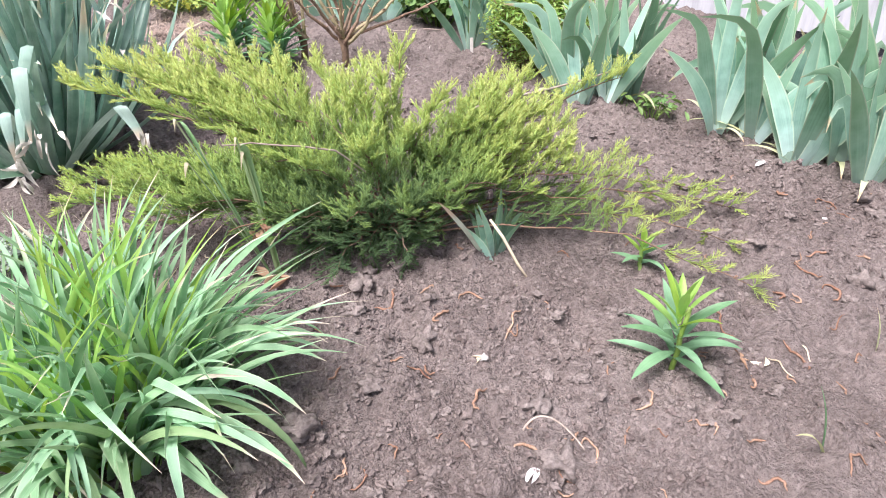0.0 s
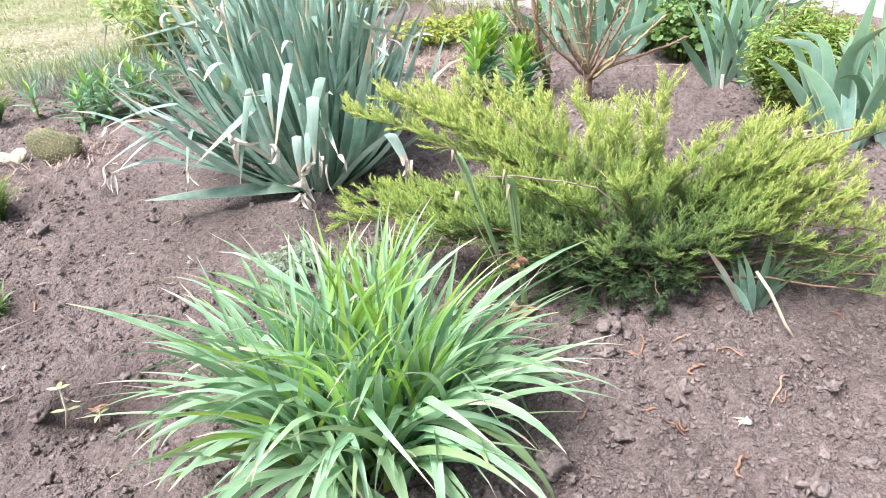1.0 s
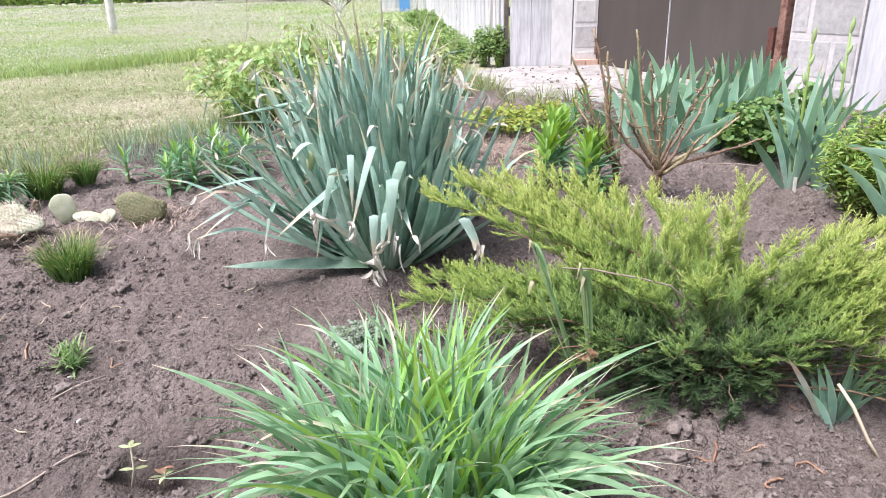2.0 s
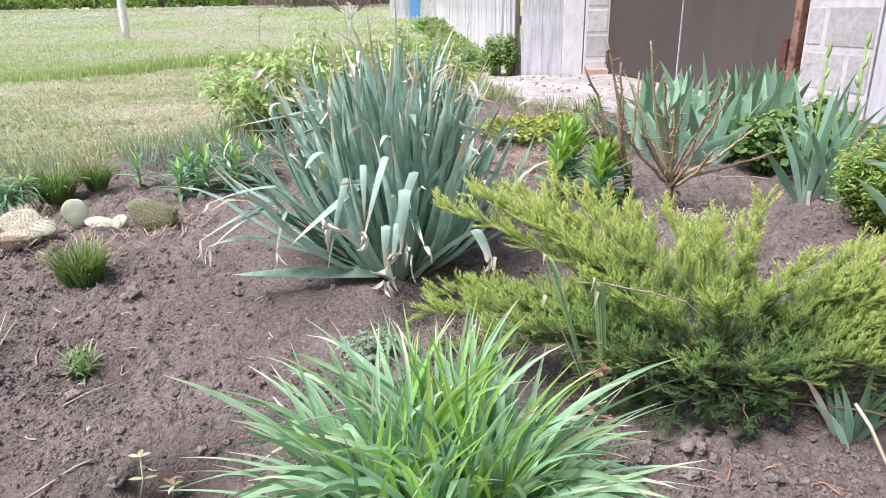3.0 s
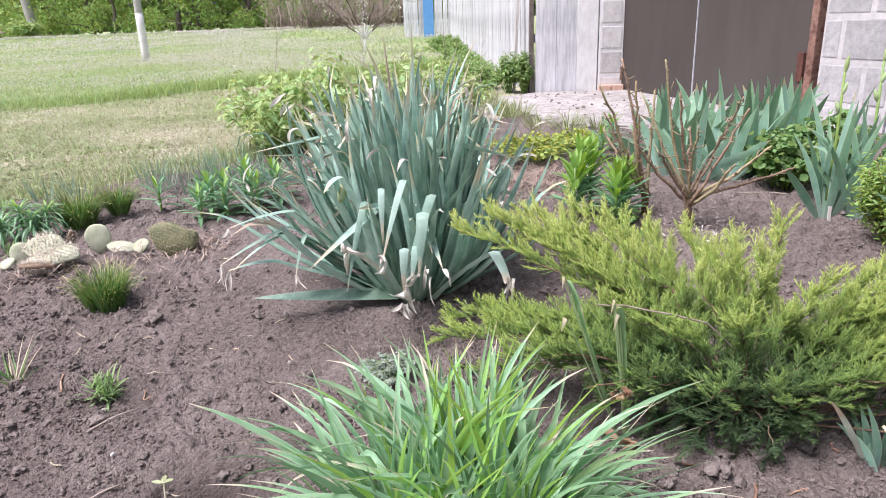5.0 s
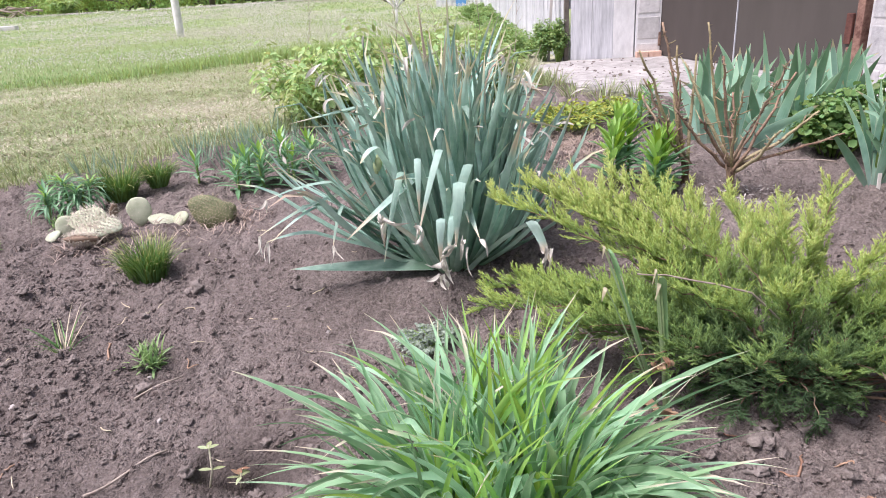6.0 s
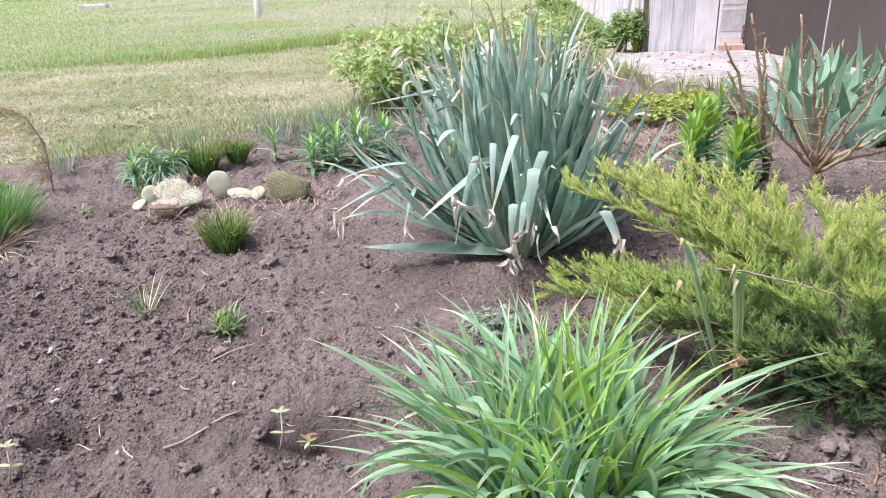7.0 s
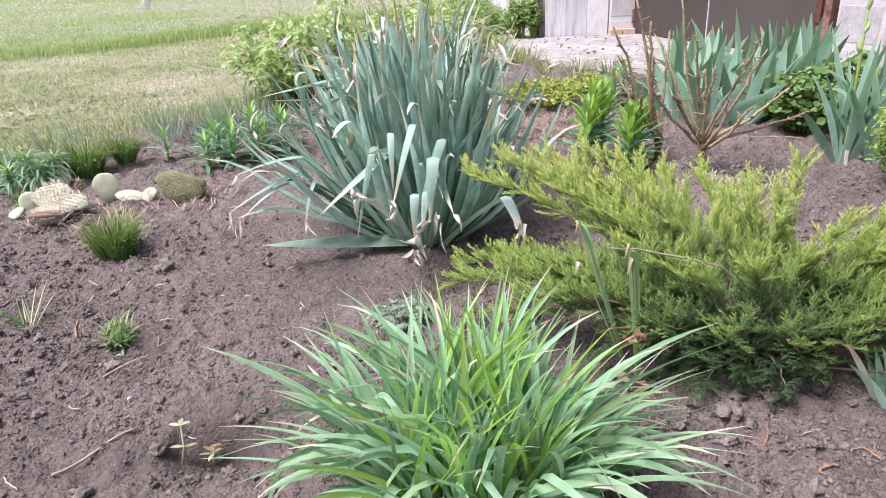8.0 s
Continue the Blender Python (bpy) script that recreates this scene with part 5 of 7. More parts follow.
# ---- irises ----
def iris_fan(x, y, turn, count, tall, width, rng, label, flops=0.15, dry=0):
    fan = anchor("iris", x, y, label, "iris", "irises", turn=turn)
    for k in range(count):
        side = (k - (count - 1) / 2) / max(1, (count - 1) / 2)
        lean = radians(side * 25 + rng.normal(0, 6))
        length = tall * (1.0 - 0.30 * abs(side) + rng.normal(0, 0.06))
        flop = (0.55 + 0.2 * rng.random(), (1 if side > 0 else -1) * (0.5 + 0.9 * rng.random())) if rng.random() < flops else None
        arrays = sword_arrays(length, width * (0.85 + 0.3 * rng.random()), lean, radians(side * 22 + rng.normal(0, 12)), rng.choice([-1, 1]) * (0.05 + 0.09 * rng.random()), 11, flop, rng.normal(0, 0.16))
        leaf(fan, arrays, M_IRIS, rng.normal(0, 0.34), (side * 0.020, rng.normal(0, 0.008), -0.01), tilt=rng.normal(0, 9))
    for k in range(dry):
        arrays = strap_arrays(0.14 + 0.08 * rng.random(), 0.02, radians(30), radians(60), 0.1, 7)
        leaf(fan, arrays, M_IRIS_YELLOW, rng.random() * 6.28, (0, 0, 0.0), "faded_leaf", label="limp yellowing outer leaf")
    return fan


def iris_stalk(fan, x, y, tall, rng):
    stem = tube("stalk", [(x, y, 0), (x + 0.005, y, tall * 0.5), (x, y, tall)], [0.006, 0.0055, 0.004], M_GREENSTEM, fan, 7)
    for z, lean, size in ((tall, 0.1, 0.062), (tall * 0.86, 0.30, 0.046), (tall * 0.74, -0.30, 0.046)):
        n = 8
        s = np.linspace(0, 1, n)
        pts = np.stack([x + math.sin(lean) * size * s, y + 0 * s, z + math.cos(lean) * size * s - 0.01], 1)
        v, f, a = tube_arrays(pts, 0.0080 * np.maximum(np.sin(np.pi * (s * 0.94 + 0.06)) ** 0.8, 0.05), 8)
        put("bud", mesh_np("bud", v, f, {"along": a, "across": 0 * a}), M_BUD, stem)


def build_irises():
    rng = np.random.default_rng(13)
    label = "bearded iris fan with broad grey-green sword leaves"
    for x, y, turn in ((0.98, 2.86, 10), (1.05, 2.74, -20), (1.12, 2.88, 25), (1.18, 2.72, 5), (1.25, 2.92, -30), (1.30, 2.78, 20), (1.38, 2.95, 0), (1.45, 3.05, 30), (1.20, 3.05, -10), (1.06, 3.02, 15), (1.52, 2.90, -25), (1.60, 3.08, 10)):
        iris_fan(x, y, turn - 20, 9, 0.36 + 0.06 * rng.random(), 0.052, rng, label, 0.08)
    for x, y, turn in ((1.36, 2.28, 10), (1.44, 2.24, -25), (1.42, 2.36, 30), (1.52, 2.34, 0)):
        fan = iris_fan(x, y, turn - 20, 8, 0.40 + 0.07 * rng.random(), 0.035, rng, label + " beside a pale label", 0.15)
        if turn in (10, 0):
            iris_stalk(fan, 0.0, 0.02, 0.50, rng)
    for x, y, turn in ((1.46, 1.70, 0), (1.52, 1.64, -40), (1.58, 1.74, 25), (1.45, 1.78, -15), (1.62, 1.65, 50)):
        iris_fan(x, y, turn - 30, 9, 0.40 + 0.06 * rng.random(), 0.046, rng, label, 0.25, 1)
    for x, y, turn in ((1.68, 1.33, 10), (1.74, 1.26, -30), (1.80, 1.36, 30), (1.88, 1.28, 0)):
        iris_fan(x, y, turn - 35, 9, 0.46 + 0.06 * rng.random(), 0.050, rng, label, 0.4, 2)
    for x, y, turn in ((1.76, 1.11, -10), (1.84, 1.05, 30), (1.82, 0.95, 0), (1.91, 0.98, -30), (1.95, 1.12, 20), (2.00, 0.90, 0)):
        iris_fan(x, y, turn - 35, 8, 0.50 + 0.07 * rng.random(), 0.056, rng, label, 0.5, 2)
    # small irises by and under the juniper
    x, y, turn = 0.82, 1.08, 30
    fan = iris_fan(x, y, turn - 25, 11, 0.175, 0.020, rng, "small iris fan under the juniper with a dry stalk", 0.3)
    g = np.array([x, y, ground_z(x, y)])
    turn_back = Matrix.Rotation(radians(-(turn - 25)), 3, "Z")

    def local(q):
        return np.array(turn_back @ Vector(np.array(q) - g))

    stub = strap_arrays(0.27, 0.013, radians(55), radians(12), 0.15, 8, 1.2, 0.6, 0.9, 5.0)
    leaf(fan, stub, M_YUCCA_DRY, math.atan2(-0.09, -0.14) - radians(turn - 25), tuple(local((0.79, 1.085, 0.02))), "dry_leaf", label="dead leaf with a bleached end")
    tube("dry_stalk", [local(q) for q in ((0.785, 1.05, 0.13), (0.80, 1.02, 0.10), (0.825, 0.995, 0.04), (0.845, 0.975, 0.004))], [0.0030, 0.0034, 0.0032, 0.0022], M_STRAW, fan, 6, "straw-pale broken stalk")

    # iris with withered tips that stands in the front of the juniper
    x0, y0 = 0.375, 1.205
    old = anchor("iris", x0, y0, "iris fan with withered straw tips inside the juniper", "iris", "irises")
    o = np.array([x0, y0, ground_z(x0, y0)])
    for fold, tip, width, mat in (((0.337, 1.175, 0.309), (0.328, 1.165, 0.33), 0.02, M_DAYLILY_TIP), ((0.331, 1.175, 0.313), (0.322, 1.165, 0.283), 0.013, M_IRIS_OLD), ((0.227, 1.175, 0.39), (0.223, 1.165, 0.372), 0.013, M_IRIS_OLD), ((0.237, 1.175, 0.385), (0.268, 1.165, 0.302), 0.012, M_DAYLILY_TIP), ((0.233, 1.175, 0.308), (0.224, 1.165, 0.286), 0.016, M_IRIS_OLD), ((0.323, 1.175, 0.342), (0.315, 1.165, 0.315), 0.01, M_IRIS_OLD)):
        arrays = folded_ribbon(((fold[0] - x0) * 0.15, 0.0, 0.0), np.array(fold) - o, np.array(tip) - o, width * 0.8, rng, 7, 0.05)
        leaf(old, arrays, mat, 0, (0, 0, 0), "leaf" if mat is M_DAYLILY_TIP else "dry_leaf", label="" if mat is M_DAYLILY_TIP else "leaf with a long withered tip")
    for k in range(9):
        arrays = strap_arrays(0.016 + 0.010 * rng.random(), 0.011, radians(rng.normal(10, 25)), radians(rng.normal(190, 40)), 0.4, 9, 1.0, rng.normal(0, 1.2), profile="lance")
        leaf(old, arrays, M_BROWNLEAF, rng.random() * 6.28, tuple(np.array([0.332, 1.14, 0.165]) + rng.normal(0, 0.006, 3) - o), "dry_leaf", label="curled brown dead leaf")


build_irises()


# ---- lilies ----
def lily(x, y, tall, whorls, leaf_len, leaf_w, rng, label, young=0.35, elev0=8, elev1=70, turn=0.0, sag=42, foot=0.12):
    plant = anchor("lily", x, y, label, "lily", "lilies", turn=turn)
    tube("stem", bend((0, 0, -0.02), (rng.normal(0, 0.01), rng.normal(0, 0.01), tall * 0.8), 0, 0.002, 6, rng), np.linspace(0.0055, 0.004, 6), M_GREENSTEM, plant, 7)
    for k in range(whorls):
        s = (k + 0.5) / whorls
        elev = radians(elev0 + (elev1 - elev0) * s**1.3 + rng.normal(0, 5))
        length = leaf_len * (1.0 - 0.45 * s**2) * (0.9 + 0.2 * rng.random())
        arrays = strap_arrays(length, leaf_w * (1 - 0.25 * s), elev, radians(sag * (1 - 0.43 * s) + rng.normal(0, 8)), 0.20, 7, 1.4, rng.normal(0, 0.15), profile="lance")
        leaf(plant, arrays, M_LILY if s < 1 - young else M_LILY_NEW, k * 2.39996 + rng.normal(0, 0.15), (0, 0, tall * (foot + (0.8 - foot) * s)))
    return plant


def build_lilies():
    rng = np.random.default_rng(14)
    lily(0.936, 0.645, 0.175, 24, 0.128, 0.022, rng, "young lily with glossy pointed leaves in bare soil", 0.40, 14, 84, 0.0, 50)
    lily(1.073, 0.905, 0.075, 12, 0.070, 0.018, rng, "small lily shoot beneath the juniper tips", 0.5, 15, 80)
    for x, y, tall in ((0.53, 2.47, 0.26), (0.58, 2.50, 0.24), (0.50, 2.40, 0.22), (0.63, 2.32, 0.22), (0.67, 2.36, 0.20)):
        lily(x, y, tall * 1.15, 34, 0.125, 0.024, rng, "bright green lily shoot with upright young leaves", 0.6, 35, 82)
    for x, y, tall in ((0.86, 3.30, 0.18), (0.96, 3.22, 0.16), (1.04, 3.12, 0.15), (0.78, 3.16, 0.16), (1.10, 3.30, 0.15)):
        lily(x, y, tall, 22, 0.10, 0.018, rng, "leafy green lily near the concrete apron", 0.2, 10, 70)
    for x, y, tall, n in ((-0.90, 2.66, 0.17, 24), (-0.76, 2.74, 0.19, 24), (-0.83, 2.64, 0.16, 22), (-0.70, 2.90, 0.18, 24), (-1.71, 2.60, 0.12, 18), (-1.145, 2.76, 0.12, 16), (-0.935, 2.62, 0.15, 22), (-0.86, 2.72, 0.19, 26), (-0.79, 2.80, 0.20, 26), (-0.72, 2.70, 0.17, 22), (-0.97, 2.78, 0.13, 18), (-0.66, 2.82, 0.18, 22)):
        lily(x, y, tall, n, 0.11, 0.018, rng, "small lily with whorled green leaves by the turf edge", 0.12, 10, 72)
    for x, y, tall, n in ((-1.60, 2.56, 0.17, 60), (-1.54, 2.53, 0.14, 50), (-1.65, 2.51, 0.12, 46), (-1.52, 2.60, 0.15, 50)):
        lily(x, y, tall, n, 0.12, 0.010, rng, "narrow-leaved dark green lily clump", 0.1, 10, 60, 0.0, 120, 0.45)


build_lilies()


# ---- juniper ----
def juniper_material():
    k = Nodes("juniper_scale")
    age_shade, rnd = k.attr("along"), k.node("ShaderNodeNewGeometry").outputs["Random Per Island"]
    # Old foliage dark, young bright; the dark end also paints shade low down.
    colour = k.ramp(age_shade, [(0.0, (0.088, 0.175, 0.092)), (0.22, (0.285, 0.440, 0.130)), (0.50, (0.440, 0.585, 0.150)), (0.88, (0.620, 0.710, 0.235))])
    colour = k.vary(colour, rnd, 0.03, 0.5, 0.2)
    k.finish(colour, 0.6, 0.0, 0.25)
    t = k.node("ShaderNodeBsdfTranslucent")
    k.link(colour, t.inputs["Color"])
    m = k.node("ShaderNodeMixShader", Fac=0.50)
    k.link(k.bsdf.outputs[0], m.inputs[1])
    k.link(t.outputs[0], m.inputs[2])
    k.link(m.outputs[0], k.out.inputs["Surface"])
    return k.mat


M_JUNIPER = juniper_material()


def side_shoots(p, d, length, per, low, high, angle, up, ratio, rng, droop=0.0):
    """Alternate side shoots along straight parents: positions, directions, lengths and their place along the parent."""
    n = len(p)
    s = low + (high - low) * (np.arange(per) + 0.5) / per
    s = np.clip(s[None] + rng.normal(0, 0.25 / per, (n, per)), 0, 1)
    start = p[:, None] + d[:, None] * (length[:, None] * s)[..., None]
    ref = rng.normal(0, 1, (n, per, 3)) * 0.55
    ref += np.cross(d, [0, 0, 1.0])[:, None] * np.where(np.arange(per) % 2, 1.6, -1.6)[None, :, None]
    ref -= d[:, None] * (ref * d[:, None]).sum(-1, keepdims=True)
    ref /= np.linalg.norm(ref, axis=-1, keepdims=True) + 1e-9
    a = angle + rng.normal(0, 0.16, (n, per))
    way = d[:, None] * np.cos(a)[..., None] + ref * np.sin(a)[..., None] + np.array([0, 0, up])
    way /= np.linalg.norm(way, axis=-1, keepdims=True)
    size = ratio * length[:, None] * (1.08 - 0.62 * s) * (0.7 + 0.6 * rng.random((n, per)))
    return start.reshape(-1, 3), way.reshape(-1, 3), size.ravel(), s.ravel()


def needles(p, d, length, radius, age_shade0, age_shade1, rng):
    """Slim three-sided spikes."""
    n = len(p)
    ref = rng.normal(0, 1, (n, 3))
    u = np.cross(d, ref)
    u /= np.linalg.norm(u, axis=1, keepdims=True) + 1e-9
    v = np.cross(d, u)
    radius = np.broadcast_to(radius, (n,))[:, None]
    ring = [p + radius * (math.cos(a) * u + math.sin(a) * v) for a in (0, 2.094, 4.189)]
    verts = np.stack(ring + [p + d * length[:, None]], 1).reshape(-1, 3)
    i = np.arange(n)[:, None] * 4
    faces = np.concatenate([i + [0, 1, 3], i + [1, 2, 3], i + [2, 0, 3]])
    age_shade = np.stack([age_shade0, age_shade0, age_shade0, age_shade1], 1).ravel()
    return verts, faces, age_shade


def build_juniper():
    rng = np.random.default_rng(15)
    bush = anchor("juniper", 0.62, 1.22, "spreading golden-green juniper with feathery shoots over bare soil", "juniper")
    origin = np.array([0.62, 1.22, ground_z(0.62, 1.22)])
    # where the main branches end: x, y, z, fullness
    tips = [(0.05, 1.62, 0.365, 1.1), (0.14, 1.62, 0.395, 1.1), (0.24, 1.50, 0.36, 1.1), (0.72, 1.36, 0.43, 1.0), (0.47, 1.48, 0.385, 1.1), (0.33, 1.60, 0.42, 1.0), (0.01, 1.40, 0.185, 1.0), (0.08, 1.30, 0.145, 1.0), 
            (0.58, 1.38, 0.36, 1.2), (0.66, 1.45, 0.36, 1.0), (0.85, 1.12, 0.31, 1.3), (0.96, 1.16, 0.31, 1.3), (0.92, 1.32, 0.33, 1.0), (1.32, 1.34, 0.30, 0.7), (1.10, 1.42, 0.30, 0.8),
            (1.28, 1.15, 0.13, 0.30), (1.38, 1.04, 0.09, 0.35), (1.30, 0.88, 0.05, 0.35), (1.12, 1.00, 0.12, 0.35),
            (0.38, 1.13, 0.16, 1.4), (0.50, 1.07, 0.17, 1.5), (0.62, 1.04, 0.17, 1.5), (0.71, 1.03, 0.17, 1.4), (0.45, 1.20, 0.26, 1.5), (0.56, 1.16, 0.29, 1.5), (0.67, 1.14, 0.29, 1.5), (0.74, 1.20, 0.36, 1.3), (0.80, 1.00, 0.22, 1.2), (0.52, 1.28, 0.34, 1.3), (0.34, 1.30, 0.28, 1.3), (0.28, 1.18, 0.17, 1.1), (0.64, 1.26, 0.39, 1.2), (0.42, 1.10, 0.10, 1.3), (0.55, 1.04, 0.09, 1.4), (0.68, 1.01, 0.09, 1.4), (0.33, 1.40, 0.32, 1.2), (0.20, 1.55, 0.38, 1.0), (0.78, 1.06, 0.13, 1.4), (0.90, 1.02, 0.17, 1.2), (0.30, 1.24, 0.10, 1.3), (0.48, 1.04, 0.06, 1.4), (0.62, 1.00, 0.07, 1.4), (0.98, 1.08, 0.22, 1.2), (0.22, 1.30, 0.15, 1.2), (0.90, 1.10, 0.30, 1.3), (1.01, 1.15, 0.27, 1.2), (0.87, 1.20, 0.34, 1.3), (1.02, 1.05, 0.20, 0.6), (1.05, 1.22, 0.28, 0.6), (0.80, 1.12, 0.30, 1.3), (0.95, 1.22, 0.32, 1.2), (0.93, 1.06, 0.27, 1.4), (1.00, 1.10, 0.25, 1.3), (0.86, 1.05, 0.26, 1.4), (0.12, 1.37, 0.20, 1.2), (0.10, 1.43, 0.225, 1.2), (0.18, 1.37, 0.235, 1.2), (0.05, 1.36, 0.195, 1.1), (0.14, 1.30, 0.175, 1.2), (0.22, 1.26, 0.20, 1.2), (0.03, 1.45, 0.21, 1.0), (0.20, 1.34, 0.21, 1.3), (0.28, 1.36, 0.22, 1.3), (0.36, 1.32, 0.20, 1.3), (0.24, 1.40, 0.14, 1.1),
            (0.22, 1.66, 0.39, 1.0), (0.30, 1.52, 0.395, 1.1), (0.40, 1.56, 0.40, 1.0), (0.56, 1.48, 0.38, 1.0), (0.42, 1.40, 0.36, 1.1), (0.60, 1.30, 0.385, 1.1), (0.27, 1.58, 0.35, 1.0),
            (0.40, 1.16, 0.030, 1.3), (0.50, 1.12, 0.030, 1.4), (0.60, 1.12, 0.035, 1.4), (0.68, 1.12, 0.040, 1.3), (0.74, 1.13, 0.05, 1.2), (1.24, 0.74, 0.03, 0.35), (1.42, 0.99, 0.06, 0.45)]
    for x, y, z, full in tips:
        y += 0.05 if y < 1.15 and x < 0.95 else 0.0
        y += 0.05 if z < 0.11 and 0.35 < x < 0.8 else 0.0
        combed = smooth01(0.45, 0.10, x) * smooth01(1.25, 1.45, y)
        tip = np.array([x, y, z - 0.015]) - origin
        reach = np.linalg.norm(tip[:2])
        start = np.array([tip[0] * 0.08, tip[1] * 0.08, 0.01 + 0.02 * rng.random()])
        line = bend(start, tip, 0.05 * reach + 0.03, 0.006, 12, rng)
        branch = tube("branch", line, np.linspace(0.0042 if z > 0.16 else 0.0026, 0.0010, 12), M_BARK, bush, 6)
        total = np.linalg.norm(np.diff(line, axis=0), axis=1).sum()
        # first shoots from the line itself
        count = max(14, int(88 * total * full))
        s = 0.22 + 0.80 * (np.arange(count) + rng.random(count)) / count
        s = np.clip(s, 0, 1) * 10.999
        spot = np.stack([np.interp(s, np.arange(12), line[:, j]) for j in range(3)], 1) + origin
        s = s[~((np.abs(spot[:, 0] - 0.31) < 0.05) & (np.abs(spot[:, 1] - 1.16) < 0.05) & (spot[:, 2] > 0.07))]
        count = len(s)
        i = s.astype(int)
        w = (s - i)[:, None]
        p1 = line[i] * (1 - w) + line[i + 1] * w
        way = line[i + 1] - line[i]
        way /= np.linalg.norm(way, axis=1, keepdims=True)
        ref = rng.normal(0, 1, (count, 3)) + [0, 0, 0.35]
        ref -= way * (ref * way).sum(1, keepdims=True)
        ref /= np.linalg.norm(ref, axis=1, keepdims=True)
        a = radians(50 - 20 * combed) + rng.normal(0, 0.28, count)
        rise = np.clip((p1[:, 2:3] - 0.03) / 0.14, 0, 1) * (1.15 - 0.6 * combed) - 0.05
        d1 = way * np.cos(a)[:, None] + ref * np.sin(a)[:, None] + np.array([0, 0, 1.0]) * rise
        d1 /= np.linalg.norm(d1, axis=1, keepdims=True)
        frac = s / 11.0
        l1 = (0.038 + 0.058 * rng.random(count)) * (1.12 - 0.45 * frac)
        p2, d2, l2, s2 = side_shoots(p1, d1, l1, 14, 0.02, 1.0, radians(31), 0.22, 0.40, rng)
        p3, d3, l3, s3 = side_shoots(p2, d2, l2, 7, 0.02, 1.0, radians(30), 0.12, 0.44, rng)
        l3 = np.clip(l3 * 1.15, 0.006, 0.015)
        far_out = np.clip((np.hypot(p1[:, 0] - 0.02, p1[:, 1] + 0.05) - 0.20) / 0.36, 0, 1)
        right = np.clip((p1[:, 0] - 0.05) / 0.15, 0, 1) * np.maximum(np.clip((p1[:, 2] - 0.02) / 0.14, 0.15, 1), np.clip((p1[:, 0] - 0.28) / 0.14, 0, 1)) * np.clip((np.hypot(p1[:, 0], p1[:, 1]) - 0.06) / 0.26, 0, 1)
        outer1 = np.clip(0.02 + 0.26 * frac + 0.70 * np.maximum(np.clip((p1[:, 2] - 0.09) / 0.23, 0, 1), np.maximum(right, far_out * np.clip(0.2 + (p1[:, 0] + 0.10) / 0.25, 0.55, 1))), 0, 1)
        # Low shoots, save far right, take a darker colour for shade under the bush.
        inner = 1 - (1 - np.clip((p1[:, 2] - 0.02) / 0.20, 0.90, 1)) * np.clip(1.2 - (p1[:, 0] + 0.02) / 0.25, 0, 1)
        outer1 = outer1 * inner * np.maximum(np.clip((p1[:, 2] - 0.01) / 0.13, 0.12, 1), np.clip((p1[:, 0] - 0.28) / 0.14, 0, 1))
        age_shade2 = np.clip(np.repeat(outer1, 14) * (0.45 + 0.6 * s2), 0, 1)
        age_shade3 = np.clip(np.repeat(age_shade2, 7) * (0.85 + 0.3 * s3) + 0.03, 0, 1)
        pieces = [needles(p1, d1, l1, 0.0011, outer1 * 0.4, outer1 * 0.8, rng), needles(p2, d2, l2, 0.0009, age_shade2 * 0.8, np.clip(age_shade2 * 1.15, 0, 1), rng), needles(p3, d3, l3, 0.00085, age_shade3 * 0.85, np.clip(age_shade3 * 1.2, 0, 1), rng)]
        v, f, age_shade = joined(pieces)
        tagged(put("foliage", mesh_np("foliage", v, f, {"along": age_shade}), M_JUNIPER, branch), kind="stuff")
    for pts, r0, r1 in ((((0.30, 1.22, 0.315), (0.40, 1.21, 0.305), (0.52, 1.20, 0.272), (0.60, 1.22, 0.18)), 0.0014, 0.0024), (((0.70, 1.20, 0.20), (0.756, 1.20, 0.285), (0.85, 1.24, 0.305), (0.94, 1.28, 0.302), (1.11, 1.32, 0.288), (1.30, 1.36, 0.30)), 0.0046, 0.0022)):
        q = np.array(pts) - origin
        s = np.linspace(0, 1, len(q))
        t = np.linspace(0, 1, 12)
        line = np.stack([np.interp(t, s, q[:, i]) for i in range(3)], 1) + rng.normal(0, 0.0015, (12, 3))
        tube("bare_branch", line, np.linspace(r0, r1, 12), M_TWIG, bush, 6, "bare brown branch")


build_juniper()


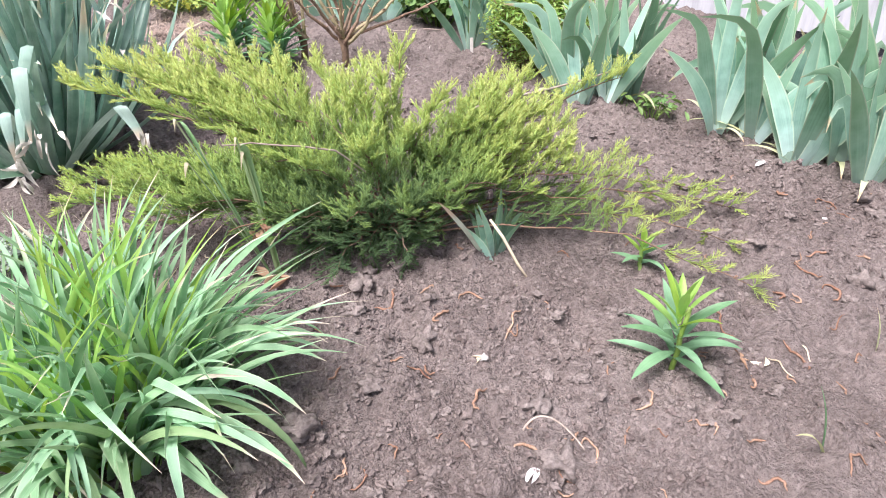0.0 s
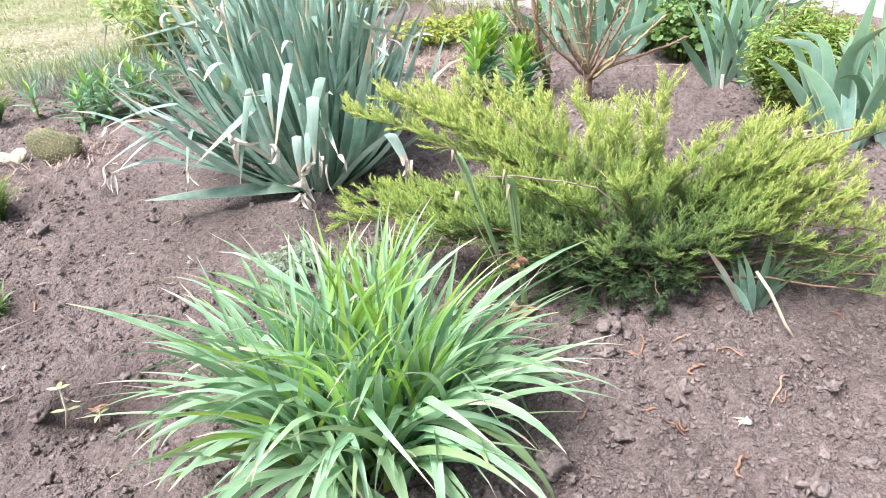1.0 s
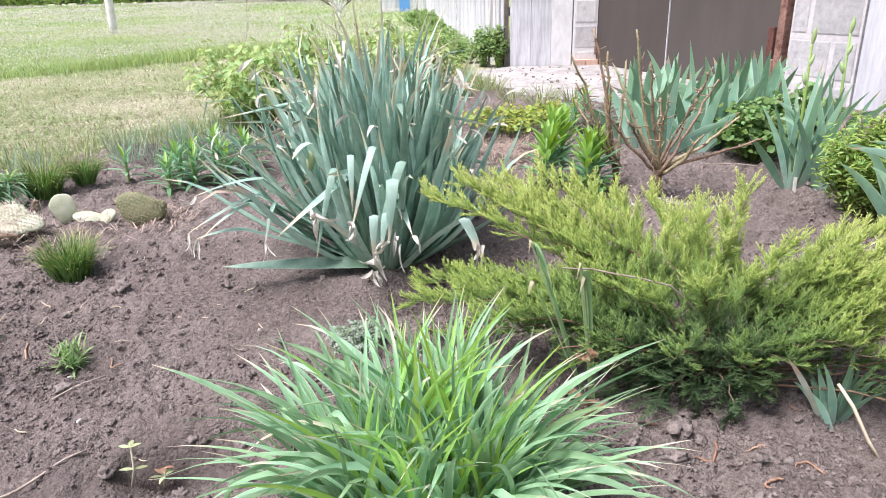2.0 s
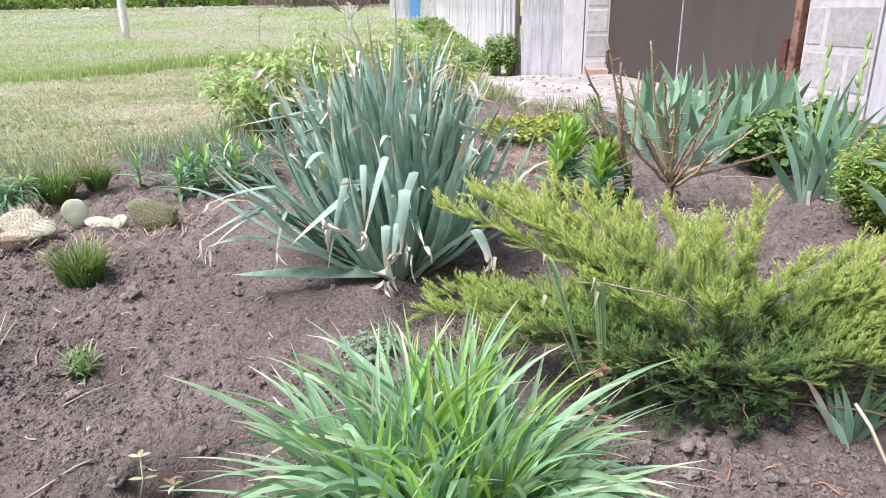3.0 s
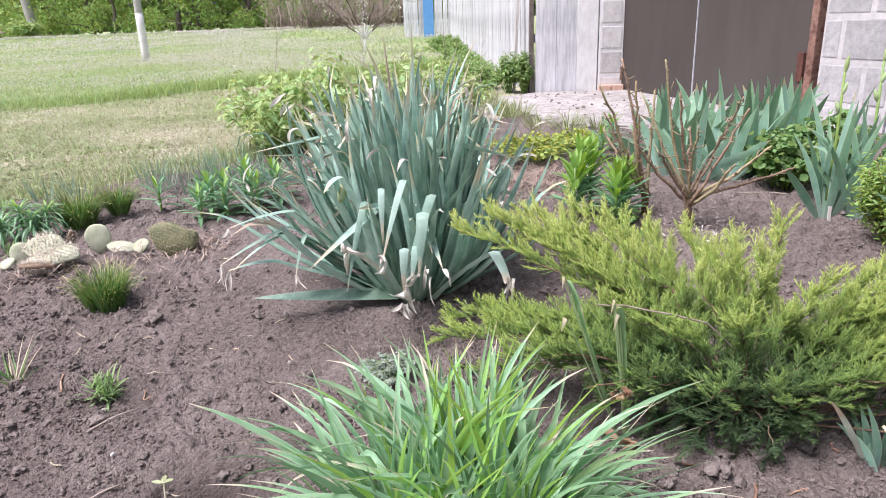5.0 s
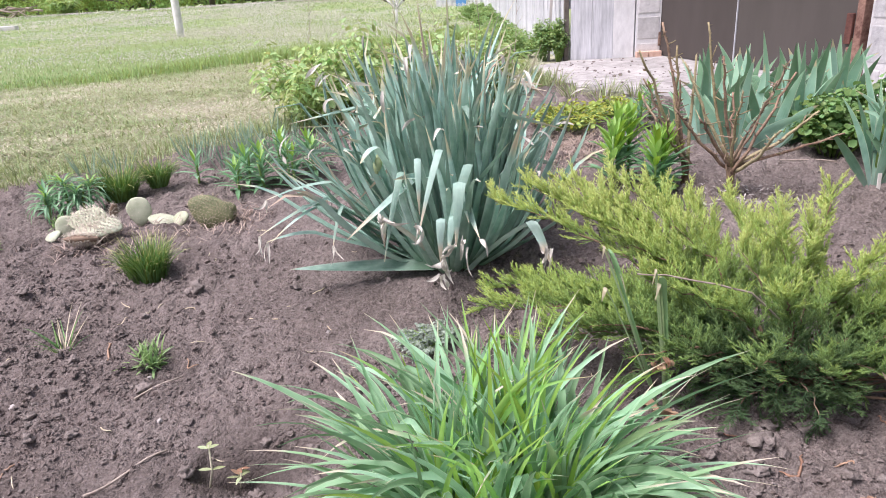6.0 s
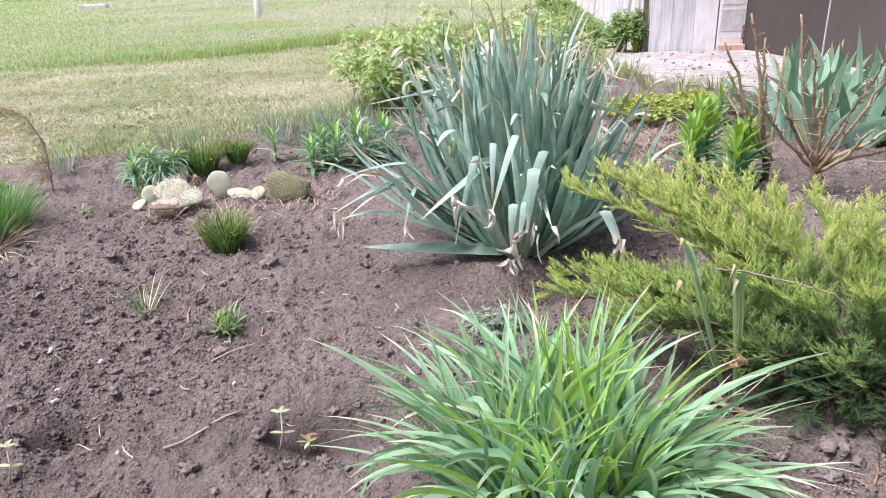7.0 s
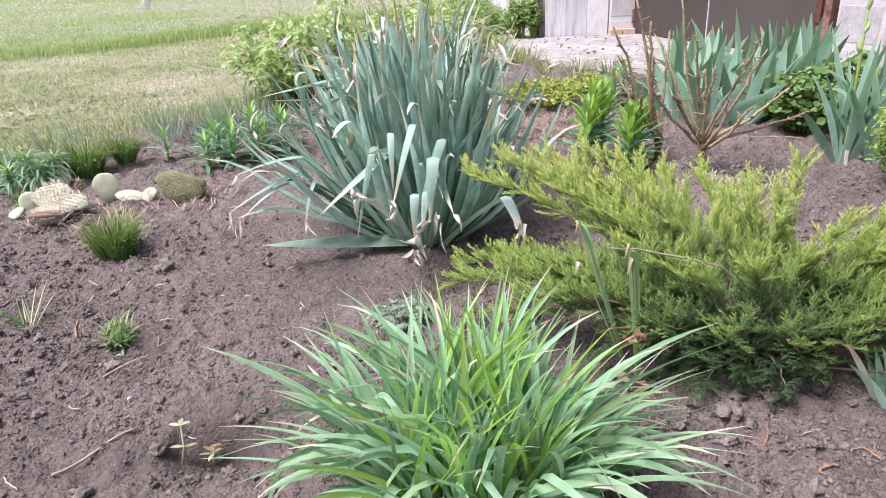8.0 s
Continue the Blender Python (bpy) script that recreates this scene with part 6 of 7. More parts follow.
# ---- roses, cut back ----
def rose(x, y, tips, seed, label):
    rng = np.random.default_rng(seed)
    z0 = ground_z(x, y)
    bush = anchor("rose_bush", x, y, label, "rose", "roses")
    tube("stock", [(0, 0, -0.03), (0.003, 0, 0.04), (0, 0, 0.09)], [0.014, 0.012, 0.016], M_BARK, bush, 9)
    for k, (tx, ty, tz) in enumerate(tips):
        tip = np.array([tx - x, ty - y, tz - z0])
        start = np.array([rng.normal(0, 0.008), rng.normal(0, 0.008), 0.07 + 0.02 * rng.random()])
        knee = start * 0.5 + tip * 0.5 + np.array([tip[0] * 0.05, tip[1] * 0.03, 0.0]) + rng.normal(0, 0.008, 3)
        pts = np.concatenate([bend(start, knee, 0.0, 0.003, 5, rng)[:-1], bend(knee, tip, 0.004, 0.003, 7, rng)])
        cane = tube("cane", pts, np.linspace(0.0068, 0.0034, len(pts)) * (0.75 + 0.3 * rng.random()), M_ROSEWOOD if k % 3 else M_ROSECUT, bush, 7)
        for j in range(9):
            i = int(rng.integers(1, len(pts) - 1))
            way = rng.normal(0, 1, 3) * [1, 1, 0.6] + [0, 0, 0.5]
            way /= np.linalg.norm(way)
            ln = 0.012 + 0.045 * rng.random() ** 2
            tube("twig", bend(pts[i], pts[i] + way * ln, 0, 0.0008, 4, rng), np.linspace(0.0026, 0.0012, 4), M_ROSEWOOD if j % 3 else M_ROSECUT, cane, 5)
        m = 40
        i = rng.integers(0, len(pts) - 1, m)
        w = rng.random((m, 1))
        p = pts[i] * (1 - w) + pts[i + 1] * w
        d = rng.normal(0, 1, (m, 3))
        d /= np.linalg.norm(d, axis=1, keepdims=True)
        v, f, a = needles(p, d, np.full(m, 0.012), 0.0022, np.zeros(m), np.ones(m), rng)
        tagged(put("thorn_cover", mesh_np("thorn_cover", v, f, {"along": a}), M_ROSECUT, cane), kind="stuff")


rose(0.866, 2.268, [(0.765, 2.30, 0.70), (0.80, 2.24, 0.60), (1.06, 2.30, 0.53), (1.10, 2.20, 0.42), (1.02, 2.34, 0.50), (0.72, 2.18, 0.42), (0.95, 2.12, 0.38), (0.90, 2.40, 0.46), (0.66, 2.24, 0.44), (0.70, 2.30, 0.58), (1.00, 2.22, 0.58), (1.20, 2.22, 0.34), (0.84, 2.16, 0.50)], 31, "leafless rose bush pruned back to thorny brown canes")
rose(0.757, 2.403, [(0.567, 2.36, 0.62), (0.66, 2.44, 0.70), (0.70, 2.34, 0.52), (0.80, 2.50, 0.58), (0.62, 2.50, 0.45), (0.60, 2.42, 0.52), (0.72, 2.46, 0.62), (0.66, 2.30, 0.40)], 32, "smaller pruned rose bush with upright bare canes")


def build_litter():
    """Pale bark chips round the rose."""
    rng = np.random.default_rng(33)
    n = 240
    x, y = rng.normal(0.90, 0.10, n), rng.normal(2.20, 0.07, n)
    p = np.stack([x, y, height(x, y) + 0.008], 1)
    leafy = leaf_quads(p, rng.normal(0, 0.5, (n, 3)) + [0, 0, 1], 0.008 + 0.016 * rng.random(n), rng, 0.25)
    v, f, a = leafy
    tagged(put("leaf_litter", mesh_np("leaf_litter", v, f, {"along": a, "across": 0 * a}), M_CHIPS), "pale dry leaf scraps round the rose stock", "leaf litter", kind="stuff")
    n = 1500
    x, y = rng.normal(0.40, 0.13, n), rng.normal(2.88, 0.12, n)
    v, f, a = blade_arrays(x, y, height(x, y) + 0.01 * rng.random(n), 0.008 + 0.02 * rng.random(n), 0.0025 + 0.002 * rng.random(n), 2.5 + 2.5 * rng.random(n), rng.random(n) * 6.28, rng)
    tagged(put("dry_grass_mat", mesh_np("dry_grass_mat", v, f, {"along": a, "across": 0 * a}), M_CACTUSLITTER), "flattened mat of brown dry grass", "dry grass", kind="stuff")


build_litter()


def build_cactus_litter():
    rng = np.random.default_rng(35)
    x = np.concatenate([rng.normal(-0.87, 0.05, 150), rng.normal(-1.15, 0.16, 110), rng.normal(-1.38, 0.10, 80)])
    y = np.concatenate([rng.normal(2.38, 0.06, 150), rng.normal(2.33, 0.07, 110), rng.normal(2.24, 0.05, 80)])
    n = len(x)
    v, f, a = blade_arrays(x, y, height(x, y) + 0.012 * rng.random(n), 0.008 + 0.03 * rng.random(n), 0.0025 + 0.0025 * rng.random(n), 1.2 + 2.5 * rng.random(n), rng.random(n) * 6.28, rng)
    tagged(put("cactus_litter", mesh_np("cactus_litter", v, f, {"along": a, "across": 0 * a}), M_CACTUSLITTER), "pinkish-brown dry scraps among the cacti", "dry litter", kind="stuff")


build_cactus_litter()


# ---- tufts, herbs and shrubs ----
def tuft(x, y, count, tall, spread, width, material, rng, label, category, name, droop=0.9, base=0.03):
    plant = anchor(name, x, y, label, category, category + " tufts")
    pieces = []
    for k in range(count):
        a, r = rng.random() * 2 * np.pi, base * math.sqrt(rng.random())
        elev = radians(88 - spread * (r / base) - 10 * rng.random())
        v, f, al, _ = strap_arrays(tall * (0.6 + 0.5 * rng.random()), width * (0.8 + 0.4 * rng.random()), elev, droop * rng.random(), 0.3, 5, 1.5, rng.normal(0, 0.4), 0.8, 2.0)
        t = a + rng.normal(0, 0.5)
        c, s = math.cos(t), math.sin(t)
        q = np.stack([c * v[:, 0] - s * v[:, 1] + math.cos(a) * r, s * v[:, 0] + c * v[:, 1] + math.sin(a) * r, v[:, 2] - 0.004], 1)
        pieces.append((q, f, al))
    leafy_part("foliage", joined(pieces), material, plant)
    return plant


def herb(name, x, y, radius, tall, leaves, size, material, rng, label, category, stems=14, slim=0.7, flat=0.6, stem_mat=None, low=0.25):
    """A leafy clump: stems from the foot, leaves set along their upper parts."""
    plant = anchor(name, x, y, label, category)
    pieces, spots, ways = [], [], []
    for k in range(stems):
        a, r = rng.random() * 2 * np.pi, radius * math.sqrt(rng.random())
        tip = np.array([math.cos(a) * r, math.sin(a) * r, tall * (0.55 + 0.5 * rng.random()) * (1.05 - 0.4 * (r / radius) ** 2)])
        line = bend((tip[0] * 0.25, tip[1] * 0.25, -0.01), tip, 0.02, 0.004, 6, rng)
        pieces.append(tube_arrays(line, np.linspace(0.003, 0.0015, 6), 4))
        m = max(2, leaves // stems)
        s = (low + (1 - low) * rng.random(m) ** 0.6) * 4.999
        i = s.astype(int)
        p = line[i] * (1 - (s - i)[:, None]) + line[i + 1] * (s - i)[:, None]
        off = rng.normal(0, 1, (m, 3)) * [1, 1, 0.5] * size * 0.75
        spots.append(p + off)
        ways.append(np.array([0, 0, 1.0]) + off / size * flat + rng.normal(0, 0.25, (m, 3)))
    v, f, a = joined(pieces)
    tagged(put("stem_growth", mesh_np("stem_growth", v, f, {"along": a}), stem_mat or M_GREENSTEM, plant), kind="stuff")
    p, d = np.concatenate(spots), np.concatenate(ways)
    p[:, 2] = np.maximum(p[:, 2], 0.008)
    leafy_part("leaves", leaf_quads(p, d, size * (0.6 + 0.8 * rng.random(len(p))), rng, slim), material, plant)
    return plant


def build_herbs():
    rng = np.random.default_rng(41)
    tuft(-1.045, 1.99, 420, 0.155, 8, 0.0044, M_SEDGE, rng, "round tuft of dark green grassy blades", "sedge", "sedge_tuft", 1.5, 0.052)
    tuft(-1.455, 2.70, 420, 0.18, 14, 0.0046, M_SEDGE, rng, "round tuft of dark green grassy blades", "sedge", "sedge_tuft", 1.7, 0.055)
    tuft(-1.325, 2.78, 220, 0.155, 14, 0.0046, M_SEDGE, rng, "small tuft of dark green grassy blades", "sedge", "sedge_tuft", 1.7, 0.035)
    tuft(-1.98, 2.10, 420, 0.22, 34, 0.0048, M_CHIVE, rng, "dense green chive clump with straw at its foot", "chives", "chive_clump", 0.7, 0.09)
    tuft(-2.10, 2.20, 160, 0.18, 40, 0.006, M_CHIVE, rng, "dense green chive clump with straw at its foot", "chives", "chive_clump", 0.7, 0.08)
    tuft(-1.92, 2.00, 240, 0.17, 88, 0.0035, M_STRAW, rng, "straw-dry fallen blades at the foot of the chives", "straw", "straw_tuft", 1.2, 0.08)
    tuft(-1.10, 1.575, 16, 0.11, 40, 0.0042, M_CHIVE, rng, "thin yellowing grass tuft in bare soil", "grass", "grass_tuft", 0.9, 0.018)
    tuft(-1.095, 1.57, 5, 0.13, 30, 0.004, M_STRAW, rng, "thin straw blades in bare soil", "grass", "grass_tuft", 0.4, 0.01)
    for x, y, t in ((-1.24, 3.06, 0.16), (-1.12, 3.02, 0.18), (-1.02, 3.10, 0.17), (-1.32, 3.14, 0.14), (-0.92, 3.16, 0.18), (-1.75, 3.02, 0.13), (-1.62, 3.06, 0.13), (-2.15, 2.75, 0.15), (-0.98, 3.00, 0.20), (-0.88, 3.04, 0.20), (-0.80, 3.14, 0.18), (-1.06, 3.14, 0.16), (-0.72, 3.08, 0.19)):
        tuft(x, y, 18, t * 1.2, 20, 0.0066, M_BLUEGRASS, rng, "blue-grey narrow leaves by the turf", "blue leaves", "blue_leaved_tuft", 0.4, 0.05)
    for x, y in ((0.93, 3.84), (0.80, 4.08), (0.66, 4.28), (0.57, 4.55), (0.51, 4.80), (0.46, 5.10), (0.41, 5.40), (0.38, 4.90), (0.48, 4.42), (0.62, 4.02), (0.74, 3.80)):
        tuft(x, y, 46, 0.10 + 0.05 * rng.random(), 34, 0.0055, M_GRASS, rng, "ragged grass tuft along the concrete edge", "grass", "grass_tuft", 0.8, 0.07)
    # small rosettes
    for x, y, n, ln, note in ((-0.825, 1.475, 84, 0.075, "small green leafy rosette in bare soil"), (-1.58, 2.44, 26, 0.07, "small green leafy rosette by the cactus"), (-1.90, 2.95, 20, 0.09, "small green weed at the turf edge"), (-1.74, 2.28, 8, 0.05, "small withered brown weed in soil")):
        plant = anchor("rosette_plant", x, y, note, "rosette")
        for k in range(n):
            s = k / n
            arrays = strap_arrays(ln * (0.6 + 0.5 * rng.random()), 0.0062, radians(18 + 62 * s + rng.normal(0, 9)), radians(35), 0.2, 5, 1.4, profile="lance")
            leaf(plant, arrays, M_ROSETTE, k * 2.39996, (rng.normal(0, 0.012), rng.normal(0, 0.012), 0.002 + 0.01 * s))
    herb("columbine", 1.38, 2.62, 0.20, 0.24, 1500, 0.026, M_BROADLEAF, rng, "leafy green columbine mound with lobed leaves", "columbine", 40, 0.9)
    herb("columbine", 1.62, 2.72, 0.16, 0.26, 950, 0.026, M_BROADLEAF, rng, "leafy green columbine mound with lobed leaves", "columbine", 30, 0.9)
    herb("stonecrop", 0.46, 3.20, 0.24, 0.12, 900, 0.020, M_YELLOWLEAF, rng, "low yellow-green leafy ground cover", "ground cover", 90, 0.7)
    herb("stonecrop", 0.72, 3.36, 0.16, 0.10, 420, 0.020, M_YELLOWLEAF, rng, "low yellow-green leafy ground cover", "ground cover", 50, 0.7)
    herb("box_bush", 1.45, 2.02, 0.155, 0.33, 6800, 0.021, M_BOXLEAF, rng, "small bright green box bush with dense leaves", "bush", 80, 0.30, 0.3, M_BARK, 0.03)
    herb("box_bush", 1.60, 2.05, 0.135, 0.31, 5200, 0.021, M_BOXLEAF, rng, "small bright green box bush with dense leaves", "bush", 70, 0.30, 0.3, M_BARK, 0.03)
    for x, y, r, t in ((-0.86, 3.66, 0.24, 0.42), (-0.52, 3.86, 0.26, 0.46), (-0.16, 3.98, 0.26, 0.46), (0.12, 4.20, 0.22, 0.40), (-0.70, 4.05, 0.25, 0.45)):
        herb("leafy_shrub", x, y, r * 1.2, t * 1.0, 1300, 0.046, M_SHRUBLEAF, rng, "light green leafy shrub behind the yucca", "shrub", 30, 0.46, 0.9, None, 0.02)
    for x, y, r, t in ((0.66, 6.05, 0.12, 0.34), (0.52, 6.5, 0.24, 0.30), (0.42, 7.3, 0.30, 0.32), (0.46, 8.4, 0.32, 0.32), (0.36, 9.8, 0.36, 0.34), (0.42, 11.5, 0.4, 0.36), (0.30, 13.5, 0.45, 0.4), (0.36, 16.0, 0.5, 0.45), (0.78, 5.96, 0.08, 0.36)):
        herb("nettle_patch", x, y, r, t * (0.62 if 6.2 < y else 1.0), 2800, 0.012 + 0.0014 * y, M_NETTLE, rng, "green nettles and weeds along the fence", "weeds", 40, 0.6, 0.6)
    herb("roadside_bush", -20.4, 36.5, 0.85, 0.95, 900, 0.20, M_FRINGE, rng, "small bright green bush beside the far track", "bush", 24, 0.5, 0.6)
    herb("sedum", -0.115, 1.48, 0.095, 0.045, 3000, 0.0065, M_SEDUM, rng, "low grey-green sedum mat", "sedum", 60, 0.8)
    herb("weed", 1.60, 1.52, 0.08, 0.07, 60, 0.03, M_BROADLEAF, rng, "low weed among the irises", "weed", 10, 0.4)
    herb("weed", -2.20, 2.30, 0.16, 0.15, 240, 0.035, M_BROADLEAF, rng, "leafy green weed by the chives", "weed", 24, 0.7)
    herb("weed", 0.62, 2.20, 0.05, 0.12, 40, 0.035, M_BROADLEAF, rng, "low leafy plant below the lily shoots", "weed", 8, 0.7)
    # dry weed stalks behind the yucca
    for x, y, tall in ((-1.05, 4.6, 0.62), (-0.42, 4.7, 0.55), (0.10, 4.9, 0.60), (-0.15, 4.4, 0.48), (0.32, 5.0, 0.5)):
        stalk = anchor("weed_stalk", x, y, "thin dry weed stalk standing in the turf", "weed", "weed stalks")
        line = bend((0, 0, -0.02), (rng.normal(0, 0.05), 0, tall), 0.0, 0.008, 8, rng)
        tube("stem", line, np.linspace(0.003, 0.0015, 8), M_TWIG, stalk, 5)
        for k in range(5):
            p = line[3 + k % 5]
            tube("twig", bend(p, p + np.array([rng.normal(0, 0.05), rng.normal(0, 0.05), 0.05 + 0.05 * rng.random()]), 0, 0.003, 4, rng), np.linspace(0.0016, 0.0008, 4), M_TWIG, stalk, 4)
    # dry frond: one bowed stem with feathery sprays hanging to one side
    plume = anchor("dry_plume", -2.05, 2.53, "dead golden-brown feathery frond on one bowed stem", "dry frond")
    aside = np.array([-0.79, -0.61, 0.0])
    s = np.linspace(0, 1, 14)
    lean = np.interp(s, [0, 0.45, 0.75, 1], [0.0, -0.012, 0.035, 0.145])
    line = aside * lean[:, None] + np.array([0, 0, 1.0]) * np.interp(s, [0, 0.7, 1], [-0.01, 0.31, 0.385])[:, None]
    tube("stem", line, np.linspace(0.0042, 0.0014, 14), M_TWIG, plume, 6, "thin brown stem")
    pieces = []
    for k in range(70):
        t = 0.10 + 0.88 * (k + rng.random()) / 70
        p = np.array([np.interp(t, s, line[:, i]) for i in range(3)])
        ln = (0.04 + 0.085 * rng.random()) * (1.15 - 0.55 * t)
        way = aside * (0.85 + 0.3 * rng.random()) + rng.normal(0, 0.45, 3) * [1, 1, 0.25] + [0, 0, 0.15]
        u = np.linspace(0, 1, 8)[:, None]
        spray = p + way * ln * u + np.array([0, 0, -0.55 * ln]) * u**2
        pieces.append(tube_arrays(spray, np.linspace(0.0012, 0.0005, 8), 3))
        m = 18
        spot = spray[rng.integers(1, 8, m)] + rng.normal(0, 0.006, (m, 3))
        pieces.append(leaf_quads(spot, rng.normal(0, 1, (m, 3)), 0.007 + 0.008 * rng.random(m), rng, 0.22))
    leafy_part("sprays", joined(pieces), M_PLUME, plume)
    edge_iris = anchor("iris", -1.88, 1.83, "iris fan with yellowing leaves at the bed edge", "iris", "irises")
    for k in range(5):
        arrays = sword_arrays(0.20 + 0.05 * rng.random(), 0.022, radians((k - 2) * 16), radians((k - 2) * 14), 0.06, 8, (0.6, (k - 2) * 0.5))
        leaf(edge_iris, arrays, M_IRIS_YELLOW if k in (0, 3) else M_LILY, 0.2, (0.01 * (k - 2), 0, 0), tilt=rng.normal(0, 8))
    # seedlings
    for x, y, tall in ((-0.545, 1.105, 0.100), (-1.045, 0.955, 0.090)):
        s = anchor("seedling", x, y, "pale tomato-like seedling with two pairs of leaves", "seedling", "seedlings")
        tube("stem", [(-0.012, -0.008, -0.01), (0.0, 0, tall * 0.45), (0.001, 0.004, tall)], [0.0022, 0.002, 0.0015], M_PALESTEM, s, 6)
        for z, ln, ts in ((0.45, 0.027, (0.15, 3.3)), (0.95, 0.022, (0.4, 3.0, 1.6))):
            for t in ts:
                leaf(s, strap_arrays(ln, 0.010, radians(12), radians(20), 0.12, 5, profile="lance"), M_SEEDLING, t, (0, 0, tall * z))
    wilted = anchor("seedling", -0.500, 1.115, "wilted yellow-brown seedling beside the pale one", "seedling", "seedlings")
    tube("stem", [(0, 0, -0.01), (0.004, 0, 0.02), (0.012, 0, 0.045)], [0.002, 0.0018, 0.0012], M_PALESTEM, wilted, 6)
    for k in range(8):
        leaf(wilted, strap_arrays(0.024, 0.008, radians(20), radians(90 * rng.random()), 0.15, 5, profile="lance"), M_SEEDLING if k % 3 else M_BROWNLEAF, k * 0.9, (0.008 * rng.random(), 0, 0.015 + 0.03 * rng.random()))


build_herbs()


# ---- prickly pears ----
def pad_mesh(name, w, h, thick):
    bm = bmesh.new()
    bmesh.ops.create_uvsphere(bm, u_segments=20, v_segments=12, radius=0.5)
    for v in bm.verts:
        s = v.co.z + 0.5
        v.co.x *= w * (0.62 + 0.38 * min(1, s * 1.8))
        v.co.y *= thick
        v.co.z = v.co.z * h
        v.co *= 1 + 0.07 * noise.noise(v.co * 28 + Vector((w * 90, 0, h * 70)))
    me = bpy.data.meshes.new(name)
    bm.to_mesh(me)
    bm.free()
    me.shade_smooth()
    return me


def cactus(x, y, pads, label, seed, material, spines=26, spine_len=0.010, spine_mat=None, gap=0.0125):
    """Flattened pads set with rows of dark areoles and short pale spines."""
    rng = np.random.default_rng(seed)
    plant = anchor("prickly_pear", x, y, label, "cactus", "prickly pears")
    for dx, dy, dz, w, h, thick, rx, ry, rz, mat in pads:
        pad = put("pad", pad_mesh("pad", w, h, thick), mat or material, plant)
        pad.matrix_basis = pose(dx, dy, dz, rx, ry, rz)
        spots = []
        for j in range(int(h / gap) + 1):
            z = -0.46 * h + j * gap
            s = z / h + 0.5
            half = 0.5 * w * (0.62 + 0.38 * min(1, s * 1.8)) * math.sqrt(max(0.0, 1 - (2 * z / h) ** 2))
            for i in range(int(2 * half / gap) + 1):
                u = -half + (i + 0.5 * (j % 2)) * gap + rng.normal(0, 0.0012)
                if abs(u) < half * 0.97:
                    d = 0.5 * thick * math.sqrt(max(0.0, 1 - (2 * z / h) ** 2)) * math.sqrt(max(0.0, 1 - (u / half) ** 2))
                    spots += [(u, d, z), (u, -d, z)]
        p = np.array(spots)
        out = p / np.array([w * w, thick * thick, h * h])
        out /= np.linalg.norm(out, axis=1, keepdims=True)
        v, f, al = needles(p - out * 0.0012, out, np.full(len(p), 0.0026), 0.0022, np.zeros(len(p)), np.ones(len(p)), rng)
        tagged(put("areole_cover", mesh_np("areole_cover", v, f, {"along": al}), M_AREOLE, pad), kind="stuff")
        q = np.repeat(p, max(1, spines // 5), 0)
        d = np.repeat(out, max(1, spines // 5), 0) + rng.normal(0, 0.55, q.shape)
        d /= np.linalg.norm(d, axis=1, keepdims=True)
        v, f, al = needles(q, d, spine_len * (0.4 + rng.random(len(q))), 0.0008, np.zeros(len(q)), np.ones(len(q)), rng)
        tagged(put("spine_cover", mesh_np("spine_cover", v, f, {"along": al}), spine_mat or M_SPINE, pad), kind="stuff")
    return plant


cactus(-1.25, 2.42, [(0, 0, 0.056, 0.098, 0.112, 0.018, -6, 4, 6, None), (0.085, -0.01, 0.020, 0.110, 0.060, 0.018, -52, 10, 8, None), (0.160, -0.02, 0.026, 0.075, 0.060, 0.020, -40, -14, -12, None)], "prickly pear with a pale upright pad dotted with areoles", 51, M_PAD, 14, 0.008)
# The low brown pad puts the mass's shaded underside into colour.
cactus(-1.37, 2.29, [(-0.02, 0.02, 0.060, 0.150, 0.095, 0.024, -40, -8, 6, None), (0.065, 0.0, 0.042, 0.110, 0.070, 0.022, -55, 12, -14, None), (-0.01, -0.055, 0.014, 0.13, 0.06, 0.03, 66, 2, 4, M_PAD_BROWN), (0.05, 0.08, 0.068, 0.035, 0.070, 0.014, 8, 14, 50, M_PAD_BROWN), (0.01, -0.025, 0.026, 0.13, 0.06, 0.022, -68, 5, 0, None)], "low pale prickly pear, its shaded underside set as a brown pad", 52, M_PAD, 55, 0.020)
cactus(-1.53, 2.36, [(0.02, 0, 0.046, 0.075, 0.085, 0.018, -14, 30, 14, None), (-0.015, -0.03, 0.020, 0.065, 0.045, 0.016, -50, -20, 10, None)], "prickly pear pads pale and leaning over the soil", 53, M_PAD, 14, 0.008)
cactus(-0.96, 2.36, [(0, 0, 0.052, 0.180, 0.120, 0.050, -18, 20, -8, None), (0.05, 0.03, 0.038, 0.090, 0.075, 0.045, -10, -30, 10, None)], "olive-brown spiny cactus mound in dark soil", 54, M_PAD_GREEN, 25, 0.016, M_SPINE_BROWN, 0.0115)


# ---- litter on the bed ----
def curl(length, bendiness, rng, n=9):
    a = rng.random() * 2 * np.pi + np.cumsum(rng.normal(0, bendiness, n))
    step = length / n
    xy = np.stack([np.cumsum(np.cos(a)) * step, np.cumsum(np.sin(a)) * step], 1)
    return xy - xy.mean(0)


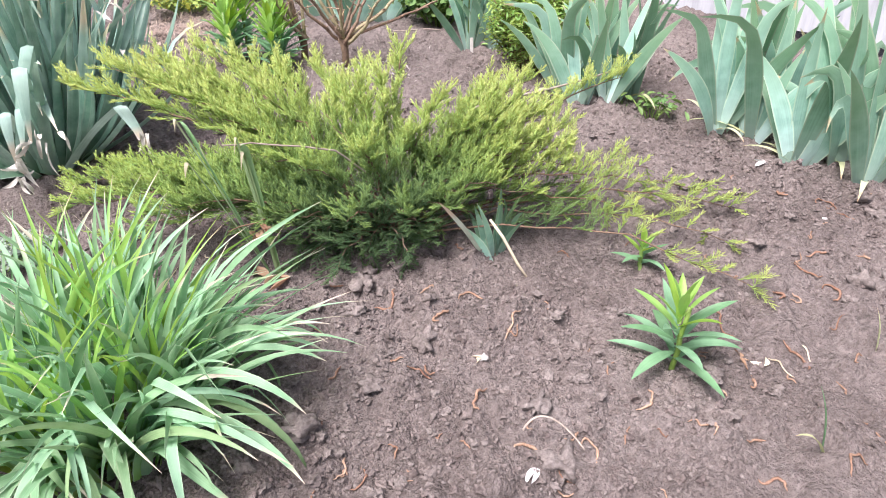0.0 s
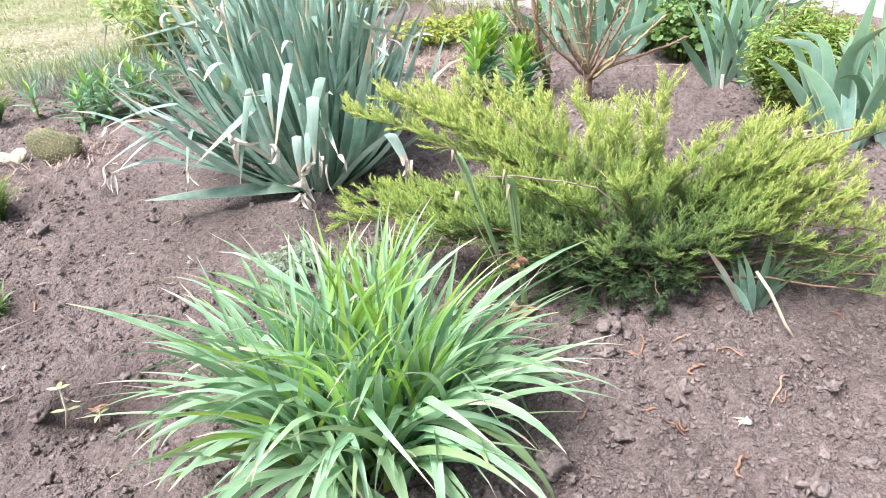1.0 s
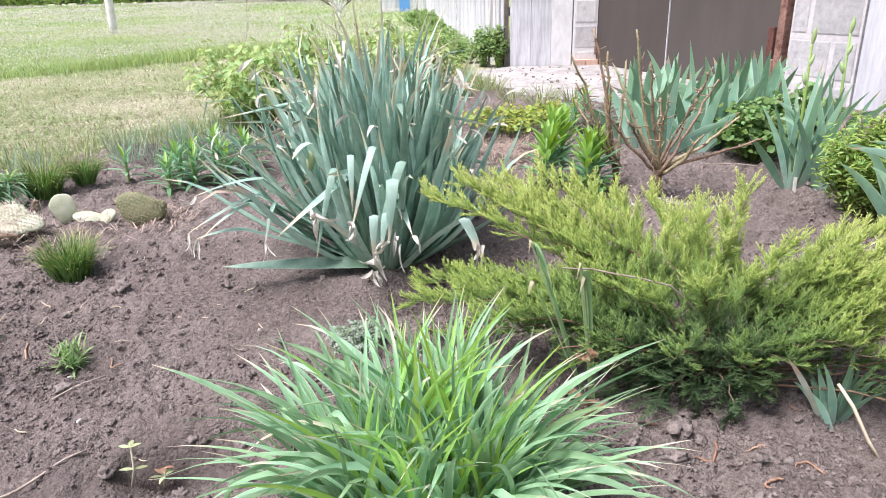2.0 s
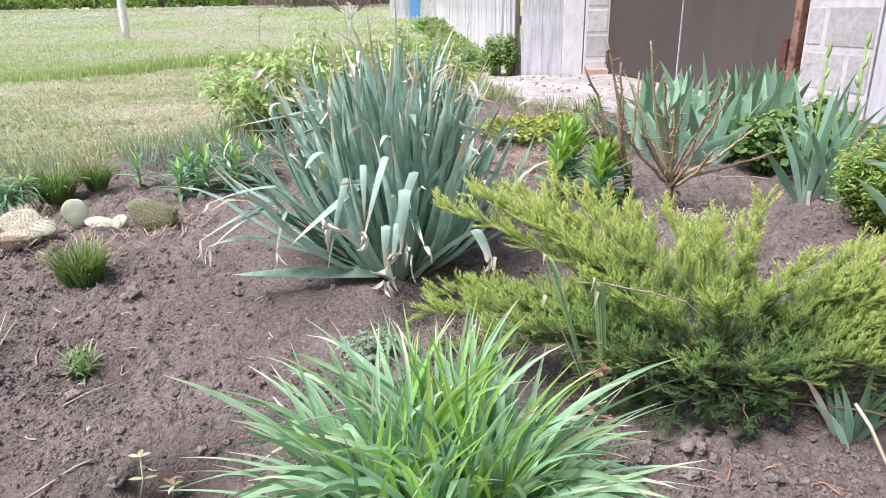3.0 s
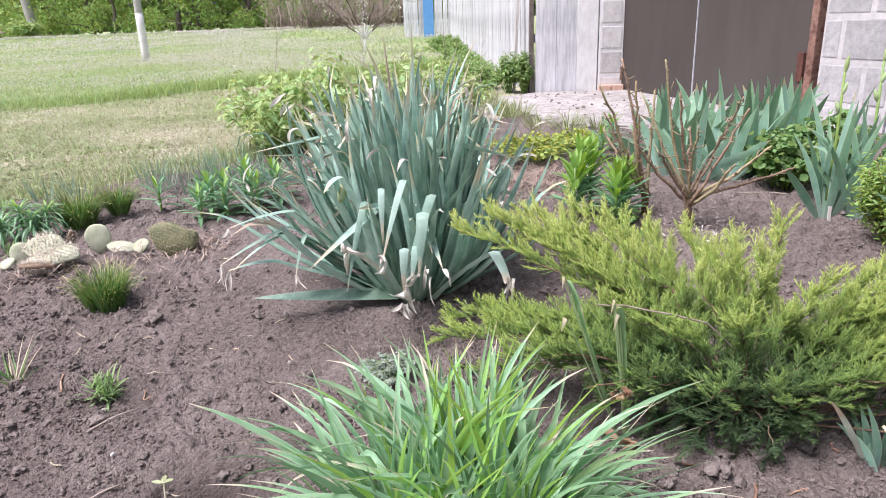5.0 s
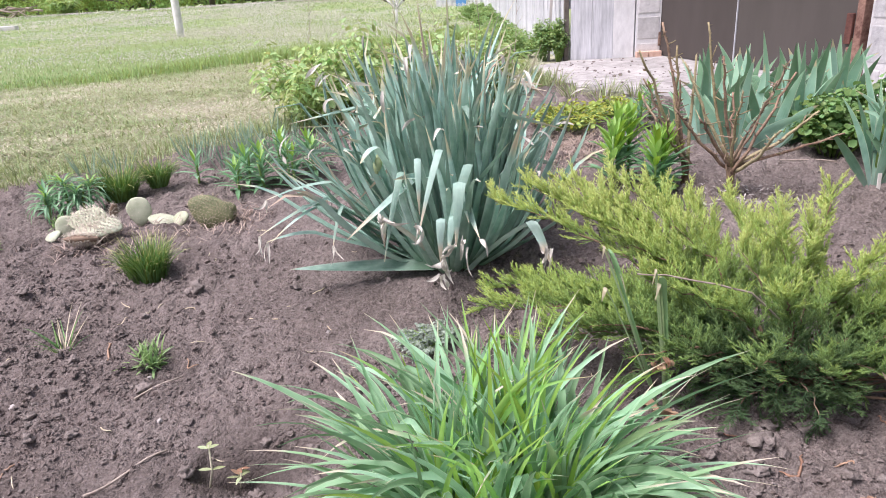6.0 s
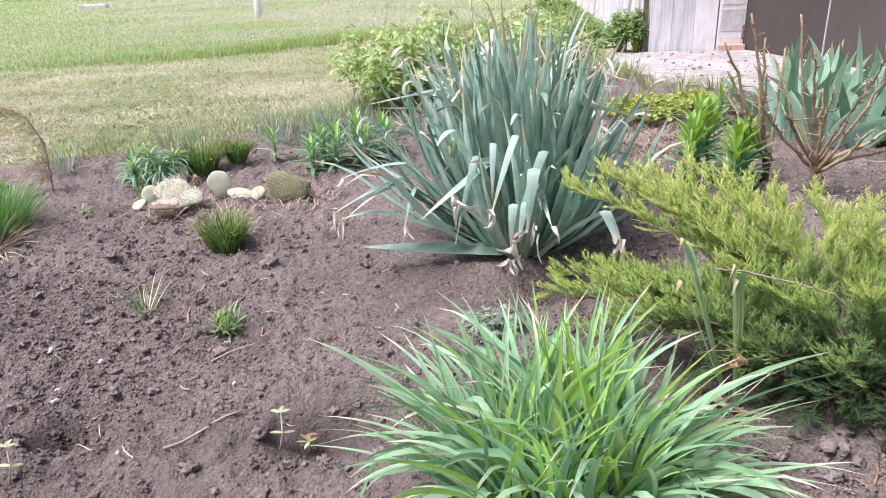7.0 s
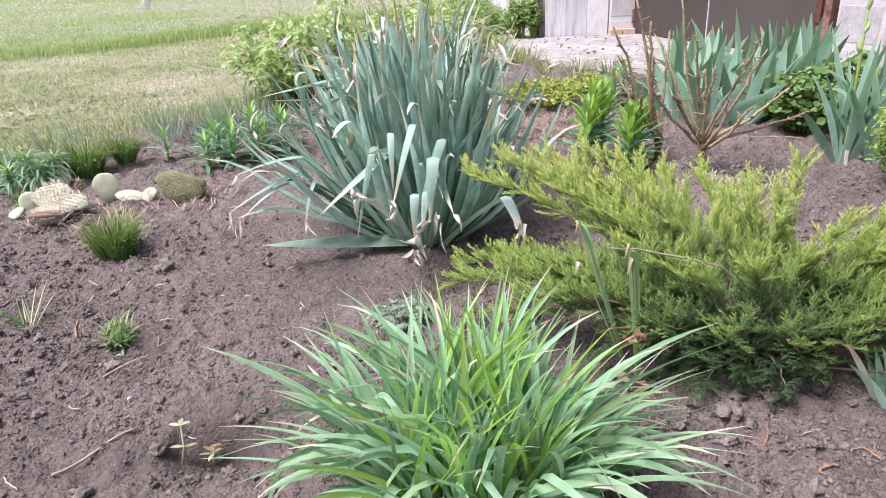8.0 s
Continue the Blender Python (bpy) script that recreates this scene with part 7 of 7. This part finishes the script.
def lying(name, x, y, length, radius, material, rng, label, category, group, bendiness=0.45, lift=0.002):
    xy = curl(length, bendiness, rng, 16)
    z = height(xy[:, 0] + x, xy[:, 1] + y)
    z0 = float(z.max())
    zz = 0.5 * z + 0.5 * np.convolve(np.pad(z, 2, "edge"), np.ones(5) / 5, "valid")
    pts = np.stack([xy[:, 0], xy[:, 1], np.maximum(zz, z) - z0 + radius + lift], 1)
    v, f, a = tube_arrays(pts, radius * (1 - 0.6 * np.abs(np.linspace(-1, 1, len(pts))) ** 3) * (0.75 + 0.5 * rng.random(len(pts))), 6)
    ob = put(name, mesh_np(name, v, f, {"along": a, "across": 0 * a}), material)
    ob.matrix_world = Matrix.Translation((x, y, z0))
    return tagged(ob, label, category, group)


def build_roots():
    rng = np.random.default_rng(61)
    spots = [(0.61, 0.92), (0.73, 0.85), (0.52, 0.81), (0.59, 0.72), (0.34, 0.69), (0.36, 0.66), (0.85, 0.60), (0.97, 0.57), (0.88, 0.50), (0.78, 0.56), (0.70, 0.55), (1.27, 0.71), (1.31, 0.70), (1.39, 0.68), (1.46, 0.78), (1.39, 0.75), (1.48, 1.06), (1.60, 1.01), (1.05, 0.36), (1.05, 0.56), (1.11, 0.70), (0.69, 0.95), (0.54, 1.01), (1.66, 0.93), (1.56, 0.74), (0.92, 0.39), (1.17, 0.57), (-0.72, 1.47), (-0.96, 1.54), (-1.00, 1.15), (-1.47, 1.34), (0.62, 0.60)]
    for x, y in spots:
        lying("root_fragment", x, y, 0.050 + 0.040 * rng.random(), 0.0018 + 0.0010 * rng.random(), M_ROOT, rng, "curled reddish-brown dry root on the soil", "root", "root fragments", 0.5)
    for k in range(64):
        x, y = rng.uniform(0.25, 1.8), rng.uniform(0.35, 1.15)
        lying("root_fragment", x, y, 0.018 + 0.03 * rng.random(), 0.0012 + 0.0009 * rng.random(), M_ROOT, rng, "curled reddish-brown dry root on the soil", "root", "root fragments", 0.5)
    for x, y, ln in ((-1.04, 1.81, 0.05), (-0.96, 1.77, 0.05), (-1.01, 1.72, 0.05), (-0.83, 1.77, 0.04), (-0.63, 1.69, 0.025), (-0.56, 1.69, 0.03), (-0.40, 1.62, 0.025), (-0.47, 1.84, 0.05), (-0.82, 1.23, 0.03), (-0.84, 1.02, 0.06), (1.13, 0.57, 0.06), (1.19, 0.57, 0.03), (-1.23, 1.53, 0.03), (-1.09, 1.09, 0.03)):
        lying("straw_bit", x, y, ln, 0.0016, M_STRAW, rng, "short pale straw lying on the soil", "straw", "straw bits", 0.2)
    for k in range(60):
        x, y = rng.uniform(-1.8, 0.4), rng.uniform(0.8, 2.6)
        if math.hypot(x - 0.03, y - 0.93) > 0.4 and math.hypot(x + 0.08, y - 1.95) > 0.2:
            lying("straw_bit", x, y, 0.015 + 0.03 * rng.random(), 0.0011, M_STRAW, rng, "short pale straw lying on the soil", "straw", "straw bits", 0.2)
    for (ax, ay), (bx, by), r in (((-0.80, 1.33), (-0.72, 1.42), 0.0026), ((-0.78, 1.05), (-0.65, 1.15), 0.0030), ((1.34, 2.50), (1.16, 2.56), 0.003)):
        n = 9
        s = np.linspace(0, 1, n)
        x, y = ax + (bx - ax) * s, ay + (by - ay) * s
        z = np.convolve(np.pad(height(x, y), 2, "edge"), np.ones(5) / 5, "valid") + r + 0.004
        c = np.array([ax, ay, z[0]])
        v, f, a = tube_arrays(np.stack([x, y, z], 1) - c, np.linspace(r, r * 0.7, n), 6)
        ob = put("stick", mesh_np("stick", v, f, {"along": a}), M_TWIG)
        ob.matrix_world = Matrix.Translation(c)
        tagged(ob, "thin weathered stick lying on the soil", "stick", "sticks")
    s = np.linspace(0, 1, 14)
    way = np.stack([0.608 + 0.075 * s - 0.012 * s**4, 0.606 + 0.030 * s - 0.105 * s**2, 0.012 + 0.022 * np.sin(np.pi * s)], 1)
    foot = np.array([0.608, 0.606, ground_z(0.608, 0.606)])
    v, f, a = tube_arrays(way - foot, np.linspace(0.0021, 0.0014, 14), 6)
    stem = put("straw_stalk", mesh_np("straw_stalk", v, f, {"along": a, "across": 0 * a}), M_TWIG)
    stem.matrix_world = Matrix.Translation(foot)
    tagged(stem, "bleached dry stem bowed over a clod", "dry stem", "dry stems")
    for x, y, size, mat in ((0.603, 0.555, 0.026, M_SEEDHEAD), (0.64, 0.80, 0.018, M_STRAW), (1.07, 0.61, 0.024, M_BROWNLEAF), (1.10, 0.58, 0.024, M_STRAW), (0.35, 1.19, 0.06, M_BROWNLEAF), (0.38, 1.16, 0.05, M_BROWNLEAF), (1.64, 1.11, 0.03, M_SEEDHEAD)):
        scrap = anchor("dry_leaf", x, y, "crumpled dry leaf scrap lying on the soil", "dry leaf", "dry leaves")
        for k in range(2):
            leaf(scrap, strap_arrays(size * (0.8 + 0.6 * rng.random()), size * 0.42, radians(10 + 12 * k), radians(50), 0.35, 7, 1.0, rng.normal(0, 1.2), profile="oval", sway=rng.normal(0, 0.3)), mat, rng.random() * 6.28, (0, 0, 0.006), "blade")
    # yellowing young leaves at the near edge
    for x, y, mats, tall in ((1.03, 0.40, (M_LILY, M_IRIS_YELLOW), 0.13), (1.31, 0.52, (M_IRIS_YELLOW,), 0.09)):
        shoot = anchor("young_iris", x, y, "single young iris leaf with a yellow tip", "iris")
        for k, mat in enumerate(mats):
            leaf(shoot, strap_arrays(tall * (1 - 0.25 * k), 0.012, radians(85 - 20 * k), radians(25 + 40 * k), 0.2, 7), mat, 2.0 + k, (0.004 * k, 0, -0.005))
    label_me = bpy.data.meshes.new("plant_label")
    lb = box_bm(0.014, 0.002, 0.06, 0.0006, (0, 0, 0.025))
    lb.to_mesh(label_me)
    lb.free()
    tag = tagged(put("plant_label", label_me, M_LABEL), "small pale plastic plant label stuck in soil", "plant label")
    tag.matrix_world = pose(1.345, 2.235, ground_z(1.345, 2.235), -8, 4, 10)
    stones = [lump_shape(rng, 2) for _ in range(4)]
    for x, y, size in ((-1.27, 1.39, 0.017), (-0.72, 1.27, 0.010), (-0.80, 1.415, 0.008), (-1.10, 1.06, 0.009), (-1.15, 1.24, 0.010), (-1.09, 1.33, 0.012), (1.64, 1.115, 0.012), (0.64, 0.80, 0.012), (1.60, 0.88, 0.009), (-0.40, 1.60, 0.007), (-0.86, 1.02, 0.009), (-1.13, 1.20, 0.014)):
        v, f = stones[int(rng.integers(0, 4))]
        ob = put("pebble", mesh_np("pebble", v * size * 0.8, f), M_STONE)
        ob.matrix_world = pose(x, y, ground_z(x, y) + size * 0.2, 0, 0, rng.random() * 360)
        tagged(ob, "small pale pebble on the soil", "pebble", "pebbles")
    return stem


build_roots()


# ---- larger clods: pieces of the ground ----
def build_clods():
    rng = np.random.default_rng(71)
    shapes = [mesh_np("clod", *lump_shape(rng, 3, 0.22)) for _ in range(10)]
    for me in shapes:
        me.materials.append(M_CLOD)
    spots = [(1.35, 0.86, 0.030), (1.47, 0.67, 0.034), (0.650, 0.552, 0.044), (0.82, 0.84, 0.020), (0.47, 1.00, 0.022), (0.51, 1.09, 0.026), (1.50, 0.64, 0.028)]
    for k in range(80):
        spots.append((rng.uniform(-1.5, -0.35), rng.uniform(0.8, 1.4), 0.008 + 0.012 * rng.random() ** 1.8))
    while len(spots) < 290:
        x, y = rng.uniform(-1.9, 1.9), rng.uniform(0.35, 1.9)
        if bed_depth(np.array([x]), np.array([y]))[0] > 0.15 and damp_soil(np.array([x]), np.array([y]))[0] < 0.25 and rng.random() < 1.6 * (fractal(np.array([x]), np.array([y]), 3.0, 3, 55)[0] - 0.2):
            spots.append((x, y, 0.010 + 0.018 * rng.random() ** 2.4))
    for x, y, size in spots:
        ob = new("clod", shapes[int(rng.integers(0, 10))])
        ob.parent = GROUND
        ob.matrix_basis = Matrix.LocRotScale((x, y, ground_z(x, y) + 0.15 * size), Euler((rng.normal(0, 0.2), rng.normal(0, 0.2), rng.random() * 6.28)), (size * (0.8 + 0.5 * rng.random()), size, size * (0.7 + 0.4 * rng.random())))


build_clods()
